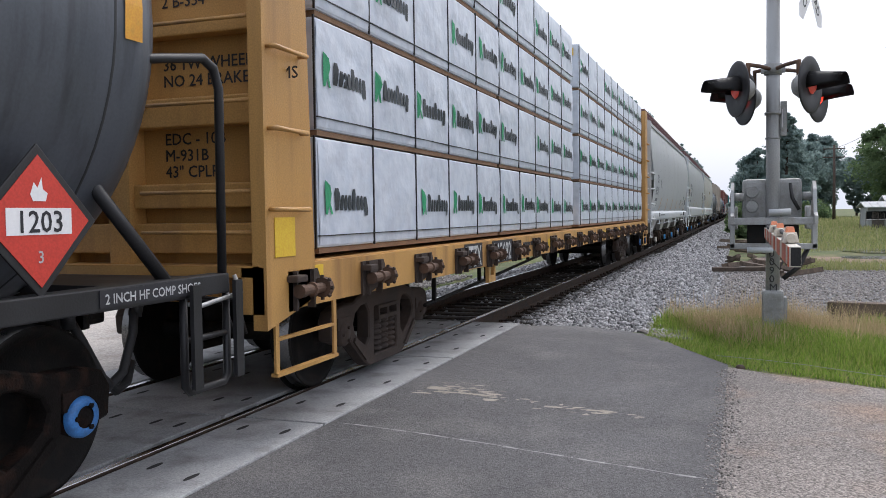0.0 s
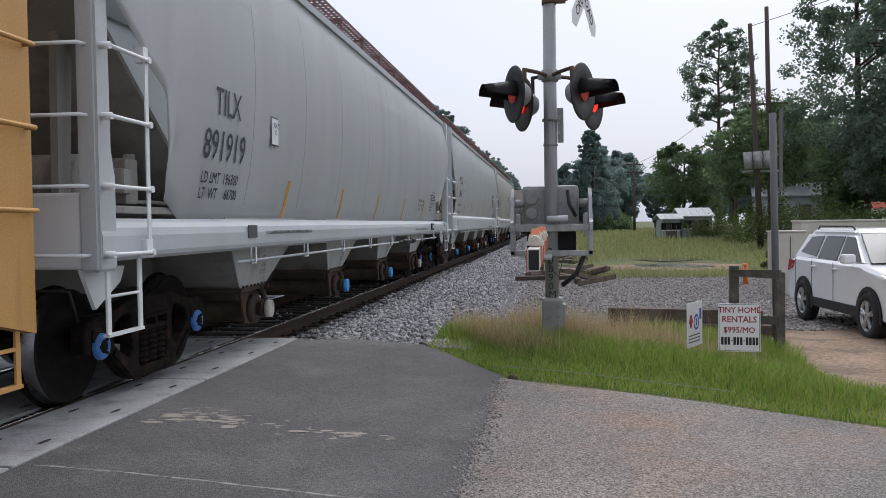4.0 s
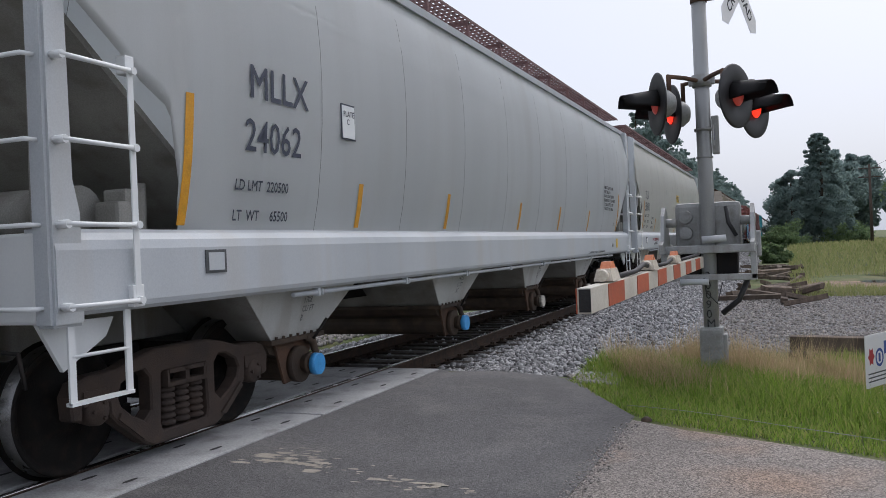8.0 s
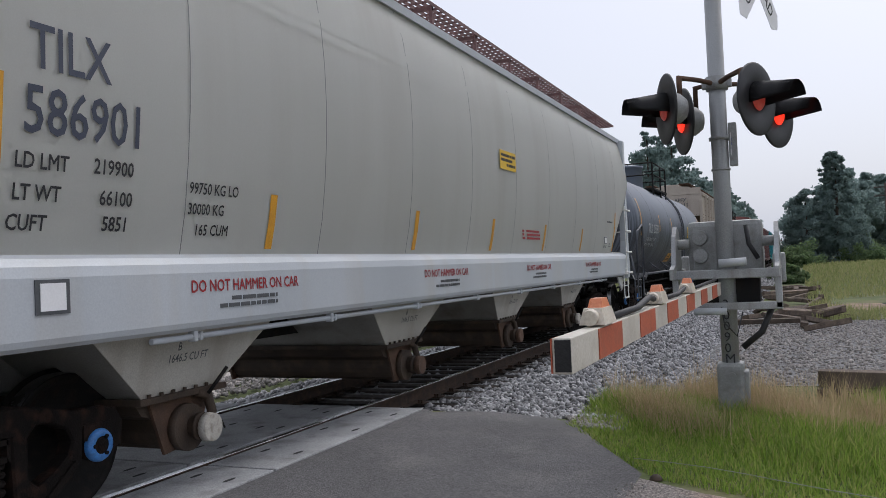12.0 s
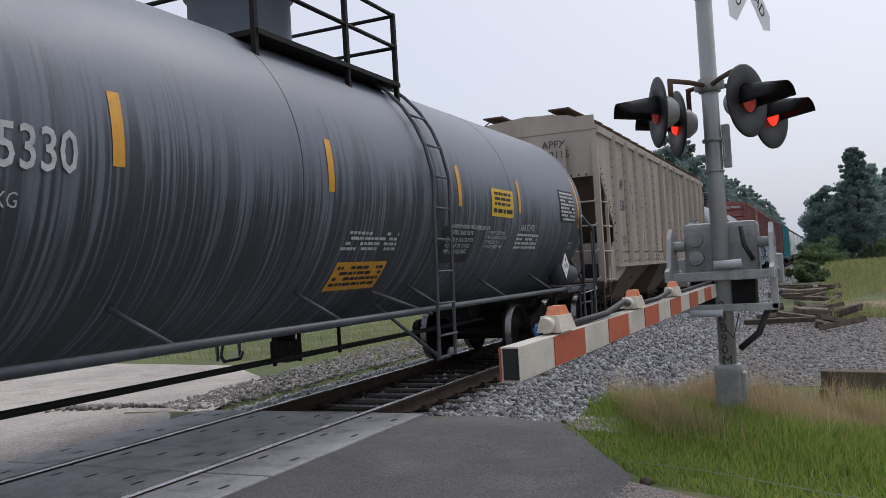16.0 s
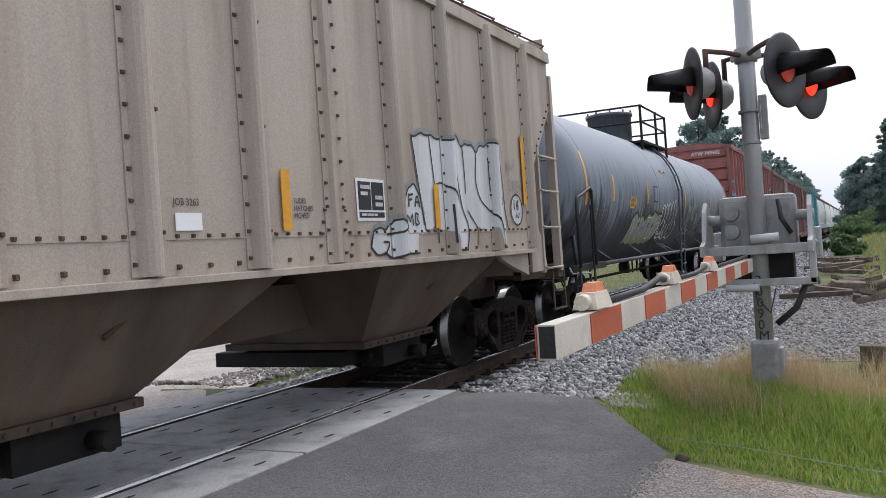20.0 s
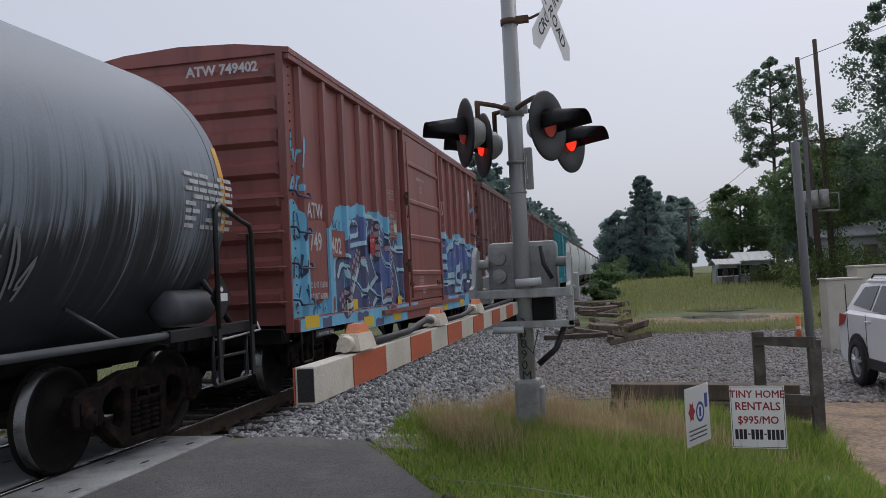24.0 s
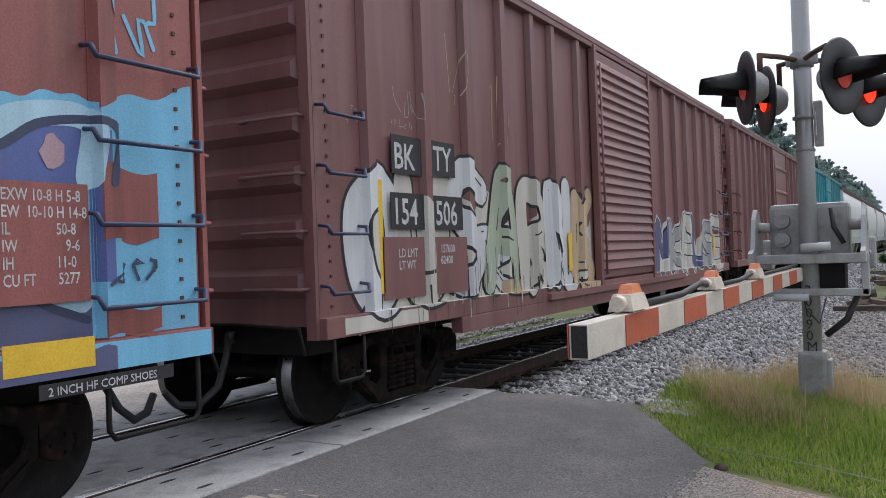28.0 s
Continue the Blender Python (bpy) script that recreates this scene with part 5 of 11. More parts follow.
            cyl(bm, (s * 1.26, yc + 0.1, 0.415), (s * 1.32, yc + 0.1, 0.415), 0.105, 0.1, n=20)
            part("outlet_cap", bm, gate if n_pocket in ((0, 1) if cap == "steel_dark" else (1, 2)) else "cap_cream", hop, "round outlet cap")
            bm = B()
            tube(bm, [(s * 1.25, yc + 0.19, 0.42), (s * 1.28, yc + 0.24, 0.44), (s * 1.3, yc + 0.25, 0.38)], 0.008, 6)
            part("cap_pin", bm, "steel_dark", hop)
        bm = B()
        tube(bm, [(1.2, yc + 0.2, 0.64), (1.27, yc + 0.34, 0.82)], 0.014, 6)
        part("gate_handle", bm, "steel_dark", hop)
    bm = B()
    box(bm, -0.16, 0.16, -L + 2.5, L - 2.5, 0.85, 1.2)
    part("centre_sill", bm, "steel_dark", car)
    bm = B()
    tube(bm, [(rod[0], -L + 2.6, rod[1]), (rod[0], L - 2.4, rod[1])], 0.021 if rod[1] > 1.06 else 0.016, 8)
    part("operating_rod", bm, "sill_white", car, "white operating rod under the sill")
    for k in range(8):
        y = -L + 3.0 + k * (length - 6.0) / 7
        bm = B()
        if rod[1] > 1.06:
            box(bm, rod[0] - 0.03, rod[0] + 0.03, y - 0.02, y + 0.02, rod[1] - 0.035, sill[0] + 0.01, 0.008)
            box(bm, rod[0] - 0.028, rod[0] + 0.028, y + 0.05, y + 0.075, rod[1] - 0.03, rod[1] + 0.03, 0.006)
        else:
            tube(bm, [(rod[0] + 0.02, y - 0.07, sill[0] + 0.02), (rod[0] + 0.02, y - 0.07, rod[1] - 0.03), (rod[0] + 0.02, y + 0.07, rod[1] - 0.03), (rod[0] + 0.02, y + 0.07, sill[0] + 0.02)], 0.01, 6)
        part("rod_hanger", bm, "sill_white", car)
    return car


def curved_tape(car, y, z0, z1, w=0.09):
    bm = B()
    zz = np.linspace(z0, z1, 7)
    vs = [[bm.verts.new((hopper_x(z) + 0.006, y + dy, z)) for z in zz] for dy in (-w / 2, w / 2)]
    for i in range(6):
        face(bm, [vs[0][i], vs[1][i], vs[1][i + 1], vs[0][i + 1]])
    part("reflector_strip", bm, "yellow_tape", car, "yellow reflector strip")


# tank car -------------------------------------------------------------------
TANK_R, TANK_Z = 1.53, 2.44


def tank_x(z):
    return math.sqrt(max(0.0, TANK_R ** 2 - (z - TANK_Z) ** 2))


def tank_tilt(z):
    return math.degrees(math.asin(max(-1, min(1, (z - TANK_Z) / TANK_R))))


def make_tank(length, body, cap, label, lad_y=0.95, seams=(-5.2, -1.75, 1.0, 3.52)):
    car = holder("tank_car", pose(0, 0, 0), label, "rail car", "cars of the train")
    L = length / 2
    R = TANK_R
    m = Matrix.Translation((0, 0, TANK_Z)) @ Matrix.Rotation(radians(90), 4, "X")
    prof = [(0.0, -L + 0.1)] + [(R * math.sin(a), -L + 0.1 + 0.72 * (1 - math.cos(a))) for a in np.linspace(0.15, math.pi / 2, 9)]
    prof = prof + [(r, -h) for r, h in prof[::-1]]
    bm = lathe(B(), prof, m, 72)
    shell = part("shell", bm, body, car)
    trim = "tank_trim" if body == "tank" else "black"
    for y in (-L + 0.95,) + seams + (L - 0.95,):
        bm = lathe(B(), [(R + 0.001, -0.009), (R + 0.004, 0), (R + 0.001, 0.009)], Matrix.Translation((0, y, TANK_Z)) @ Matrix.Rotation(radians(90), 4, "X"), 72)
        part("weld_seam", bm, "drip", shell)
    # dome, platform and rails
    bm = B()
    lathe(bm, [(0.0, 0.66), (0.5, 0.66), (0.58, 0.64), (0.58, 0.57), (0.54, 0.56), (0.54, -0.1)], Matrix.Translation((0, -0.5, TANK_Z + R)), 32)
    for k in range(10):
        a = k * 0.628
        cyl(bm, (0.55 * math.cos(a), -0.5 + 0.55 * math.sin(a), TANK_Z + R + 0.6), (0.55 * math.cos(a), -0.5 + 0.55 * math.sin(a), TANK_Z + R + 0.7), 0.025, n=6)
    part("dome", bm, "tank" if body == "tank" else "tank_new", car, "dark riveted loading dome")
    bm = B()
    cyl(bm, (0, 0.75, TANK_Z + R - 0.1), (0, 0.75, TANK_Z + R + 0.25), 0.16, n=14)
    part("valve_housing", bm, "steel_dark", car)
    for s in (1, -1):
        bm = B()
        box(bm, min(s * 0.62, s * 1.1), max(s * 0.62, s * 1.1), -1.7, 1.05, TANK_Z + 1.28, TANK_Z + 1.33)
        part("platform", bm, "steel_dark", car)
        bm = B()
        for z in (4.2, 4.58):
            tube(bm, [(s * 1.06, -1.7, z), (s * 1.06, 1.05, z)], 0.024, 6)
        for y in (-1.7, -0.1, 1.02):
            box(bm, s * 1.06 - 0.025, s * 1.06 + 0.025, y - 0.025, y + 0.025, TANK_Z + 1.0, 4.6)
        part("safety_rail", bm, "steel_dark", car)
    for y in (-1.7, 1.05):
        bm = B()
        for z in (4.2, 4.58):
            tube(bm, [(-1.06, y, z), (1.06, y, z)], 0.022, 6)
        part("end_rail", bm, "steel_dark", car)
    # side ladder that follows the shell
    for s in (1, -1):
        bm = B()
        for dy in (-0.22, 0.22):
            pts = [(s * 1.55, lad_y + dy, 0.55), (s * 1.6, lad_y + dy, 2.6)] + [(s * (R + 0.07) * math.cos(a), lad_y + dy, TANK_Z + (R + 0.07) * math.sin(a)) for a in np.linspace(0.15, 1.0, 6)]
            for p, q in zip(pts, pts[1:]):
                cyl(bm, p, q, 0.022, n=6)
        lad = part("ladder", bm, "tank_trim", car)
        for z in np.arange(0.8, 3.9, 0.36):
            x = 1.58 if z < 2.65 else math.sqrt(max(0.04, (R + 0.07) ** 2 - (z - TANK_Z) ** 2))
            bm = B()
            tube(bm, [(s * x, lad_y - 0.24, z), (s * x, lad_y + 0.24, z)], 0.014, 6)
            part("rung", bm, "tank_trim", lad)
        bm = B()
        tube(bm, [(s * 1.5, lad_y - 0.22, 0.62), (s * 1.5, lad_y - 0.16, 0.54), (s * 1.5, lad_y + 0.16, 0.54), (s * 1.5, lad_y + 0.22, 0.62)], 0.022, 8)
        tube(bm, [(s * 1.5, lad_y - 0.25, 1.05), (s * 1.2, lad_y - 1.05, 1.35)], 0.02, 6)
        tube(bm, [(s * 1.5, lad_y - 0.22, 0.6), (s * 1.0, lad_y - 0.65, 1.2)], 0.02, 6)
        part("ladder_foot", bm, "tank_trim", car)
        # walkway bar along the side
        bm = B()
        tube(bm, [(s * 1.45, -L + 1.5, 1.1), (s * 1.45, L - 1.5, 1.1)], 0.035, 8)
        for k in range(6):
            y = -L + 2.6 + k * (length - 5.2) / 5
            tube(bm, [(s * 1.45, y, 1.1), (s * 1.12, y - 0.28, 1.4)], 0.02, 6)
        part("side_pipe", bm, "tank_trim", car)
        for e in (-1, 1):
            ya, yb = sorted((e * (L - 0.05), e * (L - 1.9)))
            bm = B()
            box(bm, min(s * 1.38, s * 1.5), max(s * 1.38, s * 1.5), ya, yb, 1.03, 1.14, 0.008)
            box(bm, min(s * 0.3, s * 1.45), max(s * 0.3, s * 1.45), *sorted((e * (L - 0.05), e * (L - 0.75))), 1.08, 1.12)
            part("end_sill", bm, trim, car)
            bm = B()
            if body == "tank_new":
                tube(bm, [(s * 1.4, e * (L - 0.95), 2.2), (s * 1.44, e * (L - 0.5), 2.28), (s * 1.46, e * (L - 0.2), 2.33), (s * 1.46, e * (L - 0.1), 2.29), (s * 1.46, e * (L - 0.05), 2.18), (s * 1.46, e * (L - 0.06), 1.1)], 0.026, 8)
                far, near = 0.42, 0.03
            else:
                far, near = 1.02, 0.24
            if far > 1:
                tube(bm, [(s * 1.56, e * (L - 0.2), 1.1), (s * 1.56, e * (L - 0.2), 2.1), (s * 1.56, e * (L - 0.25), 2.2), (s * 1.56, e * (L - 0.5), 2.25), (s * 1.56, e * (L - 0.95), 2.38), (s * 1.56, e * (L - 1.04), 2.33), (s * 1.56, e * (L - 1.06), 2.2), (s * 1.56, e * (L - 1.06), 1.1)], 0.026, 8)
            for y in (L - near, L - far):
                box(bm, s * 1.54 - 0.012, s * 1.54 + 0.012, e * y - 0.035, e * y + 0.035, 0.55, 2.1 if far > 1 else 1.1)
            part("handrail", bm, trim, car, "bent steel handrail")
            bm = B()
            tube(bm, [(s * 1.2, e * (L - 0.95), 1.8), (s * 1.42, e * (L - 0.5), 1.12)], 0.035, 8)
            part("platform_brace", bm, trim, car)
            bm = B()
            y0, y1 = e * (L - far), e * (L - near)
            tube(bm, [(s * 1.46, y0, 1.08), (s * 1.46, y0, 0.56), (s * 1.46, y0 + e * 0.04, 0.52), (s * 1.46, y1 - e * 0.04, 0.52), (s * 1.46, y1, 0.56), (s * 1.46, y1, 1.08)], 0.022, 8)
            tube(bm, [(s * 1.46, y0, 0.8), (s * 1.46, y1, 0.8)], 0.018, 8)
            part("step", bm, trim, car)
            bm = B()
            tube(bm, [(s * 1.46, y0, 1.0), (s * 1.5, y0 + e * 0.1, 0.98), (s * 1.5, e * (L + 0.06), 1.02), (s * 1.46, e * (L + 0.06), 1.12)], 0.013, 6)
            part("grab_iron", bm, "galv", car)
    bm = B()
    for e in (-1, 1):
        hexa(bm, [(-0.5, e * (L - 2.9), 0.85), (0.5, e * (L - 2.9), 0.85), (0.5, e * (L - 1.0), 0.85), (-0.5, e * (L - 1.0), 0.85), (-1.1, e * (L - 2.7), 1.75), (1.1, e * (L - 2.7), 1.75), (1.1, e * (L - 1.1), 1.75), (-1.1, e * (L - 1.1), 1.75)])
        bmesh.ops.recalc_face_normals(bm, faces=bm.faces[:])
        part("saddle", bm, "steel_dark", car)
        bm = B()
        ya, yb = sorted((e * L, e * (L - 3.4)))
        box(bm, -0.25, 0.25, ya, yb, 0.75, 1.1)
        part("stub_sill", bm, "steel_dark", car)
        bm = B()
    for y in (-0.75, -0.3, 0.5):
        tube(bm, [(0.4, y, 1.25), (0.4, y, 0.66)], 0.022, 6)
    tube(bm, [(0.42, -L + 3.2, 0.72), (0.42, L - 3.2, 0.72)], 0.03, 6)
    cyl(bm, (0, 0, 1.25), (0, 0, 0.85), 0.16, 0.12, n=14)
    box(bm, -0.12, 0.12, -0.12, 0.12, 0.62, 0.86, 0.02)
    part("bottom_outlet", bm, "steel_dark", car)
    for e in (-1, 1):
        coupler(car, e * L, e)
        make_truck(car, e * (L - 1.67), cap)
    return car


# boxcar ---------------------------------------------------------------------
POSTS = [-7.0, -6.06, -5.2, -4.32, -3.5, -2.83, -1.92, 2.4, 3.27, 4.13, 5.0, 5.9, 6.72]


def make_boxcar(length, body, door_c, door_w, louvred, top=4.52, bottom=0.92, label="", name="boxcar", art=None):
    car = holder(name, pose(0, 0, 0), label, "rail car", "cars of the train")
    L = length / 2
    art = art or body
    door_m = art if louvred else body
    bm = B()
    box(bm, -1.44, 1.44, -L + 0.05, L - 0.05, bottom + 0.1, top, 0.0)
    shell = part("car_body", bm, art, car)
    bm = B()
    extrude(bm, [(-1.54, top - 0.02), (-1.54, top + 0.05), (-0.8, top + 0.16), (0, top + 0.2), (0.8, top + 0.16), (1.54, top + 0.05), (1.54, top - 0.02)], -L, L)
    part("roof", bm, body, car)
    for s in (1, -1):
        d0, d1 = door_c - door_w / 2, door_c + door_w / 2
        ys = POSTS
        bm = B()
        w = 0.055
        xa = s * 1.435
        prism(bm, [(-w - 0.035, bottom + 0.12), (w + 0.035, bottom + 0.12), (w + 0.035, top - 0.03), (-w - 0.035, top - 0.03)], min(xa, s * 1.447), max(xa, s * 1.447))
        for a, b in ((0.0, 0.0),):
            hexa(bm, [(xa, -w - 0.03, bottom + 0.12), (xa, w + 0.03, bottom + 0.12), (xa, w + 0.03, top - 0.03), (xa, -w - 0.03, top - 0.03), (s * 1.51, -w, bottom + 0.12), (s * 1.51, w, bottom + 0.12), (s * 1.51, w, top - 0.03), (s * 1.51, -w, top - 0.03)])
        bmesh.ops.recalc_face_normals(bm, faces=bm.faces[:])
        for y in ys:
            b2 = bm.copy()
            bmesh.ops.translate(b2, verts=b2.verts[:], vec=(0, y, 0))
            part("side_post", b2, art, shell)
        bm.free()
        bm = B()
        box(bm, min(s * 1.4, s * 1.53), max(s * 1.4, s * 1.53), -L + 0.02, L - 0.02, bottom, bottom + 0.17, 0.01)
        box(bm, min(s * 1.4, s * 1.53), max(s * 1.4, s * 1.53), -L + 2.2, L - 2.2, bottom - 0.16, bottom, 0.01)
        part("side_sill", bm, art, car)
        bm = B()
        box(bm, min(s * 1.4, s * 1.53), max(s * 1.4, s * 1.53), -L + 0.02, L - 0.02, top - 0.1, top, 0.01)
        part("eave_rail", bm, body, car)
        # door on its tracks
        bm = B()
        box(bm, min(s * 1.46, s * 1.52), max(s * 1.46, s * 1.52), d0, d1, bottom + 0.2, top - 0.12, 0.008)
        door = part("door", bm, door_m, car, "sliding boxcar door")
        rows = np.arange(bottom + 0.3, top - 0.3, 0.14) if louvred else np.array([0.42, 0.75, 1.48, 2.2, 2.97]) + bottom
        for z in rows:
            bm = B()
            xa = s * 1.518
            if louvred:
                hexa(bm, [(xa, d0 + 0.06, z), (xa, d1 - 0.06, z), (xa, d1 - 0.06, z + 0.12), (xa, d0 + 0.06, z + 0.12), (s * 1.56, d0 + 0.06, z + 0.02), (s * 1.56, d1 - 0.06, z + 0.02), (s * 1.53, d1 - 0.06, z + 0.1), (s * 1.53, d0 + 0.06, z + 0.1)])
            else:
                hexa(bm, [(xa, d0 + 0.02, z - 0.06), (xa, d1 - 0.02, z - 0.06), (xa, d1 - 0.02, z + 0.06), (xa, d0 + 0.02, z + 0.06), (s * 1.55, d0 + 0.02, z - 0.03), (s * 1.55, d1 - 0.02, z - 0.03), (s * 1.55, d1 - 0.02, z + 0.03), (s * 1.55, d0 + 0.02, z + 0.03)])
            bmesh.ops.recalc_face_normals(bm, faces=bm.faces[:])
            part("door_rib", bm, door_m, door)
        bm = B()
        for y in (d0, d1):
            box(bm, min(s * 1.46, s * 1.56), max(s * 1.46, s * 1.56), y - 0.05, y + 0.05, bottom + 0.1, top - 0.05, 0.008)
        tube(bm, [(s * 1.58, d0 + 0.12, bottom + 0.25), (s * 1.58, d0 + 0.12, top - 0.3)], 0.018, 6)
        box(bm, min(s * 1.5, s * 1.58), max(s * 1.5, s * 1.58), d0 - 2.0, d1 + 2.0, bottom + 0.02, bottom + 0.1)
        part("door_track", bm, body, car)
        for e in (-1, 1):
            y0, y1 = sorted((e * (L - 0.08), e * (L - (0.6 if e < 0 else 0.88))))
            iron = None
            for z in np.arange(bottom + 0.35, bottom + 2.0, 0.475):
                m = pose(0, 0, float(z))
                if iron is None:
                    b = B()
                    tube(b, [(s * 1.44, y0, 0.07), (s * 1.53, y0, 0.06), (s * 1.55, y0 + 0.02, 0.0), (s * 1.55, y1 - 0.02, 0.0), (s * 1.53, y1, 0.06), (s * 1.44, y1, 0.07)], 0.014, 6)
                    iron = part("grab_iron", b, "rust" if art == body else "g_navy", car)
                    iron.matrix_basis = m
                else:
                    share(iron, m)
            b = B()
            tube(b, [(s * 1.5, y0 + 0.06, bottom + 0.05), (s * 1.5, y0 + 0.06, 0.55), (s * 1.5, y0 + 0.1, 0.5), (s * 1.5, y1 - 0.1, 0.5), (s * 1.5, y1 - 0.06, 0.55), (s * 1.5, y1 - 0.06, bottom + 0.05)], 0.016, 6)
            part("step", b, "steel_dark", car)
            if s > 0:
                b = B()
                for z in np.arange(bottom + 0.25, top - 0.1, 0.12):
                    box(b, 1.439, 1.452, e * (L - 0.2) - 0.012, e * (L - 0.2) + 0.012, z - 0.012, z + 0.012)
                tagged(part("corner_rivets", b, "rust", shell), kind="stuff")
    for e in (-1, 1):
        for k, z in enumerate(np.arange(bottom + 0.45, top - 0.2, 0.42)):
            bm = B()
            ya = e * (L - 0.055)
            hexa(bm, [(-1.4, ya, z - 0.13), (1.4, ya, z - 0.13), (1.4, ya, z + 0.13), (-1.4, ya, z + 0.13), (-1.3, ya + e * 0.09, z - 0.06), (1.3, ya + e * 0.09, z - 0.06), (1.3, ya + e * 0.09, z + 0.06), (-1.3, ya + e * 0.09, z + 0.06)])
            bmesh.ops.recalc_face_normals(bm, faces=bm.faces[:])
            part("end_corrugation", bm, body, shell)
        for x in (1.36, -1.46):
            bm = B()
            box(bm, x, x + 0.1, *sorted((e * (L - 0.02), e * (L + 0.02))), bottom, top)
            part("end_post", bm, body, car)
        for z in np.arange(bottom + 0.4, bottom + 1.8, 0.45):
            bm = B()
            tube(bm, [(0.8, e * (L + 0.02), z), (0.8, e * (L + 0.1), z), (1.4, e * (L + 0.1), z), (1.4, e * (L + 0.01), z)], 0.013, 6)
            part("handhold", bm, body, car)
        bm = B()
        box(bm, -0.22, 0.22, *sorted((e * L, e * (L - 3.5))), 0.75, bottom + 0.1)
        box(bm, -1.2, 1.2, *sorted((e * (L - 0.2), e * (L - 0.5))), bottom - 0.15, bottom + 0.1)
        part("underframe", bm, "steel_dark", car)
        coupler(car, e * L, e)
        make_truck(car, e * (L - 1.75), "steel_dark")
    bm = B()
    box(bm, -0.25, 0.25, -L + 3, L - 3, 0.6, bottom + 0.1)
    for k in range(5):
        y = -L + 3.2 + k * (length - 6.4) / 4
        box(bm, -1.3, 1.3, y - 0.08, y + 0.08, 0.78, bottom + 0.1)
    part("centre_sill", bm, "steel_dark", car)
    return car


# ribbed covered hopper ------------------------------------------------------
RIBS = [-6.85, -5.6, -4.44, -3.24, -2.11, -1.02, 0.12, 1.22, 2.26, 3.34, 4.54, 5.8, 7.05]
SPLICES = (-2.11, 2.26)
RIB_D = [0.0, 0.035, 0.065, 0.09, 0.1, 0.15]
RIB_H = [0.105, 0.098, 0.072, 0.03, 0.012, 0.011]
SPLICE_H = [0.045, 0.043, 0.012, 0.012, 0.012, 0.011]


def rib_height(y0, d):
    return float(np.interp(d, RIB_D, SPLICE_H if y0 in SPLICES else RIB_H))


def bolt(bm, s, x, y, z, r=0.02, h=0.022):
    lo = [(s * x, y + r * math.cos(a), z + r * math.sin(a)) for a in (0.79, 2.36, 3.93, 5.5)]
    hi = [(s * (x + h), y + 0.7 * r * math.cos(a), z + 0.7 * r * math.sin(a)) for a in (0.79, 2.36, 3.93, 5.5)]
    hexa(bm, lo + hi)


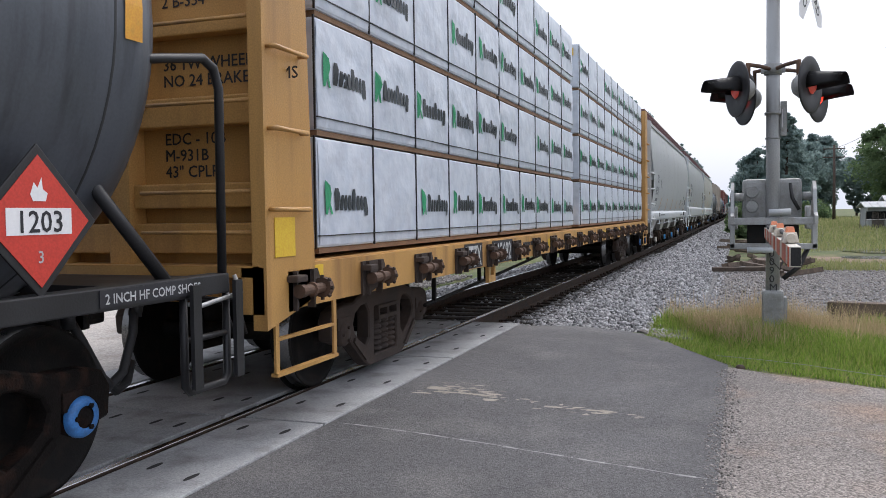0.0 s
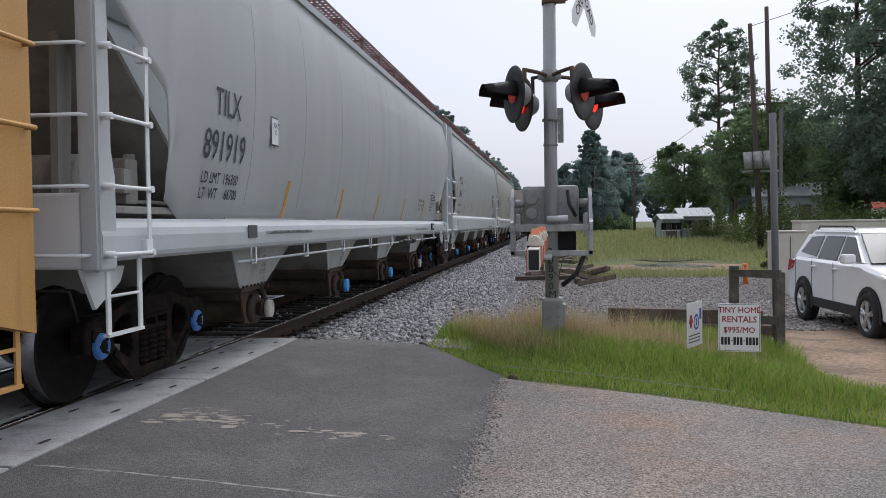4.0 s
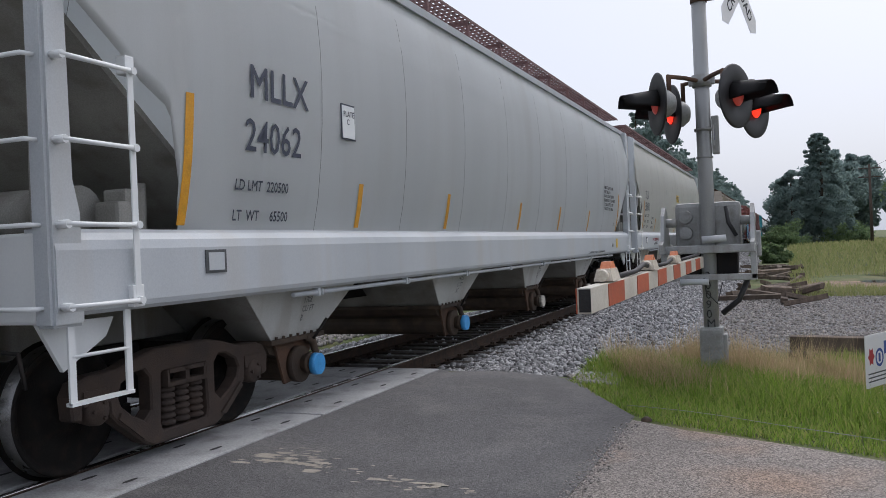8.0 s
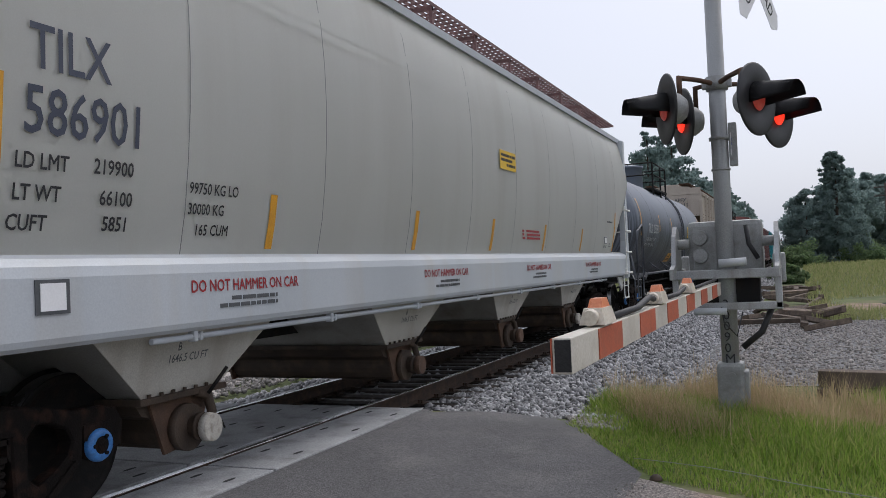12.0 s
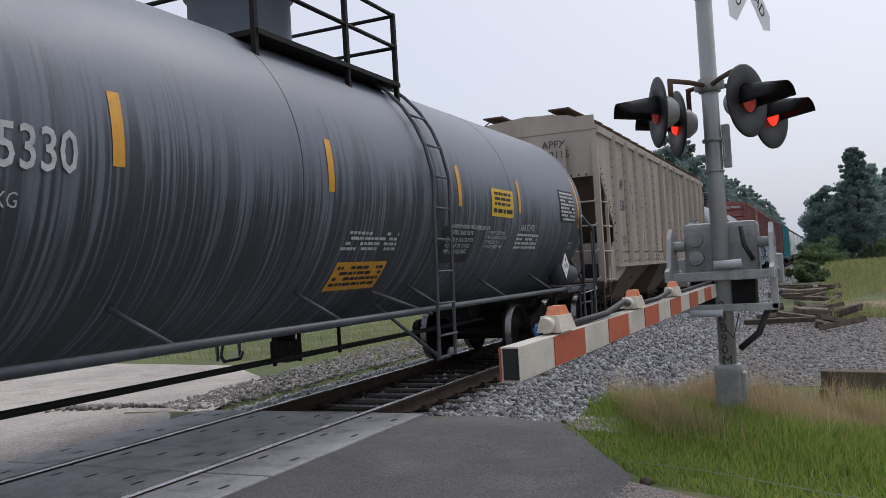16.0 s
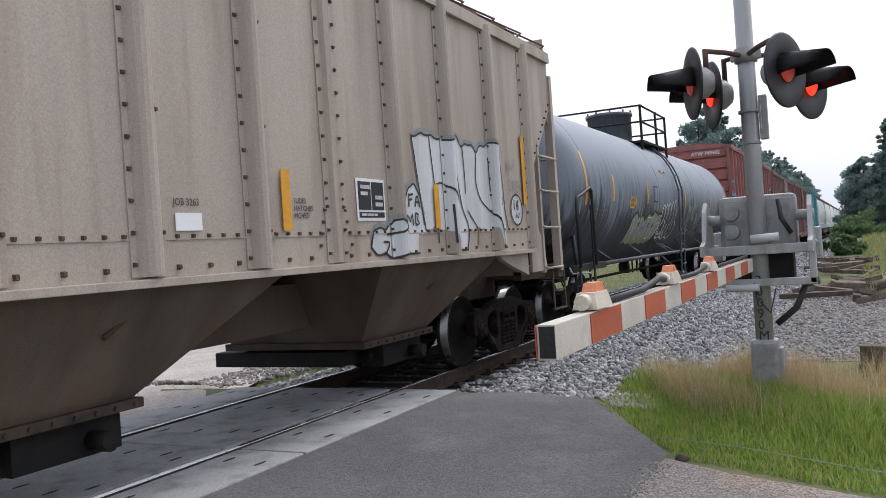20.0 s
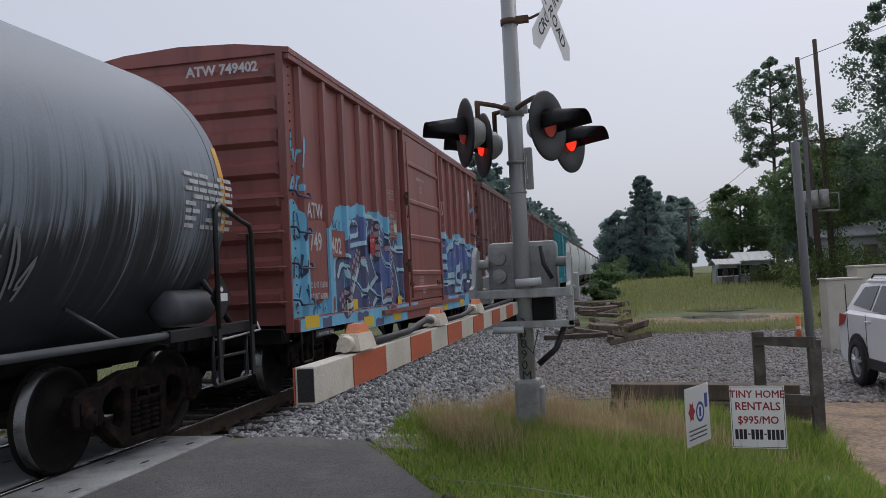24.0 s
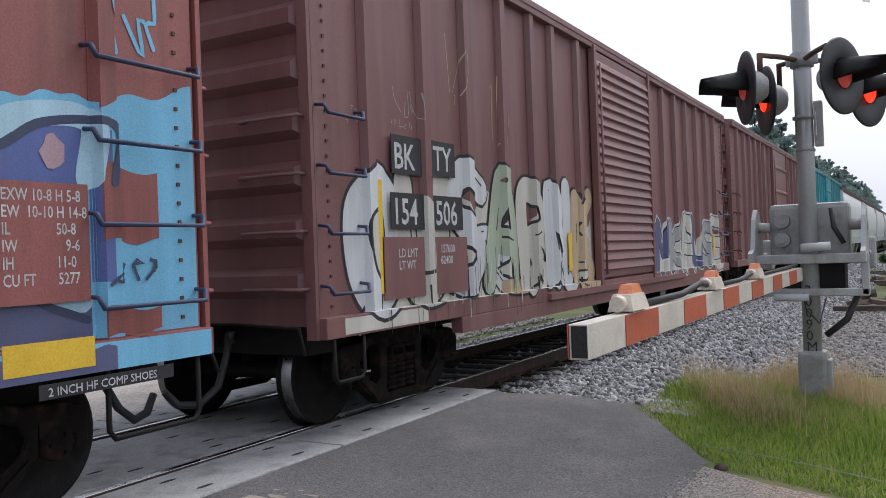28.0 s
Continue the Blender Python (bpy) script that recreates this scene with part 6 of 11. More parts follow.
def make_ribbed_hopper(length, side0, side1):
    car = holder("ribbed_hopper_car", pose(0, 0, 0), "weathered tan covered hopper car with outside ribs and rivets", "rail car", "cars of the train")
    L = length / 2
    body, art = "old_hopper", "old_hopper_art"
    bot, top = 1.44, 4.3
    bm = B()
    # side walls with the lower corners cut towards the slope sheets
    for s in (1, -1):
        prism(bm, [(side0, bot), (side1, bot), (side1, 2.3), (L - 0.2, 3.5), (L - 0.2, top), (-L + 0.2, top), (-L + 0.2, 3.5), (side0, 2.3)], min(s * 1.42, s * 1.45), max(s * 1.42, s * 1.45))
    bmesh.ops.recalc_face_normals(bm, faces=bm.faces[:])
    shell = part("car_body", bm, art, car)
    bm = B()
    extrude(bm, [(-1.48, top - 0.04), (-1.48, top + 0.04), (-0.9, top + 0.3), (0, top + 0.38), (0.9, top + 0.3), (1.48, top + 0.04), (1.48, top - 0.04)], -L + 0.18, L - 0.18)
    bmesh.ops.recalc_face_normals(bm, faces=bm.faces[:])
    part("roof", bm, body, car)
    for s in (1, -1):
        bm = B()
        box(bm, min(s * 0.5, s * 0.95), max(s * 0.5, s * 0.95), -L + 0.1, L - 0.1, top + 0.42, top + 0.45)
        walkway = part("running_board", bm, "rust", car)
        for k in range(18):
            y = -L + 0.5 + k * (length - 1) / 17
            bm = B()
            tube(bm, [(s * 1.42, y, top), (s * 1.5, y + 0.1, top + 0.1), (s * 0.95, y, top + 0.43)], 0.014, 6)
            part("walkway_bracket", bm, "rust", walkway)
    for k in range(5):
        bm = B()
        y = -L + 1.9 + k * (length - 3.8) / 4
        box(bm, -0.42, 0.42, y - 1.1, y + 1.1, top + 0.3, top + 0.48, 0.04)
        part("roof_hatch", bm, body, car)
    for s in (1, -1):
        for y in RIBS:
            bm, rv = B(), B()
            low = bot + 0.03
            prof = [(-d, rib_height(y, d)) for d in RIB_D[::-1]] + [(d, rib_height(y, d)) for d in RIB_D[1:]]
            prof = [(-0.15, 0.0)] + prof + [(0.15, 0.0)]
            ring = [[bm.verts.new((s * (1.45 + h), y + u, z)) for u, h in prof] for z in (low, top - 0.05)]
            for q in range(len(prof) - 1):
                face(bm, [ring[0][q], ring[0][q + 1], ring[1][q + 1], ring[1][q]])
            face(bm, ring[0])
            face(bm, ring[1])
            for k, z in enumerate(np.arange(low + 0.08, top - 0.1, 0.2)):
                bolt(rv, s, 1.461, y - 0.125, z)
                if y in SPLICES or k % 4 == 1:
                    bolt(rv, s, 1.461, y + 0.125, z)
            if y in SPLICES:
                for k in range(5):
                    for u in (-0.24, 0.24):
                        bolt(rv, s, 1.451, y + u * (1 - 0.12 * k), 1.62 + 0.1 * k)
            bmesh.ops.recalc_face_normals(bm, faces=bm.faces[:])
            part("side_rib", bm, art, shell)
            bmesh.ops.recalc_face_normals(rv, faces=rv.faces[:])
            tagged(part("rib_rivets", rv, "rust", shell), kind="stuff")
        # flange along the bottom and two rows of rivets
        bm = B()
        box(bm, min(s * 1.38, s * 1.53), max(s * 1.38, s * 1.53), side0 - 0.05, side1 + 0.05, bot - 0.04, bot + 0.015, 0.006)
        box(bm, min(s * 1.45, s * 1.5), max(s * 1.45, s * 1.5), -L + 0.2, L - 0.2, top - 0.12, top + 0.02)
        box(bm, min(s * 1.449, s * 1.457), max(s * 1.449, s * 1.457), side0, side1, 1.7, 1.712)
        part("side_sill", bm, art, car)
        rv = B()
        for k in range(int((side1 - side0) / 0.15)):
            y = side0 + 0.08 + k * 0.15
            if min(abs(y - r) for r in RIBS) > 0.16:
                bolt(rv, s, 1.45, y, 1.725)
                if k % 2:
                    bolt(rv, s, 1.45, y, 1.52, 0.025)
        for e in (-1, 1):
            for k in range(12):
                bolt(rv, s, 1.45, e * (side1 - 0.06 + (L - 0.2 - side1) * k / 11), 2.36 + 1.2 * k / 11)
        bmesh.ops.recalc_face_normals(rv, faces=rv.faces[:])
        tagged(part("sill_rivets", rv, "rust", shell), kind="stuff")
    for e in (-1, 1):
        se = side1 if e > 0 else side0
        bm = B()
        hexa(bm, [(-1.4, e * (L - 0.25), 3.3), (1.4, e * (L - 0.25), 3.3), (1.4, se - e * 1.2, 1.42), (-1.4, se - e * 1.2, 1.42), (-1.4, e * (L - 0.25), 3.36), (1.4, e * (L - 0.25), 3.36), (1.4, se - e * 1.2, 1.48), (-1.4, se - e * 1.2, 1.48)])
        bmesh.ops.recalc_face_normals(bm, faces=bm.faces[:])
        slope = part("slope_sheet", bm, "old_pocket", car, "grimy brown sloping end sheet")
        for x in (-0.75, 0.75):
            bm = B()
            tube(bm, [(x, e * (L - 0.22), 3.25), (x, se + e * 0.1, 1.5)], 0.05, 6)
            part("slope_brace", bm, body, slope)
        bm = B()
        box(bm, -1.42, 1.42, *sorted((e * (L - 0.2), e * (L - 0.24))), 3.3, top + 0.25)
        sheet_end = part("end_sheet", bm, body, car)
        rv = B()
        for k in range(18):
            hexa(rv, [(-1.36 + 0.16 * k + u, e * (L - 0.2 + h), 3.34 + v) for h, q in ((-0.005, 0.02), (0.02, 0.013)) for u, v in ((-q, -q), (q, -q), (q, q), (-q, q))])
        bmesh.ops.recalc_face_normals(rv, faces=rv.faces[:])
        tagged(part("end_rivets", rv, "rust", sheet_end), kind="stuff")
        # low inner wall over the bolster, and the corner gussets
        bm = B()
        box(bm, -1.3, 1.3, *sorted((se - e * 0.0, se + e * 0.04)), 1.1, 1.95, 0.006)
        part("bolster_wall", bm, art, car, "tan inner end wall")
        for s in (1, -1):
            bm = B()
            prism(bm, [(se, 1.13), (se + e * 0.6, 1.13), (se + e * 0.6, 1.2), (se + e * 0.45, 1.62), (se, 1.95)], min(s * 1.4, s * 1.44), max(s * 1.4, s * 1.44))
            bmesh.ops.recalc_face_normals(bm, faces=bm.faces[:])
            part("corner_gusset", bm, body, car)
            bm = B()
            prism(bm, [(se - e * 0.1, 1.4), (se - e * 1.1, 1.4), (se - e * 1.0, 1.34), (se - e * 0.7, 1.25), (se - e * 0.1, 1.1)], min(s * 1.36, s * 1.42), max(s * 1.36, s * 1.42))
            bmesh.ops.recalc_face_normals(bm, faces=bm.faces[:])
            part("bolster_end", bm, body, car)
        for x, w in ((-1.42, 0.06), (-0.4, 0.1), (0.78, 0.03), (1.42, 0.06)):
            bm = B()
            box(bm, x - w, x + w, *sorted((e * (L - 0.1), e * (L - 0.2))), 1.1, top - 0.3, 0.005)
            part("end_post", bm, body, car)
        bm = B()
        box(bm, -1.46, 1.46, *sorted((e * (L - 0.05), e * (L - 0.3))), 1.0, 1.14, 0.01)
        box(bm, -0.3, 0.3, *sorted((e * L, e * (L - 3.2))), 0.75, 1.1, 0.01)
        for x in (-1.2, 1.2):
            box(bm, x - 0.06, x + 0.06, *sorted((e * (L - 0.1), se)), 1.02, 1.14)
        part("end_platform", bm, "old_under", car)
        bm = B()
        cyl(bm, (0.5, e * (L - 1.0), 1.3), (-0.5, e * (L - 1.0), 1.3), 0.18, n=14)
        part("brake_cylinder", bm, "old_under", car)
        for s in (1, -1):
            bm = B()
            y1, y2 = e * (L - 0.19), e * (L - 0.83)
            box(bm, min(s * 1.4, s * 1.46), max(s * 1.4, s * 1.46), y2 - 0.035, y2 + 0.035, 1.1, 2.95, 0.004)
            stile = part("ladder_stile", bm, body, car)
            for z in (1.18, 1.76, 2.28, 2.77):
                bm = B()
                tube(bm, [(s * 1.46, y1, z), (s * 1.5, y1, z - 0.02), (s * 1.5, y2, z - 0.02), (s * 1.46, y2, z)], 0.016, 6)
                part("rung", bm, body, stile)
            step(car, s * 1.46, *sorted((y1 + e * 0.15, e * (L - 0.55))), 0.55, 1.1, "old_under")
        for z in (1.18, 1.76, 2.28, 2.77):
            bm = B()
            tube(bm, [(0.78, e * (L - 0.1), z), (0.8, e * (L - 0.05), z), (1.36, e * (L - 0.05), z), (1.38, e * (L - 0.1), z + 0.05)], 0.016, 6)
            part("handhold", bm, body, car)
        bm = B()
        tube(bm, [(-1.42, e * (L - 0.06), 2.3), (-1.1, e * (L - 0.03), 2.3), (-0.4, e * (L - 0.05), 2.5), (0.78, e * (L - 0.06), 2.72)], 0.018, 6)
        part("end_rail", bm, body, car)
        bm = B()
        box(bm, 1.0, 1.35, *sorted((e * (L - 0.05), e * (L - 0.12))), 1.22, 1.5, 0.01)
        tube(bm, [(0.2, e * (L - 0.1), 1.3), (0.6, e * (L - 0.05), 1.5), (0.85, e * (L - 0.1), 1.25), (1.0, e * (L - 0.1), 1.35)], 0.02, 6)
        part("brake_valve", bm, "steel_dark", car)
        coupler(car, e * L, e)
        make_truck(car, e * (L - 1.47), "steel_dark")
    for yc in (-4.8, -0.35, 4.1):
        bm = B()
        hexa(bm, [(-0.85, yc - 0.6, 0.62), (0.85, yc - 0.6, 0.62), (0.85, yc + 0.8, 0.62), (-0.85, yc + 0.8, 0.62), (-1.4, yc - 0.98, 1.44), (1.4, yc - 0.98, 1.44), (1.4, yc + 2.0, 1.44), (-1.4, yc + 2.0, 1.44)])
        hop = part("discharge_hopper", bm, "old_pocket", car, "grimy brown discharge hopper")
        bm = B()
        tube(bm, [(1.2, yc + 0.3, 1.1), (1.24, yc + 0.6, 1.3), (1.24, yc + 0.95, 1.33)], 0.018, 6)
        part("vibrator_bracket", bm, "rust", hop)
        bm = B()
        box(bm, -0.9, 0.92, yc - 0.66, yc + 0.86, 0.56, 0.63, 0.008)
        for k in range(9):
            cyl(bm, (0.9, yc - 0.55 + k * 0.165, 0.595), (0.94, yc - 0.55 + k * 0.165, 0.595), 0.016, n=6)
        part("outlet_flange", bm, "old_under", hop)
        bm = B()
        box(bm, -1.15, 0.55, yc - 0.55, yc + 0.25, 0.36, 0.52, 0.01)
        box(bm, 0.5, 0.8, yc - 0.1, yc + 0.75, 0.3, 0.56, 0.01)
        cyl(bm, (0.62, yc - 0.2, 0.42), (0.62, yc + 0.55, 0.42), 0.06, n=10)
        cyl(bm, (0.8, yc + 0.5, 0.4), (0.98, yc + 0.5, 0.4), 0.07, n=10)
        part("outlet_gate", bm, "steel_dark", hop)
    bm = B()
    box(bm, -0.3, 0.3, -L + 2.0, L - 2.0, 0.8, 1.28, 0.01)
    part("centre_sill", bm, "old_pocket", car)
    return car


# centre-beam flat car with wrapped lumber -----------------------------------
def make_centerbeam(length):
    car = holder("centerbeam_flat_car", pose(0, 0, 0), "yellow centerbeam flat car stacked with white-wrapped lumber", "rail car", "cars of the train")
    L = length / 2
    Y = "yellow_car"
    for s in (1, -1):
        bm = B()
        prism(bm, [(-L, 0.85), (-L, 1.14), (L, 1.14), (L, 0.85)], min(s * 1.32, s * 1.48), max(s * 1.32, s * 1.48))
        bmesh.ops.recalc_face_normals(bm, faces=bm.faces[:])
        sill = part("side_sill", bm, Y, car, "yellow side sill")
        for k in range(19):
            y = -10.64 + 1.13 * k
            bm = B()
            for u in (-0.13, 0.1):
                prism(bm, [(y + u - 0.012, 1.1), (y + u + 0.012, 1.1), (y + u + 0.012, 0.84), (y + u - 0.012, 0.84)], min(s * 1.478, s * 1.53), max(s * 1.478, s * 1.53))
            prism(bm, [(y - 0.2, 1.1), (y + 0.2, 1.1), (y + 0.26, 1.0), (y + 0.14, 0.9), (y - 0.1, 0.84), (y - 0.2, 0.84)], min(s * 1.481, s * 1.5), max(s * 1.481, s * 1.5))
            bmesh.ops.recalc_face_normals(bm, faces=bm.faces[:])
            winch = part("winch", bm, "truck_rust", sill, "rusty strap winch")
            bm = B()
            lathe(bm, [(0.0, 0.0), (0.07, 0.0), (0.07, 0.05), (0.036, 0.05), (0.036, 0.17), (0.05, 0.175), (0.05, 0.2), (0.036, 0.205), (0.036, 0.3), (0.046, 0.31), (0.046, 0.36), (0.0, 0.36)], Matrix.Translation((s * 1.555, y + 0.2, 0.97)) @ Matrix.Rotation(radians(90), 4, "X"), 12, False)
            part("drum", bm, "rust", winch)
            bm = B()
            for q in range(8):
                a = q * 0.785
                cyl(bm, (s * 1.555 + 0.062 * math.cos(a), y + 0.16, 0.97 + 0.062 * math.sin(a)), (s * 1.555 + 0.085 * math.cos(a), y + 0.16, 0.97 + 0.085 * math.sin(a)), 0.014, n=5)
            box(bm, min(s * 1.5, s * 1.58), max(s * 1.5, s * 1.58), y - 0.22, y - 0.08, 1.03, 1.075, 0.01)
            part("ratchet", bm, "truck_rust", winch)
    bm = B()
    box(bm, -1.45, 1.45, -L, L, 1.08, 1.15)
    box(bm, -0.3, 0.3, -L + 1, L - 1, 0.8, 1.1)
    box(bm, -0.06, 0.06, -L + 0.4, L - 0.4, 1.15, 4.3)
    part("deck", bm, Y, car)
    for e in (-1, 1):
        bm = B()
        box(bm, -1.45, 1.45, *sorted((e * (L - 0.3), e * (L - 0.36))), 1.15, 4.5)
        bulk = part("bulkhead", bm, Y, car, "yellow ribbed end bulkhead")
        for z, h in ((1.32, 0.1), (1.6, 0.08), (2.15, 0.095), (2.7, 0.05), (3.36, 0.08), (3.9, 0.08), (4.42, 0.08)):
            for xa, xb in ((-1.4, -0.38), (-0.2, 0.2), (0.38, 1.4)):
                bm = B()
                box(bm, xa, xb, *sorted((e * (L - 0.17), e * (L - 0.3))), z - h, z + h, 0.012)
                part("bulkhead_rib", bm, Y, bulk)
        for x in (-0.29, 0.29):
            bm = B()
            box(bm, x - 0.09, x + 0.09, *sorted((e * (L - 0.13), e * (L - 0.3))), 0.9, 4.5, 0.012)
            part("bulkhead_post", bm, Y, bulk)
        for z in (1.36, 1.62, 2.19, 2.71):
            bm = B()
            tube(bm, [(0.5, e * (L - 0.17), z), (0.52, e * (L - 0.08), z), (1.38, e * (L - 0.08), z), (1.4, e * (L - 0.17), z)], 0.012, 6)
            part("end_handhold", bm, Y, bulk)
        for s in (1, -1):
            bm = B()
            prism(bm, [(e * (L - 0.0), 0.75), (e * (L - 0.0), 4.5), (e * (L - 0.5), 4.5), (e * (L - 0.62), 1.15), (e * (L - 0.62), 0.9)], min(s * 1.4, s * 1.5), max(s * 1.4, s * 1.5))
            bmesh.ops.recalc_face_normals(bm, faces=bm.faces[:])
            part("bulkhead_side", bm, Y, bulk)
            y0, y1 = sorted((e * (L - 0.15), e * (L - 0.95)))
            step(car, s * 1.47, y0, y1, 0.45, 0.9, Y)
            for z in (1.5, 2.0, 2.5, 3.0, 3.5):
                bm = B()
                tube(bm, [(s * 1.5, e * (L - 0.05), z), (s * 1.56, e * (L - 0.05), z), (s * 1.56, e * (L - 0.45), z), (s * 1.5, e * (L - 0.45), z)], 0.014, 6)
                part("handhold", bm, Y, bulk)
        coupler(car, e * L, e)
        make_truck(car, e * (L - 2.75), iron="truck_rust")
    bm = B()
    tube(bm, [(1.2, -7.6, 0.53), (1.2, -7.1, 0.55), (1.2, -5.35, 0.63), (1.2, -2.36, 0.78), (1.0, -1.3, 0.85)], 0.02, 6)
    part("brake_rod", bm, "steel_dark", car)
    for y, z in ((-7.32, 0.53), (-5.7, 0.61), (-5.42, 0.62), (-3.2, 0.73)):
        bm = B()
        box(bm, 1.18, 1.22, y - 0.02, y + 0.02, z, 1.1)
        part("rod_hanger", bm, "steel_dark", car)
    bm = B()
    for ya, yb, za, zb in ((-6.1, -6.03, 0.64, 0.87), (-5.88, -5.81, 0.64, 0.87), (-6.03, -5.88, 0.64, 0.72), (-6.03, -5.88, 0.83, 0.87)):
        box(bm, 1.4, 1.44, ya, yb, za, zb)
    part("lifting_lug", bm, Y, car, "yellow hanging lug with an opening")
    return car


def make_lumber(car, y0, y1, tiers, seed):
    """Wrapped bundles of lumber, tier on tier, with battens between and bands."""
    rg = random.Random(seed)
    n = max(1, round((y1 - y0) / 5.0))
    for t in range(tiers):
        z0 = 1.19 + t * 0.85
        k = n
        for i in range(k):
            a, b = y0 + (y1 - y0) * i / k + 0.01, y0 + (y1 - y0) * (i + 1) / k - 0.01
            cols = round((b - a) / 1.02)
            bands = [a + (c + 0.5) * (b - a) / cols - 0.5 + rg.uniform(-0.03, 0.03) for c in range(cols)]
            ph = [(rg.uniform(-3, 3), rg.uniform(2, 9), rg.uniform(0, 6), rg.uniform(0.3, 1.0)) for q in range(5)]

            def skin(yy, zz):
                """Wrinkled wrap, pulled tight at the bands and edges."""
                w = sum(g * (1 - abs(math.sin(u * yy * 1.7 + v * zz + p))) ** 2 for u, v, p, g in ph) / 3
                tight = min(1.0, 0.12 + min(abs(yy - q) for q in bands) / 0.16)
                return 1.401 + 0.034 * w * tight * max(0.0, math.sin(math.pi * min(1.0, max(0.0, (zz - z0 - 0.055) / 0.755)))) ** 0.5

            for s in (-1, 1):
                bm = B()
                box(bm, min(s * 0.1, s * 1.4), max(s * 0.1, s * 1.4), a, b, z0 + 0.035, z0 + 0.83, 0.025)
                if s > 0:
                    ny, nz = int((b - a) / 0.08), 11
                    grid = []
                    for q in range(ny + 1):
                        yy, row = a + 0.02 + (b - a - 0.04) * q / ny, []
                        for r in range(nz):
                            zz = z0 + 0.055 + 0.755 * r / (nz - 1)
                            row.append(bm.verts.new((skin(yy, zz) + rg.uniform(0, 0.003), yy, zz)))
                        grid.append(row)
                    for u, v in zip(grid, grid[1:]):
                        for r in range(nz - 1):
                            face(bm, [u[r], v[r], v[r + 1], u[r + 1]]).smooth = True
                bd = part("lumber_pack", bm, "wrap", car, "lumber bundle in white plastic wrap")
            bm = B()
            box(bm, -1.38, 1.38, a + 0.05, b - 0.05, z0 - 0.005, z0 + 0.034)
            part("batten", bm, "lath", bd, "brown wooden batten")
            for y in bands:
                bm = B()
                box(bm, 1.399, 1.413, y - 0.007, y + 0.007, z0 + 0.03, z0 + 0.835)
                part("steel_band", bm, "black", bd)
            bm = B()
            box(bm, 1.399, 1.418, a, b, z0 + 0.12, z0 + 0.127)
            part("steel_band", bm, "black", bd)
            for c in range(cols):
                bm, bg = B(), B()
                y = a + (c + 0.5) * (b - a) / cols - 0.4 + rg.uniform(-0.05, 0.05)
                if rg.random() < 0.1:
                    continue
                z = z0 + (0.3 if t == 0 else 0.36) + rg.uniform(-0.02, 0.02)
                q = [(0, 0), (0.025, 0), (0.05, 0.05), (0.075, 0), (0.1, 0), (0.07, 0.07), (0.09, 0.12), (0.07, 0.17), (0, 0.2)]
                face(bg, [bg.verts.new((skin(y + u * 1.2, z - 0.03 + v * 1.25) + 0.009, y + u * 1.2, z - 0.03 + v * 1.25)) for u, v in q])
                yy = y + 0.15
                for w, h in ((0.075, 0.165), (0.062, 0.115), (0.054, 0.115), (0.06, 0.115), (0.062, 0.165), (0.062, 0.115), (0.04, 0.115), (0.062, 0.15)):
                    lo = -0.04 if h == 0.15 else 0.0
                    face(bm, [bm.verts.new((skin(yy + u * w, z + lo + v * h) + 0.008, yy + u * w, z + lo + v * h)) for u, v in ((0.1, 0), (0.9, 0), (1, 0.25), (1, 0.75), (0.8, 1), (0.1, 1), (0, 0.8), (0, 0.2))])
                    yy += w + 0.014
                part("printed_mark", bm, "print_grey", bd, "dark printed mark")
                part("printed_sign", bg, "green", bd, "green printed mark")


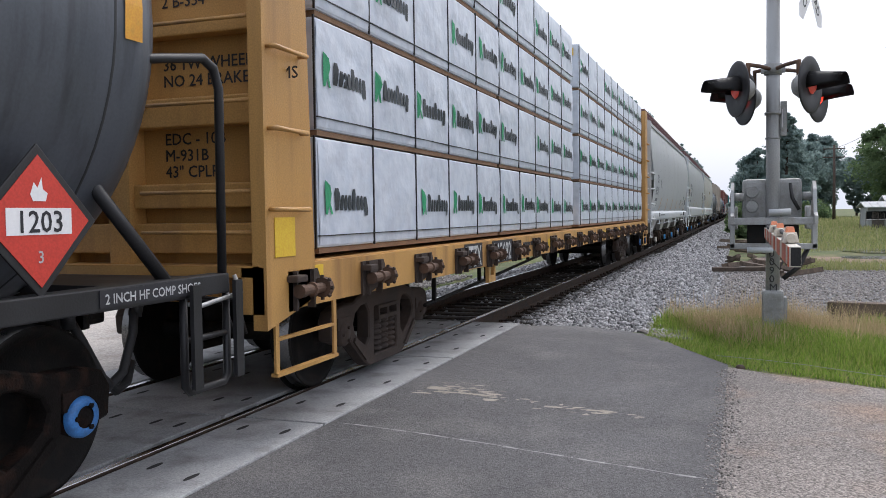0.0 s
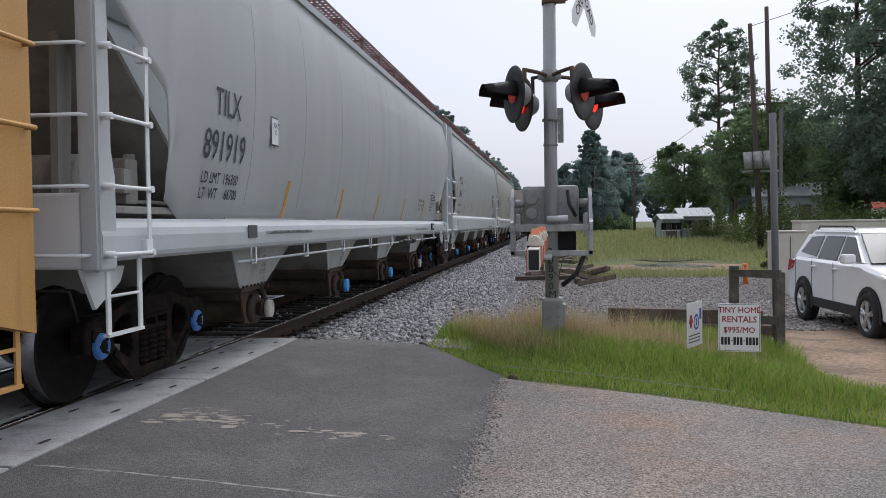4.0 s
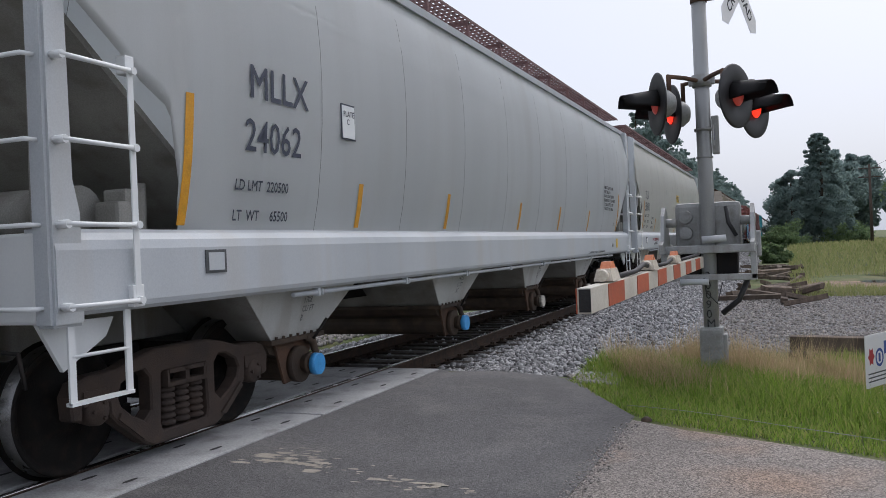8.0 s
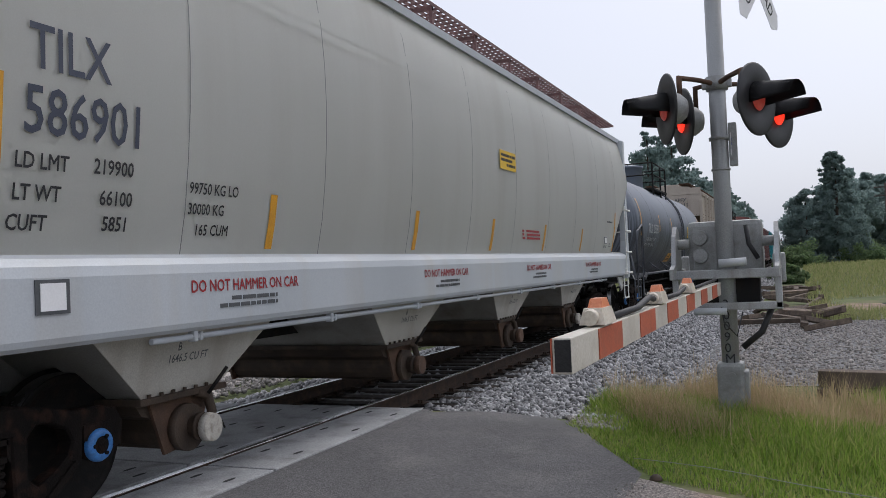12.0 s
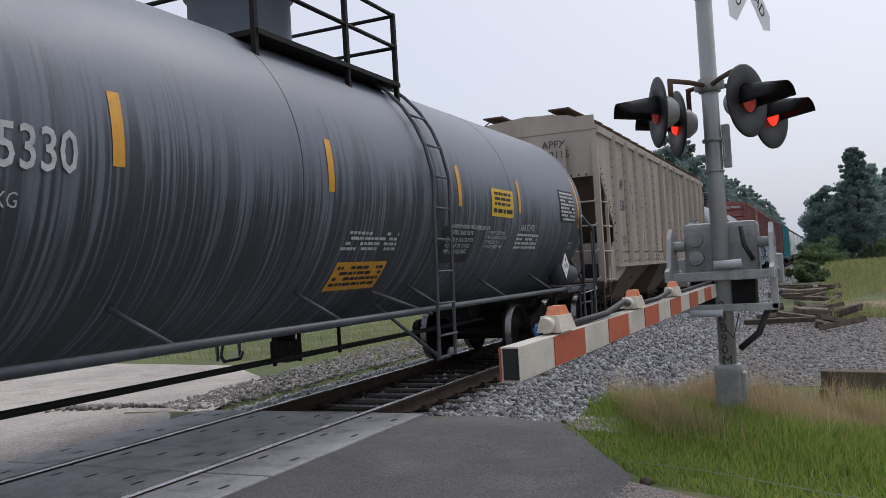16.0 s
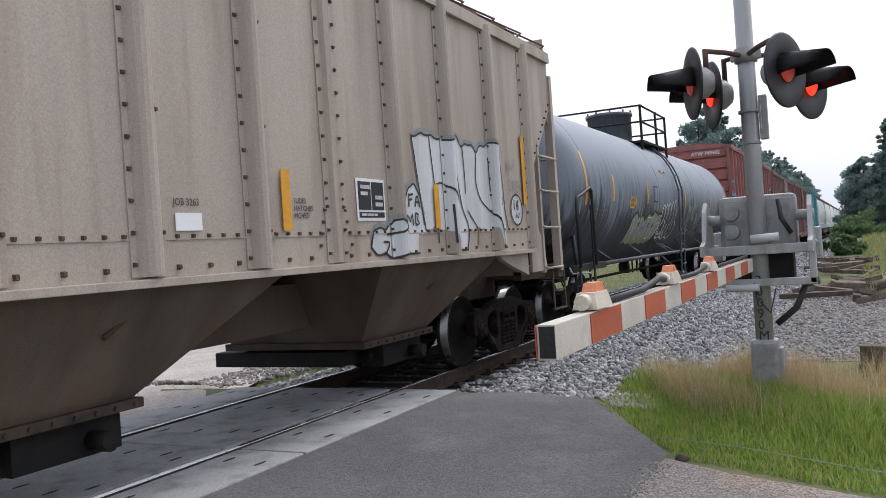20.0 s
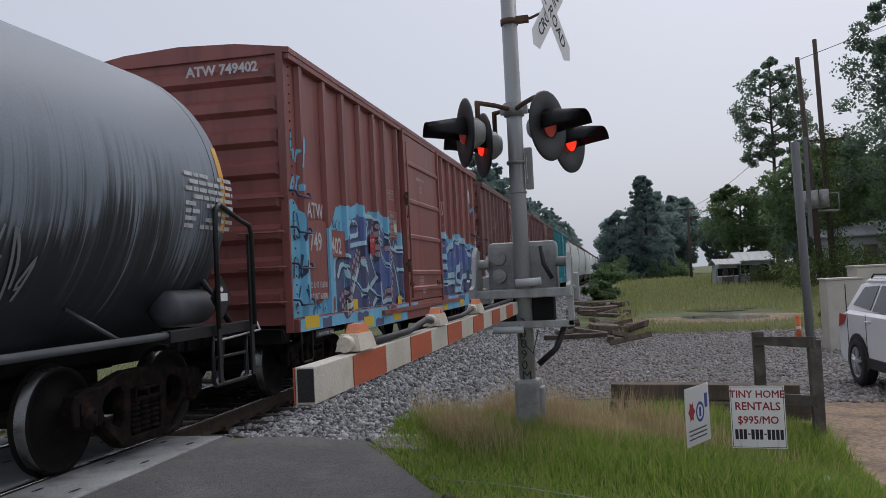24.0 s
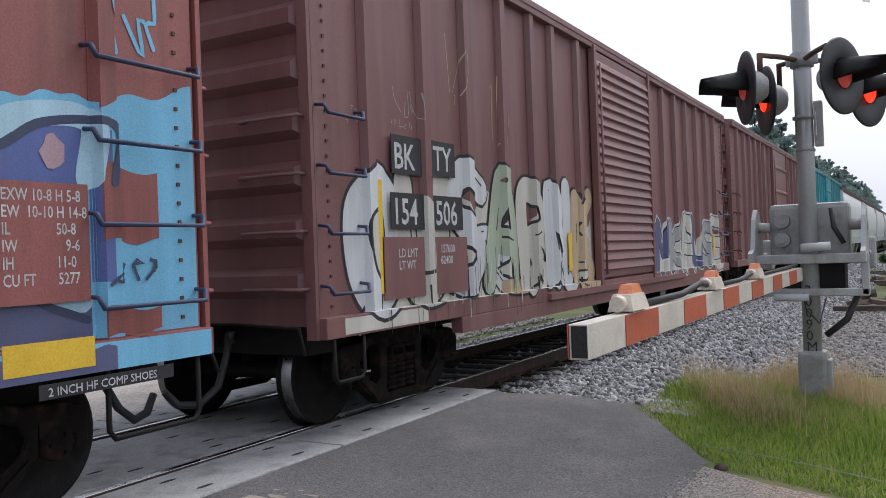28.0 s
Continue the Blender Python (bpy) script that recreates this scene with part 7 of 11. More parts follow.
def make_far_hopper(length):
    """The hoppers at the far end of the train, in fewer parts."""
    car = holder("covered_hopper_car", pose(0, 0, 0), "light grey covered hopper car far along the train", "rail car", "cars of the train")
    L = length / 2
    zs = np.linspace(1.5, 4.32, 9)
    ring = [(hopper_x(z), z) for z in zs]
    bm = B()
    a = [[bm.verts.new((s * x, y, z)) for s, x, z in [(1, x, z) for x, z in ring] + [(-1, x, z) for x, z in ring[::-1]]] for y in (-L + 0.9, L - 0.9)]
    k = len(a[0])
    for i in range(k):
        face(bm, [a[0][i], a[0][(i + 1) % k], a[1][(i + 1) % k], a[1][i]])
    face(bm, a[0][::-1])
    face(bm, a[1])
    for e in (-1, 1):
        hexa(bm, [(-1.4, e * (L - 0.9), 3.0), (1.4, e * (L - 0.9), 3.0), (1.4, e * (L - 0.08), 3.1), (-1.4, e * (L - 0.08), 3.1), (-1.38, e * (L - 0.9), 4.32), (1.38, e * (L - 0.9), 4.32), (1.38, e * (L - 0.08), 4.32), (-1.38, e * (L - 0.08), 4.32)])
    bmesh.ops.recalc_face_normals(bm, faces=bm.faces[:])
    part("car_body", bm, "hopper", car)
    bm = B()
    extrude(bm, [(-1.4, 4.325), (-1.0, 4.43), (0, 4.5), (1.0, 4.43), (1.4, 4.325)], -L + 0.08, L - 0.08)
    bmesh.ops.recalc_face_normals(bm, faces=bm.faces[:])
    part("roof", bm, "hopper", car)
    for s in (1, -1):
        bm = B()
        box(bm, min(s * 0.75, s * 1.3), max(s * 0.75, s * 1.3), -L + 0.1, L - 0.1, 4.68, 4.71)
        part("running_board", bm, "walkway", car)
        bm = B()
        box(bm, min(s * 1.3, s * 1.54), max(s * 1.3, s * 1.54), -L + 0.02, L - 0.02, 1.14, 1.62, 0.02)
        part("side_sill", bm, "sill_white", car)
        for e in (-1, 1):
            bm = B()
            box(bm, min(s * 1.38, s * 1.52), max(s * 1.38, s * 1.52), *sorted((e * (L + 0.01), e * (L - 0.2))), 1.1, 4.33)
            part("corner_post", bm, "sill_white", car)
    for yc in (-5.8, -1.93, 1.93, 5.8):
        bm = B()
        hexa(bm, [(-1.1, yc - 0.4, 0.4), (1.1, yc - 0.4, 0.4), (1.1, yc + 0.4, 0.4), (-1.1, yc + 0.4, 0.4), (-1.36, yc - 1.38, 1.48), (1.36, yc - 1.38, 1.48), (1.36, yc + 1.38, 1.48), (-1.36, yc + 1.38, 1.48)])
        part("discharge_pocket", bm, "slope", car)
    for e in (-1, 1):
        y = e * (L - 1.62)
        bm = B()
        for s in (1, -1):
            merge(bm, frame_mesh(s), Matrix.Translation((0, y, 0)))
        part("truck", bm, "truck", car)
        for k in (1, -1):
            w = part("wheelset", wheelset_mesh(), "wheel", car)
            w.data.materials.append(M["tread"])
            w.matrix_basis = pose(0, y + k * 0.89, 0.457)
    for y in (-8.4, -5.8, -3.3, -0.7, 2.0, 4.6, 7.9):
        curved_tape(car, y, 1.69, 2.12)
    return car


# ---- the train, front to back ----
CARS = []


def enlist(car, s0, s1):
    """Places a car so that it spans s0 to s1 along the train; distance 0 lies at the crossing at the start."""
    mid = (s0 + s1) / 2
    car.matrix_basis = pose(0, mid, 0)
    CARS.append((car, mid))
    return car


tank_front = enlist(make_tank(17.4, "tank_new", "blue_cap", "glossy black tank car with a red flammable placard"), -24.05, -6.65)
beam = enlist(make_centerbeam(22.2), -6.3, 15.9)
make_lumber(beam, -10.25, -0.6, 4, 1)
make_lumber(beam, -0.02 + 0.05, 10.3, 4, 2)
hop_a = enlist(make_hopper(19.1, "hopper", (-5.55, -1.85, 1.82, 5.55), sill=(1.15, 1.46), rod=(1.5, 1.03)), 16.6, 35.7)
hop_b = make_hopper(19.3, "hopper", (-6.5, -2.57, 1.37, 5.22), "blue_gate", "steel_dark")
enlist(hop_b, 36.65, 55.95)
hop_c = enlist(make_hopper(18.6, "hopper_warm", (-6.03, -2.38, 1.27, 4.92), "rust", "blue_cap"), 56.95, 75.55)
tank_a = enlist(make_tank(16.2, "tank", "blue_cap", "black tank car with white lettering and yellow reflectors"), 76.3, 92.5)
ribbed = enlist(make_ribbed_hopper(16.7, -7.05, 7.05), 93.3, 110.0)
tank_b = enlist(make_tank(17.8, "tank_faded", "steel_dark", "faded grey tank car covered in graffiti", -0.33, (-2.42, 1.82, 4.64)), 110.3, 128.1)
box_a = enlist(make_boxcar(14.95, "box_red", 0.03, 3.25, False, 4.55, 0.9, "red-brown boxcar with blue graffiti along its side", art="box_red_art"), 129.3, 144.25)
box_b = enlist(make_boxcar(15.5, "box_brown", 0.0, 2.7, True, 4.45, 0.85, "old brown boxcar with a louvred door and pale graffiti", art="box_brown_art"), 145.4, 160.9)
box_c = enlist(make_boxcar(15.5, "box_brown", 0.0, 3.0, False, 4.5, 0.88, "plain dark brown boxcar"), 161.9, 177.4)
box_d = enlist(make_boxcar(15.5, "teal", 0.0, 3.0, False, 4.6, 0.9, "teal blue boxcar with white trim"), 178.4, 193.9)
FAR_START = 194.9
far_hop = make_far_hopper(19.3)
for i in range(16):
    s0 = FAR_START + i * 20.1
    enlist(far_hop if i == 0 else copy_thing(far_hop, pose(0, 0, 0)), s0, s0 + 19.3)


# ---- signal mast with gate ----
MX, MY = 4.61, 0.38
gz0 = float(ground_z(MX, MY))
mast = holder("signal_mast", pose(MX, MY, 0), "galvanised crossing signal mast with red flashing lights", "crossing signal")
bm = B()
cyl(bm, (0, 0, gz0), (0, 0, 4.75), 0.083, 0.078, n=24)
part("pole", bm, "galv", mast)
bm = B()
box(bm, -0.125, 0.125, -0.12, 0.12, gz0 - 0.05, 0.46, 0.035)
box(bm, 0.12, 0.165, -0.09, 0.09, gz0, 0.38, 0.015)
cyl(bm, (0.02, -0.13, 0.34), (0.02, -0.16, 0.34), 0.035, n=10)
part("junction_base", bm, "alum", mast, "weathered aluminium junction base")
bm = B()
cyl(bm, (0, 0, gz0), (0, 0, gz0 + 0.03), 0.24, n=20)
part("footing", bm, "panel", mast)


def make_head(x, y, z, facing, lit=True):
    """A flasher: round black backboard, lamp housing, hood and red lens. facing: degrees from -y towards +x."""
    m = Matrix.Translation((x, y, z)) @ Matrix.Rotation(radians(facing), 4, "Z") @ Matrix.Rotation(radians(90), 4, "X")
    bm = lathe(B(), [(0.0, -0.02), (0.315, -0.02), (0.33, -0.012), (0.33, 0.0), (0.315, 0.006), (0.12, 0.006), (0.115, 0.0), (0, 0.0)], m, 36)
    head = part("flasher", bm, "black", mast, "round black flasher backboard")
    bm = lathe(B(), [(0.0, -0.2), (0.09, -0.19), (0.14, -0.13), (0.165, -0.02)], m, 24)
    part("lamp_housing", bm, "alum", head)
    bm = B()
    rows = []
    for k, (r, h) in enumerate(((0.158, 0.0), (0.152, 0.12), (0.146, 0.25), (0.14, 0.38))):
        a0, a1 = radians(-18 + k * 9), radians(198 - k * 9)
        rows.append([bm.verts.new(m @ Vector((r * math.cos(a0 + (a1 - a0) * i / 16), r * math.sin(a0 + (a1 - a0) * i / 16) - 0.012 * k, h))) for i in range(17)])
    for a, b in zip(rows, rows[1:]):
        for i in range(16):
            face(bm, [a[i], a[i + 1], b[i + 1], b[i]]).smooth = True
    bmesh.ops.solidify(bm, geom=bm.faces[:], thickness=0.006)
    part("hood", bm, "black", head)
    bm = lathe(B(), [(0.108, 0.012), (0.09, 0.03), (0.05, 0.042), (0.0, 0.045)], m, 28)
    part("lens", bm, "red_lens" if lit else "red_lens_dim", head, "glowing red lens" if lit else "dim red lens")
    return m @ Vector((0, 0, -0.14))


HZ = 2.9
heads = [make_head(0.385, -0.6, HZ - 0.02, 64, False), make_head(-0.42, -0.58, HZ - 0.02, -66, False), make_head(0.53, 0.3, HZ - 0.04, 64), make_head(-0.34, 0.02, HZ - 0.06, -66)]
for p in heads:
    bm = B()
    tube(bm, [(0, 0, 3.17), (p.x * 0.5, p.y * 0.5, 3.18), (p.x, p.y, 3.17), (p.x, p.y, HZ + 0.05)], 0.024, 8)
    part("light_bracket", bm, "rust", mast)
bm = B()
cyl(bm, (0, 0, 3.11), (0, 0, 3.24), 0.105, n=20)
box(bm, -0.14, 0.14, -0.03, 0.03, 3.13, 3.22, 0.01)
part("clamp", bm, "alum", mast)
bm = B()
cyl(bm, (0, 0, 2.62), (0, 0, 2.65), 0.1, n=20)
part("pipe_collar", bm, "alum", mast)
bm = B()
cyl(bm, (0, 0, 2.32), (0, 0, 2.34), 0.09, n=20)
part("pipe_collar", bm, "alum", mast)
bm = B()
box(bm, 0.085, 0.16, -0.04, 0.06, 2.36, 2.78, 0.012)
part("cable_box", bm, "alum", mast)
plate(mast, "paper_tag", -0.05, 0.0, 2.46, 2.68, 0.105, "sign_white")
bars(mast, "tag_print", -0.045, -0.005, 2.5, 2.64, 3, 0.112, "ink_blue")
# crossbuck on a short bracket
cbm = Matrix.Translation((0.42, -0.03, 4.14)) @ Matrix.Rotation(radians(-20), 4, "Z")
for ang, word in ((45, "CROSSING"), (-45, "RAIL ROAD")):
    bm = B()
    prism(bm, [(-0.61, 0.0), (-0.52, 0.115), (0.52, 0.115), (0.61, 0.0), (0.52, -0.115), (-0.52, -0.115)], -0.004 if ang > 0 else 0.002, 0.0 if ang > 0 else 0.006)
    bmesh.ops.recalc_face_normals(bm, faces=bm.faces[:])
    bl = part("crossbuck_blade", bm, "sign_white", mast, "white crossbuck blade with black letters")
    bl.matrix_basis = cbm @ Matrix.Rotation(radians(ang), 4, "X")
    w = writing(bl, word, 0, 0, 0.17, "ink_black", bold=0.015, m=Matrix.Translation((0.0075 if ang < 0 else 0.0015, 0, -0.055)) @ SIDE, align="CENTER")
bm = B()
tube(bm, [(0.0, 0, 4.07), (0.22, -0.02, 4.09), (0.36, -0.02, 4.14)], 0.014, 6)
cyl(bm, (0, 0, 4.04), (0, 0, 4.1), 0.09, n=16)
box(bm, 0.07, 0.2, -0.05, 0.02, 4.05, 4.12, 0.01)
part("crossbuck_bracket", bm, "rust", mast)
for i, ch in enumerate("30090M"):
    writing(mast, ch, 0, 0, 0.13, "ink_black", m=Matrix.Translation((-0.045, -0.0855, 0.98 - i * 0.105)) @ Matrix.Rotation(radians(90), 4, "X"))

gate = holder("gate_mechanism", pose(MX, MY, 0), "grey gate mechanism box clamped to the signal mast", "gate mechanism")
bm = B()
box(bm, -0.36, 0.34, 0.1, 0.46, 1.3, 1.84, 0.05)
part("case", bm, "alum", gate)
for k, z in enumerate((1.68, 1.5)):
    bm = B()
    cyl(bm, (-0.24, 0.1, z), (-0.24, 0.04, z), 0.075, 0.07, n=20)
    cyl(bm, (-0.24, 0.04, z), (-0.24, 0.02, z), 0.04, n=6)
    part("cover_boss", bm, "alum", gate)
for sx in (-1, 1):
    bm = B()
    x = sx * 0.47
    prism(bm, [(-0.35, 1.28), (0.3, 1.28), (0.3, 1.42), (0.16, 1.75), (0.02, 1.8), (-0.1, 1.7), (-0.2, 1.42), (-0.35, 1.38)], x - 0.02, x + 0.02)
    bmesh.ops.recalc_face_normals(bm, faces=bm.faces[:])
    part("arm_yoke", bm, "galv", gate)
    bm = B()
    cyl(bm, (sx * 0.34, 0.05, 1.62), (sx * 0.5, 0.05, 1.62), 0.05, n=14)
    part("shaft", bm, "alum", gate)
    bm = B()
    box(bm, x - 0.03, x + 0.03, -0.12, 0.02, 0.98, 1.34, 0.008)
    box(bm, x - 0.06, x + 0.06, 0.55, 0.75, 1.2, 1.5, 0.02)
    tube(bm, [(x, 0.2, 1.35), (x, 0.65, 1.35)], 0.03, 6)
    part("counterweight_arm", bm, "galv", gate)
bm = B()
box(bm, -0.52, 0.5, -0.13, -0.05, 1.27, 1.36, 0.01)
box(bm, -0.5, 0.5, -0.12, -0.05, 0.97, 1.04, 0.008)
part("cross_channel", bm, "galv", gate)
bm = B()
box(bm, -0.3, 0.3, 0.0, 0.3, 1.02, 1.27, 0.02)
part("lower_case", bm, "steel_dark", gate)
bm = B()
cyl(bm, (-0.05, -0.17, 1.42), (0.2, -0.17, 1.43), 0.04, n=12)
part("shock_tube", bm, "sill_white", gate)
bm = B()
cyl(bm, (-0.3, -0.16, 0.96), (0.0, -0.16, 0.96), 0.035, n=12)
part("shock_tube", bm, "sill_white", gate)
bm = B()
tube(bm, [(0.2, -0.02, 1.78), (0.22, -0.02, 1.6), (0.3, -0.02, 1.45)], 0.022, 8)
part("conduit", bm, "plastic", gate)
bm = B()
tube(bm, [(0.4, 0.0, 0.98), (0.3, 0.0, 0.75), (0.12, 0.0, 0.6)], 0.03, 8)
part("conduit", bm, "plastic", gate)
bm = B()
tube(bm, [(-0.05, -0.12, 1.0), (-0.03, -0.13, 0.85), (0.08, -0.12, 0.72), (0.14, -0.1, 0.95)], 0.007, 6)
part("conduit", bm, "plastic", gate)

A0, A1 = -5.52, 0.15
bm = B()
box(bm, -0.033, 0.033, A0, A1, 1.12, 1.24, 0.004)
arm = part("gate_arm", bm, "white", gate, "lowered gate arm with red and white stripes")
arm.matrix_basis = pose(-0.07, -MY, 0)
k = 0
y = A0 + 0.4
while y < A1 - 0.4:
    for s in (1, -1):
        plate(arm, "red_stripe", y, y + 0.44, 1.124, 1.236, 0.0335 if s > 0 else -0.0375, "red", label="red reflective stripe")
    y += 0.88
# Dark plate put on for the shade in the arm's hollow end.
bm = B()
box(bm, -0.024, 0.031, A0 - 0.004, A0 + 0.01, 1.128, 1.234)
part("end_plug", bm, "plug", arm)
bm = B()
box(bm, -0.038, -0.0335, A0 - 0.004, A0 + 0.1, 1.122, 1.238)
part("end_stripe", bm, "red", arm)
for y in (-4.96, -3.5, -2.15):
    bm = B()
    hexa(bm, [(-0.05, y - 0.11, 1.247), (0.05, y - 0.11, 1.247), (0.05, y + 0.11, 1.247), (-0.05, y + 0.11, 1.247), (-0.035, y - 0.09, 1.31), (0.035, y - 0.09, 1.31), (0.035, y + 0.09, 1.31), (-0.035, y + 0.09, 1.31)])
    cyl(bm, (0.0, y - 0.11, 1.28), (0.0, y - 0.15, 1.275), 0.03, n=12)
    lamp = part("gate_lamp", bm, "lamp_case", arm, "cream gate arm lamp")
    bm = B()
    hexa(bm, [(-0.03, y - 0.05, 1.305), (0.03, y - 0.05, 1.305), (0.03, y + 0.09, 1.305), (-0.03, y + 0.09, 1.305), (-0.022, y - 0.03, 1.345), (0.022, y - 0.03, 1.345), (0.022, y + 0.07, 1.345), (-0.022, y + 0.07, 1.345)])
    part("lamp_cover", bm, "lamp_orange", arm, "orange lamp lens")
bm = B()
tube(bm, [(0.0, -4.8, 1.255), (0.02, -4.2, 1.262), (0.0, -3.75, 1.29), (0.01, -3.6, 1.27)], 0.016, 8)
part("lamp_cable", bm, "plastic", arm)
bm = B()
tube(bm, [(0.0, -3.3, 1.258), (0.02, -2.8, 1.262), (0.0, -2.3, 1.28)], 0.015, 8)
part("lamp_cable", bm, "plastic", arm)
bm = B()
tube(bm, [(0.0, -2.0, 1.258), (-0.02, -1.0, 1.258), (0.0, 0.0, 1.27)], 0.014, 8)
part("lamp_cable", bm, "plastic", arm)

# ---- signs, posts and clutter on the verge ----
sign = holder("yard_sign", pose(6.65, -0.5, 0, 0, 0, -8), "white yard sign with dark red lettering in the grass", "sign")
bm = B()
box(bm, -0.22, 0.22, -0.004, 0.004, -0.07, 0.46, 0.002)
part("panel", bm, "sign_plastic", sign)
FRONT = Matrix.Rotation(radians(90), 4, "X")
for text, z, size, ink in (("TINY HOME", 0.36, 0.088, "ink_red"), ("RENTALS", 0.255, 0.095, "ink_red"), ("$995/MO", 0.14, 0.09, "ink_red")):
    writing(sign, text, 0, 0, size, ink, m=Matrix.Translation((0, -0.006, z)) @ FRONT, align="CENTER", wide=0.94, bold=0.018)
bm = B()
x = -0.19
for k in range(12):
    if k in (3, 7):
        box(bm, x, x + 0.02, -0.0065, -0.0045, 0.045, 0.055)
        x += 0.027
    else:
        box(bm, x, x + 0.026, -0.0065, -0.0045, 0.005, 0.09)
        x += 0.034
part("number_bars", bm, "ink_black", sign)
bm = B()
for x0, x1, z0, z1 in ((-0.212, 0.212, -0.062, -0.058), (-0.212, 0.212, 0.448, 0.452), (-0.212, -0.208, -0.06, 0.45), (0.208, 0.212, -0.06, 0.45)):
    box(bm, x0, x1, -0.006, -0.0045, z0, z1)
part("border", bm, "ink_black", sign)
bm = B()
for x in (-0.15, 0.15):
    cyl(bm, (x, 0.006, -0.35), (x, 0.006, 0.3), 0.004, n=6)
part("wire_stake", bm, "galv", sign)
sign2 = holder("yard_sign", pose(6.14, -0.72, 0, 0, 0, 62), "small white yard sign turned aside in the grass", "sign")
bm = B()
box(bm, -0.24, 0.24, -0.004, 0.004, 0.02, 0.5, 0.002)
part("panel", bm, "sign_plastic", sign2)
bm = B()
for sx in (-0.13,):
    face(bm, [bm.verts.new((sx + 0.07 * (1 - 0.35 * (i % 2)) * math.cos(i * 0.524), -0.0055, 0.3 + 0.09 * (1 - 0.35 * (i % 2)) * math.sin(i * 0.524))) for i in range(12)])
part("red_emblem", bm, "ink_red", sign2)
bm = B()
lathe(bm, [(0.06, 0.0), (0.085, 0.0)], Matrix.Translation((0.04, -0.0055, 0.28)) @ FRONT, 24)
box(bm, 0.02, 0.06, -0.0058, -0.005, 0.24, 0.32)
box(bm, 0.14, 0.2, -0.0058, -0.005, 0.3, 0.42)
part("blue_emblem", bm, "ink_blue", sign2)
for k in range(3):
    bm = B()
    box(bm, -0.2, 0.16, -0.0058, -0.005, 0.07 + k * 0.035, 0.082 + k * 0.035)
    part("text_bar", bm, "ink_grey", sign2)
bm = B()
for x in (-0.15, 0.15):
    cyl(bm, (x, 0.006, -0.35), (x, 0.006, 0.3), 0.004, n=6)
part("wire_stake", bm, "galv", sign2)

stand = holder("wooden_stand", pose(0, 0, 0), "weathered wooden post frame standing in the grass", "fence")
for x, y, z1 in ((6.96, 1.3, 0.78), (7.42, 0.85, 0.72)):
    bm = B()
    box(bm, x - 0.055, x + 0.055, y - 0.05, y + 0.05, -0.6, z1, 0.008)
    part("post", bm, "old_wood", stand)
for z in (0.7, 0.12):
    bm = B()
    hexa(bm, [(6.9, 1.24, z - 0.05), (7.4, 0.78, z - 0.06), (7.43, 0.81, z - 0.06), (6.93, 1.27, z - 0.05), (6.9, 1.24, z + 0.03), (7.4, 0.78, z + 0.05), (7.43, 0.81, z + 0.05), (6.93, 1.27, z + 0.03)])
    part("rail", bm, "old_wood", stand)
tall_post = holder("sign_post", pose(7.5, 1.3, 0), "tall grey steel sign post seen from behind", "sign post")
bm = B()
cyl(bm, (0, 0, -0.5), (-0.05, 0, 2.75), 0.045, n=12)
part("pole", bm, "post_grey", tall_post)
bm = B()
box(bm, 0.03, 0.075, -0.01, 0.0, 1.75, 2.8, 0.003)
part("sign_blade", bm, "post_grey", tall_post)
timber = holder("timber", pose(6.3, 2.2, float(ground_z(6.3, 2.2)), 0, 0, -12), "old railroad ties stacked on the ground", "timber")
for k, (x0, x1, y0, z0) in enumerate(((-0.9, 1.3, -0.12, 0.0), (-0.8, 1.35, 0.1, 0.0), (-0.9, 1.2, 0.0, 0.19))):
    bm = B()
    box(bm, x0, x1, y0 - 0.11, y0 + 0.1, z0, z0 + 0.18, 0.012)
    part("tie", bm, "scrap_wood", timber)

rgd = random.Random(17)
bm = B()
box(bm, -1.2, 1.2, -0.11, 0.11, -0.08, 0.08, 0.01)
scrap = tagged(part("scrap_tie", bm, "scrap_wood"), "rotten discarded railroad tie lying in a heap", "timber", "heap of scrap ties")
spots = [(rgd.uniform(3.9, 6.0) , 14 + rgd.random() ** 1.2 * 26) for i in range(46)]
for i, (x, y) in enumerate(spots):
    lie = pose(x, y, float(ground_z(x, y)) + 0.1 + rgd.random() * 0.12, rgd.uniform(-16, 16), rgd.uniform(-11, 11), rgd.gauss(35, 45))
    if i == 0:
        scrap.matrix_basis = lie
    else:
        o = copy_thing(scrap, lie)
        s = rgd.uniform(0.3, 0.9)
        o.scale = (s, 0.6 + 0.5 * rgd.random(), 0.8)
for x, y, a in ((6.05, -1.25, 20), (7.1, -0.9, 70), (7.7, -1.7, 10)):
    bm = B()
    n0 = [bm.verts.new((math.cos(t) * (0.07 + 0.02 * math.sin(3 * t)), math.sin(t) * 0.045, 0.0)) for t in np.linspace(0, 6.28, 9)[:-1]]
    n1 = [bm.verts.new((math.cos(t) * 0.04, math.sin(t) * 0.03 + 0.01, 0.03 + 0.012 * math.sin(2 * t))) for t in np.linspace(0, 6.28, 9)[:-1]]
    for i in range(8):
        face(bm, [n0[i], n0[(i + 1) % 8], n1[(i + 1) % 8], n1[i]])
    face(bm, n1)
    lit = tagged(part("litter", bm, "sign_white"), "crumpled white litter in the grass", "litter")
    lit.matrix_basis = pose(x, y, float(ground_z(x, y)) + 0.06, 0, 0, a)
bm = B()
lathe(bm, [(0.05, 0.0), (0.045, 0.02), (0.022, 0.036), (0, 0.04)], None, 7)
clod = tagged(part("clod", bm, "old_under"), "dark clod of earth at the road edge", "earth")
clod.matrix_basis = pose(4.235, -1.99, float(ground_z(4.235, -1.99)) + 0.01)
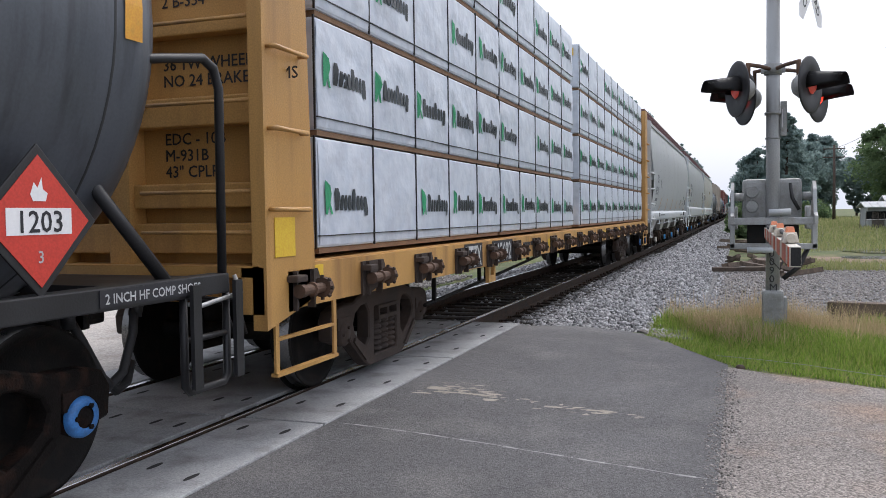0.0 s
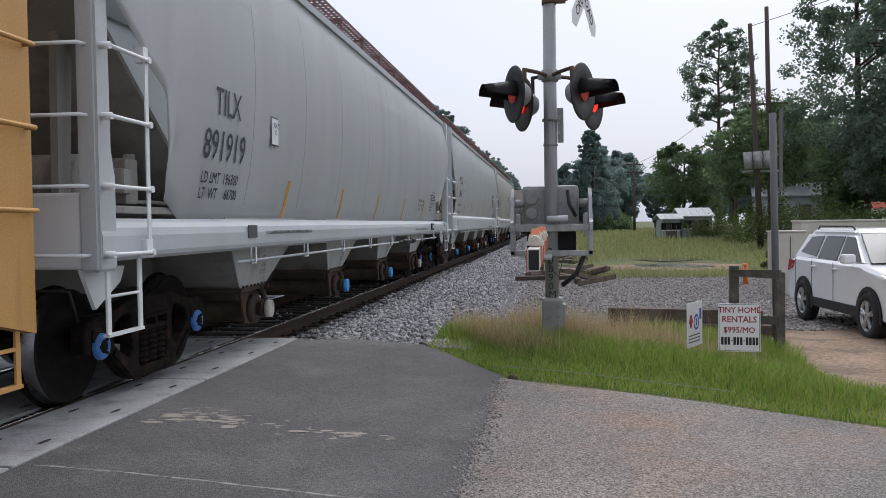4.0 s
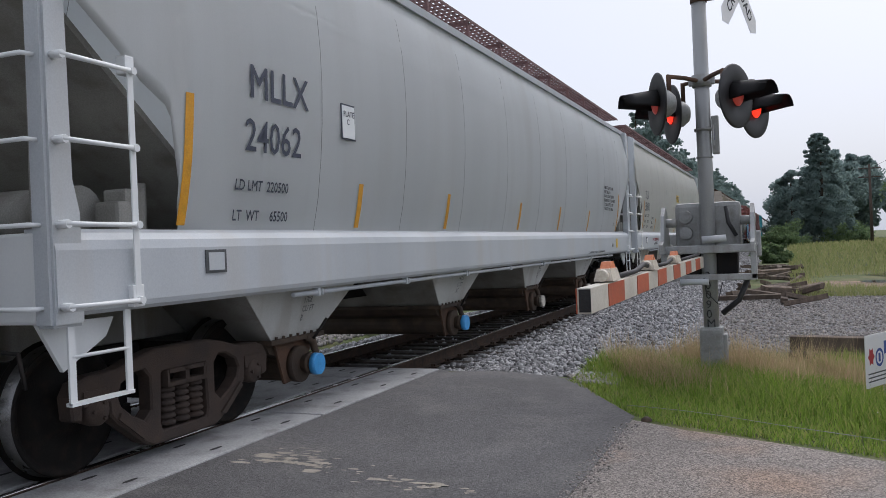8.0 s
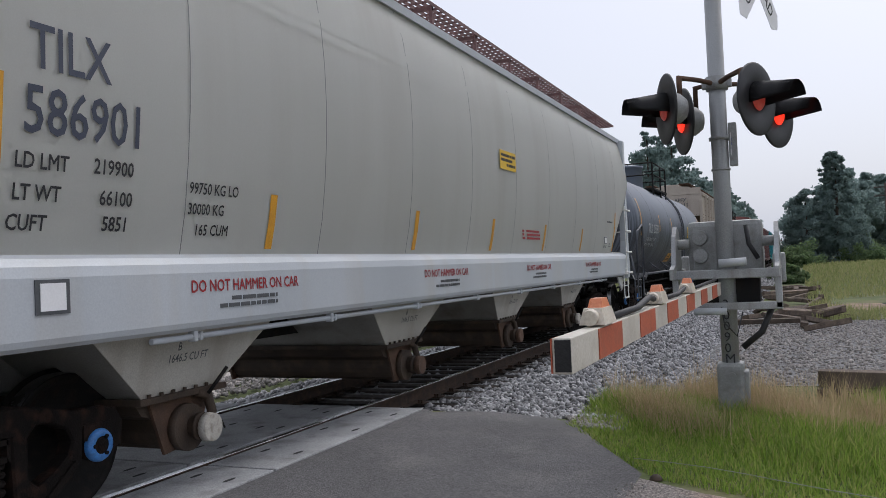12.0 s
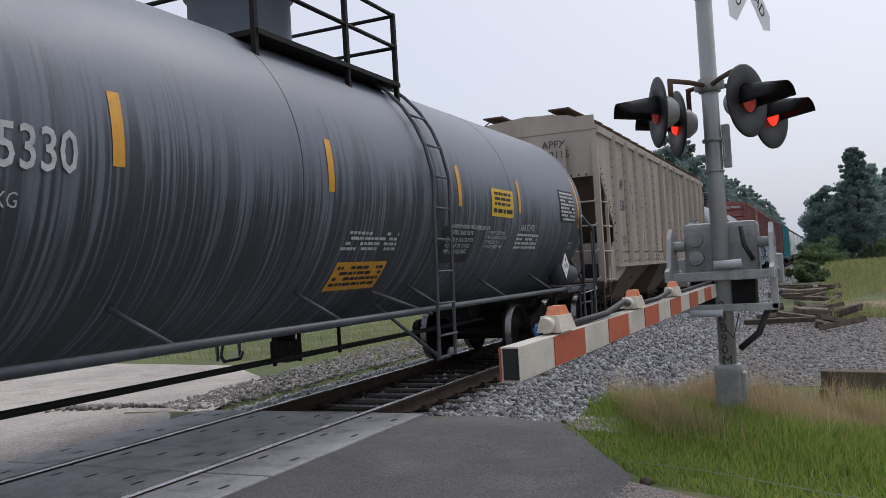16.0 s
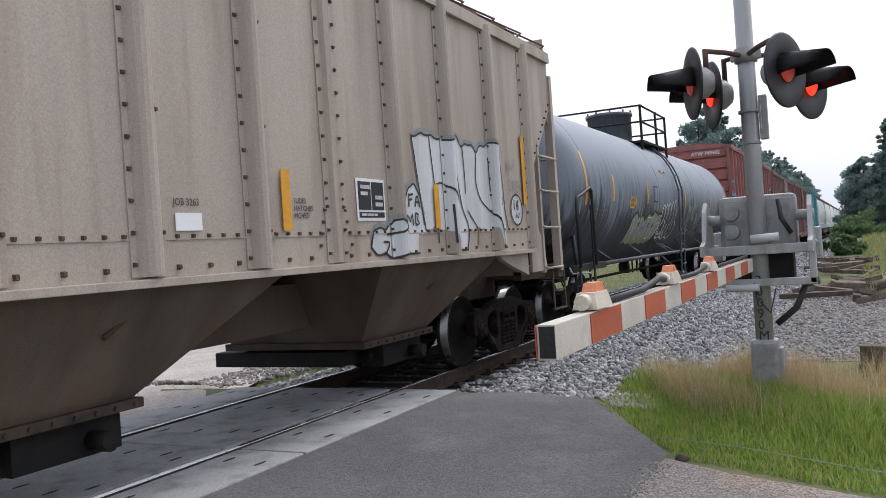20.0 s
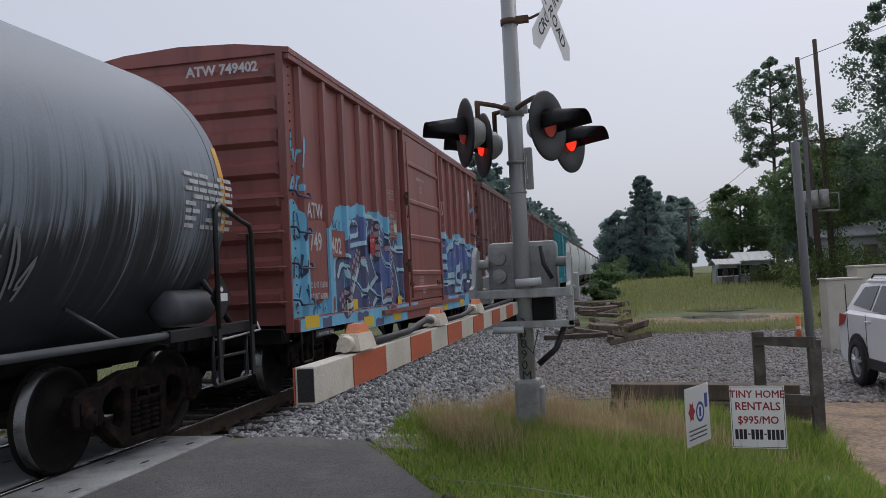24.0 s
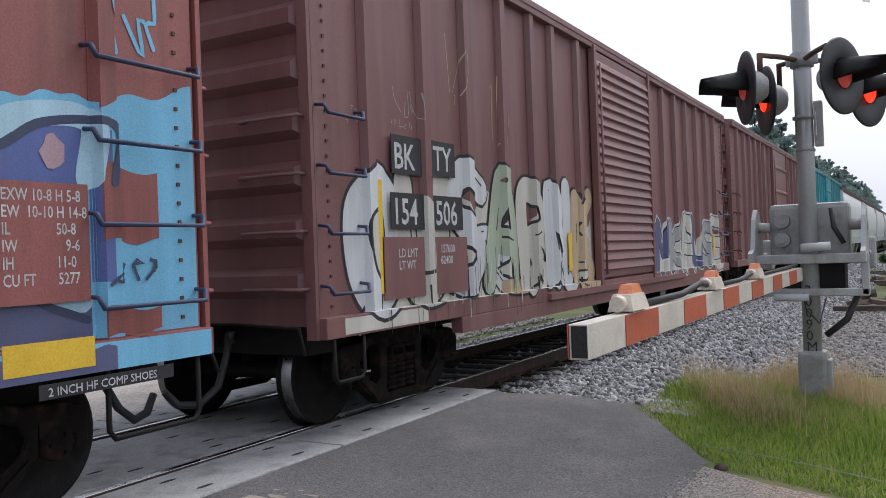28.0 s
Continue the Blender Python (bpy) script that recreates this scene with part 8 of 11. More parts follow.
bm = B()
tube(bm, [(4.0 + 0.28 * i, -1.55 - 0.09 * i + 0.05 * math.sin(i), float(ground_z(4.0 + 0.28 * i, -1.55 - 0.09 * i)) + 0.05) for i in range(9)], 0.0035, 6)
tagged(part("wire", bm, "alum"), "thin loose wire lying in the grass", "wire")


# ---- parked car ----
def make_suv(m):
    car = holder("parked_car", m, "white compact sport utility car parked on dirt", "car")
    # local: x across (left side at -x seen by us), y forward is -y, z up
    prof = [(-2.24, 0.42), (-2.26, 0.62), (-2.2, 0.82), (-2.05, 0.95), (-1.25, 1.08), (-1.1, 1.12), (1.9, 1.14), (2.2, 1.05), (2.25, 0.8), (2.22, 0.45), (2.1, 0.3), (-2.1, 0.3)]
    bm = B()
    stations = [(-0.92, 0.93), (-0.9, 0.985), (-0.8, 1.0), (0.0, 1.0), (0.8, 1.0), (0.9, 0.985), (0.92, 0.93)]
    rings = []
    for x, sc in stations:
        rings.append([bm.verts.new((x, y * (0.97 + 0.03 * sc) * (1 if abs(x) < 0.85 else 0.965), 0.3 + (z - 0.3) * sc)) for y, z in prof])
    for a, b in zip(rings, rings[1:]):
        for i in range(len(prof)):
            f = face(bm, [a[i], a[(i + 1) % len(prof)], b[(i + 1) % len(prof)], b[i]])
            if f:
                f.smooth = True
    face(bm, rings[0][::-1])
    face(bm, rings[-1])
    bmesh.ops.recalc_face_normals(bm, faces=bm.faces[:])
    bmesh.ops.bevel(bm, geom=[e for e in bm.edges if e.is_manifold and e.calc_face_angle(0) > 0.5], offset=0.035, segments=2, affect="EDGES")
    body = part("body", bm, "car_white", car)
    bm = B()
    low = [(-1.18, 1.1), (2.05, 1.1)]
    hexa(bm, [(-0.86, -1.15, 1.08), (0.86, -1.15, 1.08), (0.86, 2.12, 1.08), (-0.86, 2.12, 1.08), (-0.66, -0.28, 1.6), (0.66, -0.28, 1.6), (0.66, 1.75, 1.6), (-0.66, 1.75, 1.6)])
    bmesh.ops.bevel(bm, geom=bm.edges[:], offset=0.06, segments=3, affect="EDGES")
    part("cabin", bm, "car_white", car)
    bm = B()
    hexa(bm, [(-0.66, -0.3, 1.58), (0.66, -0.3, 1.58), (0.66, 1.72, 1.58), (-0.66, 1.72, 1.58), (-0.58, -0.1, 1.66), (0.58, -0.1, 1.66), (0.58, 1.55, 1.66), (-0.58, 1.55, 1.66)])
    bmesh.ops.bevel(bm, geom=bm.edges[:], offset=0.03, segments=2, affect="EDGES")
    part("roof", bm, "car_white", car)

    def pane(name, pts, mt="car_glass", push=(0, 0, 0)):
        b = B()
        v = [b.verts.new(Vector(p) + Vector(push)) for p in pts]
        w = [b.verts.new(Vector(p) + Vector(push) * 0.2) for p in pts]
        face(b, v)
        k = len(pts)
        for i in range(k):
            face(b, [v[i], v[(i + 1) % k], w[(i + 1) % k], w[i]])
        bmesh.ops.recalc_face_normals(b, faces=b.faces[:])
        return part(name, b, mt, car)

    pane("windscreen", [(-0.78, -1.1, 1.12), (0.78, -1.1, 1.12), (0.62, -0.36, 1.56), (-0.62, -0.36, 1.56)], push=(0, -0.03, 0.022))
    for s in (-1, 1):
        def side(y, z):
            return (s * (0.86 - (z - 1.08) * 0.385), y, z)
        for a in (((-0.88, 1.15), (-0.05, 1.14), (-0.02, 1.53), (-0.36, 1.52)), ((0.05, 1.14), (0.88, 1.15), (0.82, 1.53), (0.05, 1.53)), ((0.97, 1.16), (1.75, 1.22), (1.5, 1.5), (0.93, 1.53))):
            pane("side_window", [side(y, z) for y, z in a], push=(s * 0.012, 0, 0.004))
        pane("headlight", [(s * 0.52, -2.21, 0.86), (s * 0.9, -2.0, 0.9), (s * 0.9, -1.72, 1.0), (s * 0.55, -2.1, 0.97)], "lampglass", push=(s * 0.03, -0.035, 0.01))
        pane("tail_light", [(s * 0.93, 2.12, 0.86), (s * 0.93, 2.05, 1.08), (s * 0.91, 1.78, 1.06), (s * 0.93, 1.9, 0.92)], "tail_red", push=(s * 0.012, 0.0, 0))
        pane("fog_recess", [(s * 0.55, -2.2, 0.42), (s * 0.88, -2.08, 0.44), (s * 0.88, -2.06, 0.66), (s * 0.6, -2.2, 0.6)], "plastic", push=(s * 0.012, -0.05, 0))
        b = B()
        for yc in (-1.36, 1.33):
            for i in range(11):
                a0, a1 = math.pi * i / 10 - 0.1, math.pi * (i + 1) / 10 - 0.1
                q = [(s * 0.925, yc + r * math.cos(a), 0.35 + r * math.sin(a)) for r, a in ((0.38, a0), (0.45, a0), (0.45, a1), (0.38, a1))]
                face(b, [b.verts.new(p) for p in q])
                face(b, [b.verts.new((p[0] + s * 0.015, p[1], p[2])) for p in q])
        box(b, min(s * 0.9, s * 0.935), max(s * 0.9, s * 0.935), -0.95, 0.92, 0.3, 0.46, 0.01)
        part("wheel_arch_trim", b, "plastic", car)
        b = B()
        for yc in (-1.36, 1.33):
            m2 = Matrix.Translation((s * 0.9, yc, 0.35)) @ Matrix.Rotation(radians(90 * s), 4, "Y")
            lathe(b, [(0.0, 0.02), (0.375, 0.02), (0.375, 0.024), (0.0, 0.0241)], m2, 24)
        part("wheel_well", b, "plastic", car)
        for yc in (-1.36, 1.33):
            m2 = Matrix.Translation((s * 0.86, yc, 0.355)) @ Matrix.Rotation(radians(90 * s), 4, "Y")
            wh = part("wheel", lathe(B(), [(0.2, -0.1), (0.33, -0.1), (0.355, -0.07), (0.355, 0.08), (0.335, 0.105), (0.24, 0.11), (0.235, 0.07)], m2, 36), "rubber", car)
            b = B()
            lathe(b, [(0.238, 0.1), (0.225, 0.105), (0.21, 0.06)], m2, 36)
            for k in range(5):
                for d in (-0.13, 0.13):
                    a = k * 2 * math.pi / 5 + d
                    c0, c1 = m2 @ Vector((0.05 * math.cos(a), 0.05 * math.sin(a), 0.085)), m2 @ Vector((0.22 * math.cos(a), 0.22 * math.sin(a), 0.085))
                    cyl(b, c0, c1, 0.026, 0.022, n=6)
            cyl(b, m2 @ Vector((0, 0, 0.06)), m2 @ Vector((0, 0, 0.11)), 0.055, n=14)
            part("rim", b, "alloy", wh, "silver five-spoke rim")
        b = B()
        box(b, min(s * 0.9, s * 1.1), max(s * 0.9, s * 1.1), -0.86, -0.7, 1.12, 1.27, 0.035)
        part("mirror", b, "car_white", car)
        for y in (-0.05, 0.85):
            b = B()
            box(b, min(s * 0.92, s * 0.955), max(s * 0.92, s * 0.955), y - 0.1, y + 0.1, 0.98, 1.01, 0.008)
            part("door_handle", b, "car_white", car)
        b = B()
        for y in (-0.0, 0.95, 1.75):
            box(b, min(s * 0.92, s * 0.9275), max(s * 0.92, s * 0.9275), y - 0.003, y + 0.003, 0.45, 1.1)
        part("door_gap", b, "plastic", car)
        b = B()
        tube(b, [(s * 0.6, -0.1, 1.64), (s * 0.6, 0.0, 1.7), (s * 0.6, 1.4, 1.7), (s * 0.6, 1.5, 1.64)], 0.014, 6)
        part("roof_rail", b, "plastic", car)
    b = B()
    for k, z in enumerate((0.86, 0.9)):
        box(b, -0.42, 0.42, -2.275, -2.23, z, z + 0.03, 0.004)
    hexa(b, [(-0.5, -2.27, 0.5), (0.5, -2.27, 0.5), (0.5, -2.15, 0.5), (-0.5, -2.15, 0.5), (-0.45, -2.28, 0.76), (0.45, -2.28, 0.76), (0.45, -2.15, 0.76), (-0.45, -2.15, 0.76)])
    part("grille", b, "plastic", car)
    b = B()
    box(b, -0.9, 0.9, -2.27, -2.1, 0.24, 0.4, 0.03)
    part("bumper_lip", b, "plastic", car)
    return car


make_suv(pose(10.16, 4.75, float(ground_z(9.6, 4.7)) + 0.0, 0, 0, 4))


# ---- far things ----
def cabinet(x, y, w, d, h, label):
    z = float(ground_z(x, y))
    c = holder("utility_cabinet", pose(x, y, z), label, "utility cabinet")
    b = B()
    box(b, -w / 2, w / 2, -d / 2, d / 2, -0.05, h, 0.015)
    part("case", b, "beige", c)
    b = B()
    box(b, -w / 2 - 0.03, w / 2 + 0.03, -d / 2 - 0.03, d / 2 + 0.03, h, h + 0.04, 0.01)
    part("lid", b, "beige", c)
    b = B()
    box(b, -0.01, 0.01, -d / 2 - 0.006, -d / 2, 0.1, h - 0.1)
    part("door_gap", b, "plastic", c)
    return c


cabinet(10.4, 12.0, 0.75, 0.7, 1.55, "beige steel utility cabinet beside the yard")
cabinet(11.9, 12.6, 2.2, 0.8, 1.8, "long beige steel utility cabinet beside the yard")
bol = holder("marker_post", pose(10.05, 15.0, float(ground_z(10, 15))), "short orange marker post in the grass", "marker post")
b = B()
cyl(b, (0, 0, 0), (0, 0, 0.55), 0.07, 0.06, n=12)
lathe(b, [(0.075, 0.55), (0.06, 0.62), (0, 0.63)], None, 12)
part("post", b, "cone_orange", bol)
b = B()
lathe(b, [(0.066, 0.25), (0.067, 0.33)], None, 12)
part("band", b, "sign_white", bol)
cone = holder("traffic_cone", pose(-8.6, 11.8, float(ground_z(-8.6, 11.8))), "orange traffic cone standing on the grass", "traffic cone")
b = B()
box(b, -0.18, 0.18, -0.18, 0.18, 0, 0.03, 0.008)
lathe(b, [(0.14, 0.03), (0.03, 0.5), (0.0, 0.51)], None, 18)
part("cone", b, "cone_orange", cone)


def utility_pole(x, y, h, lean, label, arms=(0.92,), cans=0):
    z = float(ground_z(x, y))
    p = holder("utility_pole", pose(x, y, z, 0, lean, 0), label, "utility pole")
    b = B()
    cyl(b, (0, 0, -0.3), (0, 0, h), 0.19, 0.12, n=12)
    part("pole", b, "pole_wood", p)
    for a in arms:
        b = B()
        box(b, -1.15, 1.15, -0.06, 0.06, h * a - 0.06, h * a + 0.06, 0.01)
        part("cross_arm", b, "pole_wood", p)
        for dx in (-1.05, -0.5, 0.5, 1.05):
            b = B()
            lathe(b, [(0.03, 0), (0.05, 0.05), (0.035, 0.1), (0.05, 0.14), (0.02, 0.2), (0, 0.2)], Matrix.Translation((dx, 0, h * a + 0.06)), 8)
            part("insulator", b, "alum", p)
    for k in range(cans):
        b = B()
        cyl(b, (-0.55 + 0.55 * k, -0.3, h * 0.36), (-0.55 + 0.55 * k, -0.3, h * 0.36 + 1.0), 0.24, n=14)
        part("transformer", b, "alum", p, "grey transformer can")
    return p


utility_pole(14.3, 96.0, 8.9, 0, "far wooden utility pole with cross arms", (0.95, 0.84))
utility_pole(16.75, 42.0, 13.4, -2.5, "tall dark wooden utility pole with transformers", (), 3)
utility_pole(17.85, 44.0, 14.8, -1.0, "tall wooden utility pole overgrown with vines", (0.6,))
plat = holder("pole_platform", pose(16.9, 42.6, 4.3), "steel platform between two utility poles", "platform")
b = B()
box(b, -1.0, 1.0, -0.5, 0.5, -0.1, 0.0, 0.01)
for x in (-1.0, 0, 1.0):
    tube(b, [(x, -0.5, 0), (x, -0.5, 0.9)], 0.03, 6)
tube(b, [(-1.0, -0.5, 0.9), (1.0, -0.5, 0.9)], 0.03, 6)
part("deck", b, "alum", plat)
for a, c in (((14.3, 96, 8.4), (16.2, 42, 9.6)), ((16.2, 42, 12.8), (40, -30, 11.5)), ((14.3, 96, 7.6), (30, 100, 5.0)), ((15.2, 96, 8.3), (3.0, 220, 8.0)), ((18.2, 44, 9.4), (16.3, 42, 8.6))):
    b = B()
    pts = [Vector(a).lerp(Vector(c), t) - Vector((0, 0, 3.0 * t * (1 - t) * min(1, (Vector(a) - Vector(c)).length / 60))) for t in np.linspace(0, 1, 13)]
    tube(b, pts, 0.018, 5)
    tagged(part("power_line", b, "cable"), "thin sagging overhead power line", "cable")


def make_house(x, y, w, d, h, wall, roof, label, rot=0, roof_h=0.7, name="shed"):
    z = float(ground_z(x, y))
    c = holder(name, pose(x, y, z, 0, 0, rot), label, "building")
    b = B()
    box(b, -w / 2, w / 2, -d / 2, d / 2, -0.3, h)
    part("wall", b, wall, c)
    b = B()
    prism(b, [(-d / 2 - 0.3, h - 0.05), (0, h + roof_h), (d / 2 + 0.3, h - 0.05), (d / 2 + 0.3, h + 0.05), (0, h + roof_h + 0.1), (-d / 2 - 0.3, h + 0.05)], -w / 2 - 0.3, w / 2 + 0.3)
    bmesh.ops.recalc_face_normals(b, faces=b.faces[:])
    rf = part("roof", b, roof, c)
    for k in range(int(w / 0.6)):
        b = B()
        xx = -w / 2 + 0.3 + k * 0.6
        hexa(b, [(xx - 0.02, -d / 2 - 0.3, h + 0.05), (xx + 0.02, -d / 2 - 0.3, h + 0.05), (xx + 0.02, 0, h + roof_h + 0.1), (xx - 0.02, 0, h + roof_h + 0.1), (xx - 0.02, -d / 2 - 0.3, h + 0.08), (xx + 0.02, -d / 2 - 0.3, h + 0.08), (xx + 0.02, 0, h + roof_h + 0.13), (xx - 0.02, 0, h + roof_h + 0.13)])
        part("seam", b, roof, rf)
    for xx in (-w * 0.28, w * 0.25):
        b = B()
        box(b, xx - 0.45, xx + 0.45, -d / 2 - 0.03, -d / 2 + 0.02, h * 0.45, h * 0.82)
        win = part("window", b, "car_glass", c)
        b = B()
        box(b, xx - 0.52, xx + 0.52, -d / 2 - 0.05, -d / 2 - 0.01, h * 0.41, h * 0.45)
        part("sill", b, "sign_white", win)
    b = B()
    box(b, -0.45, 0.45, -d / 2 - 0.03, -d / 2 + 0.02, 0, h * 0.8)
    part("door", b, "old_wood", c)
    return c


make_house(16.9, 68.5, 2.5, 3.6, 1.9, "shed_wall", "metal_roof", "pale grey shed with a shiny metal roof", 4)
make_house(14.6, 67.0, 1.5, 3.0, 1.7, "shed_wall", "metal_roof", "small grey lean-to with a metal roof", 4, 0.4)
make_house(24.0, 60.0, 7.0, 6.0, 3.4, "shed_wall", "metal_roof", "grey building half hidden by bushes", -10, 1.0, "house")
b = B()
for k in range(24):
    x = 13.0 + 0.42 * k
    cyl(b, (x, 62.5 - 0.05 * k, -0.4), (x + 0.02, 62.5 - 0.05 * k, 1.0 + 0.1 * math.sin(k * 2.3)), 0.03, n=5)
tagged(part("fence_pickets", b, "old_wood"), "row of thin fence pickets before the shed", "fence", kind="stuff")
bird = holder("bird_house", pose(22.6, 40.0, float(ground_z(15, 20))), "small bird house with a red roof on a post", "bird house")
b = B()
cyl(b, (0, 0, 0), (0, 0, 2.1), 0.05, n=8)
part("post", b, "old_wood", bird)
b = B()
box(b, -0.28, 0.28, -0.2, 0.2, 2.1, 2.42, 0.01)
part("box", b, "beige", bird)
b = B()
prism(b, [(-0.32, 2.4), (0, 2.7), (0.32, 2.4), (0.32, 2.44), (0, 2.76), (-0.32, 2.44)], -0.36, 0.36)
bmesh.ops.recalc_face_normals(b, faces=b.faces[:])
part("roof", b, "rooftile", bird)


# ---- trees ----
def leaves(centres, radii, per, leaf, seed, flat=0.75):
    """Many small leaf quads round the given clump centres."""
    rg = np.random.RandomState(seed)
    c = np.repeat(np.asarray(centres), per, 0)
    r = np.repeat(np.asarray(radii), per)
    n = len(c)
    d = rg.normal(0, 1, (n, 3))
    d /= np.linalg.norm(d, axis=1)[:, None] + 1e-9
    p = c + d * (r * rg.rand(n) ** 0.45)[:, None] * [1, 1, flat]
    u = rg.normal(0, 1, (n, 3))
    u /= np.linalg.norm(u, axis=1)[:, None]
    w = np.cross(u, rg.normal(0, 1, (n, 3)))
    w /= np.linalg.norm(w, axis=1)[:, None] + 1e-9
    s = (leaf * rg.uniform(0.5, 1.3, n))[:, None]
    v = np.stack([p - u * s - w * s * 0.15, p - w * s * 0.55, p + u * s, p + w * s * 0.55], 1).reshape(-1, 3)
    f = np.arange(4 * n).reshape(-1, 4)
    return v, f


def make_tree(name, h, profile, clumps, per, leaf, material, seed, label, trunk_r=0.2, limbs=14, spread=0.35, bare=0.2):
    """profile: (height share, radius) of the crown; the clumps sit on limbs."""
    rg = np.random.RandomState(seed)
    t = holder(name, pose(0, 0, 0), label, "tree")
    hs, rs = zip(*profile)
    b = B()
    lean = rg.normal(0, 0.02, 2)
    pts = [Vector((lean[0] * z + 0.06 * math.sin(z * 0.7 + seed), lean[1] * z, z)) for z in np.linspace(-0.3, h * 0.96, 9)]
    for i, (p, q) in enumerate(zip(pts, pts[1:])):
        cyl(b, p, q, trunk_r * (1 - 0.1 * i), trunk_r * (1 - 0.1 * (i + 1)), n=9, caps=False)
    trunk = part("trunk", b, "bark", t)
    cs, rr = [], []
    for k in range(limbs):
        f = bare + (0.97 - bare) * (k + rg.rand()) / limbs
        R = float(np.interp(f, hs, rs))
        a = rg.uniform(0, 6.28)
        base = Vector((lean[0] * h * f, lean[1] * h * f, h * f * 0.94))
        tip = base + Vector((math.cos(a) * R * 0.85, math.sin(a) * R * 0.85, R * 0.25))
        b = B()
        mid = base.lerp(tip, 0.5) + Vector((0, 0, R * 0.08))
        cyl(b, base, mid, trunk_r * 0.3, trunk_r * 0.2, n=5, caps=False)
        cyl(b, mid, tip, trunk_r * 0.2, trunk_r * 0.07, n=5, caps=False)
        part("limb", b, "bark", t)
        cs += [tip, mid]
        rr += [R * spread * rg.uniform(0.7, 1.2), R * spread * rg.uniform(0.5, 0.9)]
    for k in range(clumps):
        f = bare + (1 - bare) * rg.rand()
        R = float(np.interp(f, hs, rs))
        a = rg.uniform(0, 6.28)
        d = R * math.sqrt(rg.uniform(0.15, 1.0))
        cs.append(Vector((math.cos(a) * d, math.sin(a) * d, h * f + rg.normal() * 0.2)))
        rr.append(max(0.25, R * spread * rg.uniform(0.5, 1.15)))
    v, f = leaves(np.array(cs), np.array(rr), per, leaf, seed + 1)
    crown = new("crown", solid("crown", v, f, material))
    crown.parent = t
    return t


CONE = [(0.0, 4.2), (0.2, 4.4), (0.4, 3.7), (0.6, 2.6), (0.72, 1.7), (0.85, 1.5), (0.95, 1.2), (1.0, 0.4)]
ROUND = [(0.2, 1.5), (0.4, 3.6), (0.6, 4.2), (0.8, 3.5), (1.0, 1.2)]
PINE = [(0.45, 0.8), (0.55, 2.2), (0.7, 2.9), (0.85, 2.7), (0.95, 1.8), (1.0, 0.6)]
BIGPINE = [(0.15, 3.5), (0.3, 5.5), (0.5, 5.6), (0.7, 4.6), (0.88, 3.2), (1.0, 0.8)]


def put(t, x, y, rot=0.0, s=1.0):
    t.matrix_basis = pose(x, y, float(ground_z(x, y)), 0, 0, rot)
    t.scale = (s, s, s)
    return t


def copy_put(t, x, y, rot, s):
    o = copy_thing(t, pose(x, y, float(ground_z(x, y)), 0, 0, rot))
    o.scale = (s, s, s)
    return o


vine_tree = put(make_tree("broadleaf_tree", 14.6, CONE, 420, 90, 0.16, "leaf_haze", 3, "tall vine-covered tree beside the track", 0.3, 24, 0.24, 0.02), 9.6, 110.5, 0, 0.98)
put(make_tree("broadleaf_tree", 9.6, [(0.0, 3.0), (0.3, 3.6), (0.6, 2.9), (0.85, 1.8), (1.0, 0.6)], 110, 110, 0.2, "leaf_haze", 4, "bushy green tree beside the track", 0.25, 16, 0.36, 0.02), 6.2, 109.0)
pine1 = put(make_tree("pine_tree", 23.5, [(f, 1.35 * r) for f, r in PINE], 46, 120, 0.17, "leaf_pine", 5, "tall pine with a sparse high crown", 0.3, 24, 0.27, 0.52), 22.6, 87.0)
pine2 = put(make_tree("pine_tree", 20.5, PINE, 12, 90, 0.17, "leaf_pine", 6, "tall pine with a sparse high crown", 0.28, 16, 0.26, 0.5), 25.2, 90.0)
big1 = put(make_tree("pine_tree", 21.0, BIGPINE, 150, 150, 0.15, "leaf_pine", 7, "large dense pine behind the yard", 0.35, 30, 0.22, 0.12), 28.2, 48.0)
copy_put(big1, 33.5, 51.0, 70, 1.12)
copy_put(big1, 31.0, 41.0, 190, 0.86)
copy_put(big1, 27.6, 57.0, 130, 1.08)
copy_put(big1, 38.0, 44.0, 260, 1.0)
round1 = put(make_tree("broadleaf_tree", 11.0, ROUND, 90, 110, 0.2, "leaf_broad", 9, "broad green tree behind the sheds", 0.25, 16, 0.36, 0.15), 21.5, 62.0)
copy_put(round1, 18.5, 84.0, 50, 0.9)
copy_put(round1, 27.0, 74.0, 120, 1.15)
for x, y, a, s in ((29, 45, 30, 0.8), (33, 42, 80, 0.9), (37, 39, 140, 0.9), (26.5, 53, 200, 0.8), (41, 37, 250, 1.0)):
    copy_put(round1, x, y, a, s)
rgt2 = random.Random(77)
wood = put(make_tree("broadleaf_tree", 12.5, ROUND, 70, 90, 0.3, "leaf_haze", 12, "hazy tree in the distant woods", 0.25, 10, 0.42, 0.08), 16.0, 168.0)
for i in range(24):
    x = 12.0 + i * 3.6 + rgt2.uniform(-1.5, 1.5)
    copy_put(wood, x, 150 + rgt2.uniform(-12, 38), rgt2.uniform(0, 360), rgt2.uniform(0.8, 1.35))
for i in range(12):
    copy_put(wood, 5.5 + rgt2.uniform(0, 5), 190 + i * 32, rgt2.uniform(0, 360), rgt2.uniform(0.8, 1.2))
left_wood = put(make_tree("pine_tree", 19.5, [(0.2, 2.5), (0.4, 3.4), (0.6, 3.6), (0.8, 2.9), (0.93, 1.8), (1.0, 0.6)], 85, 90, 0.26, "leaf_haze", 15, "hazy pine in the woods along the track", 0.3, 16, 0.36, 0.15), -12.0, 124.0)
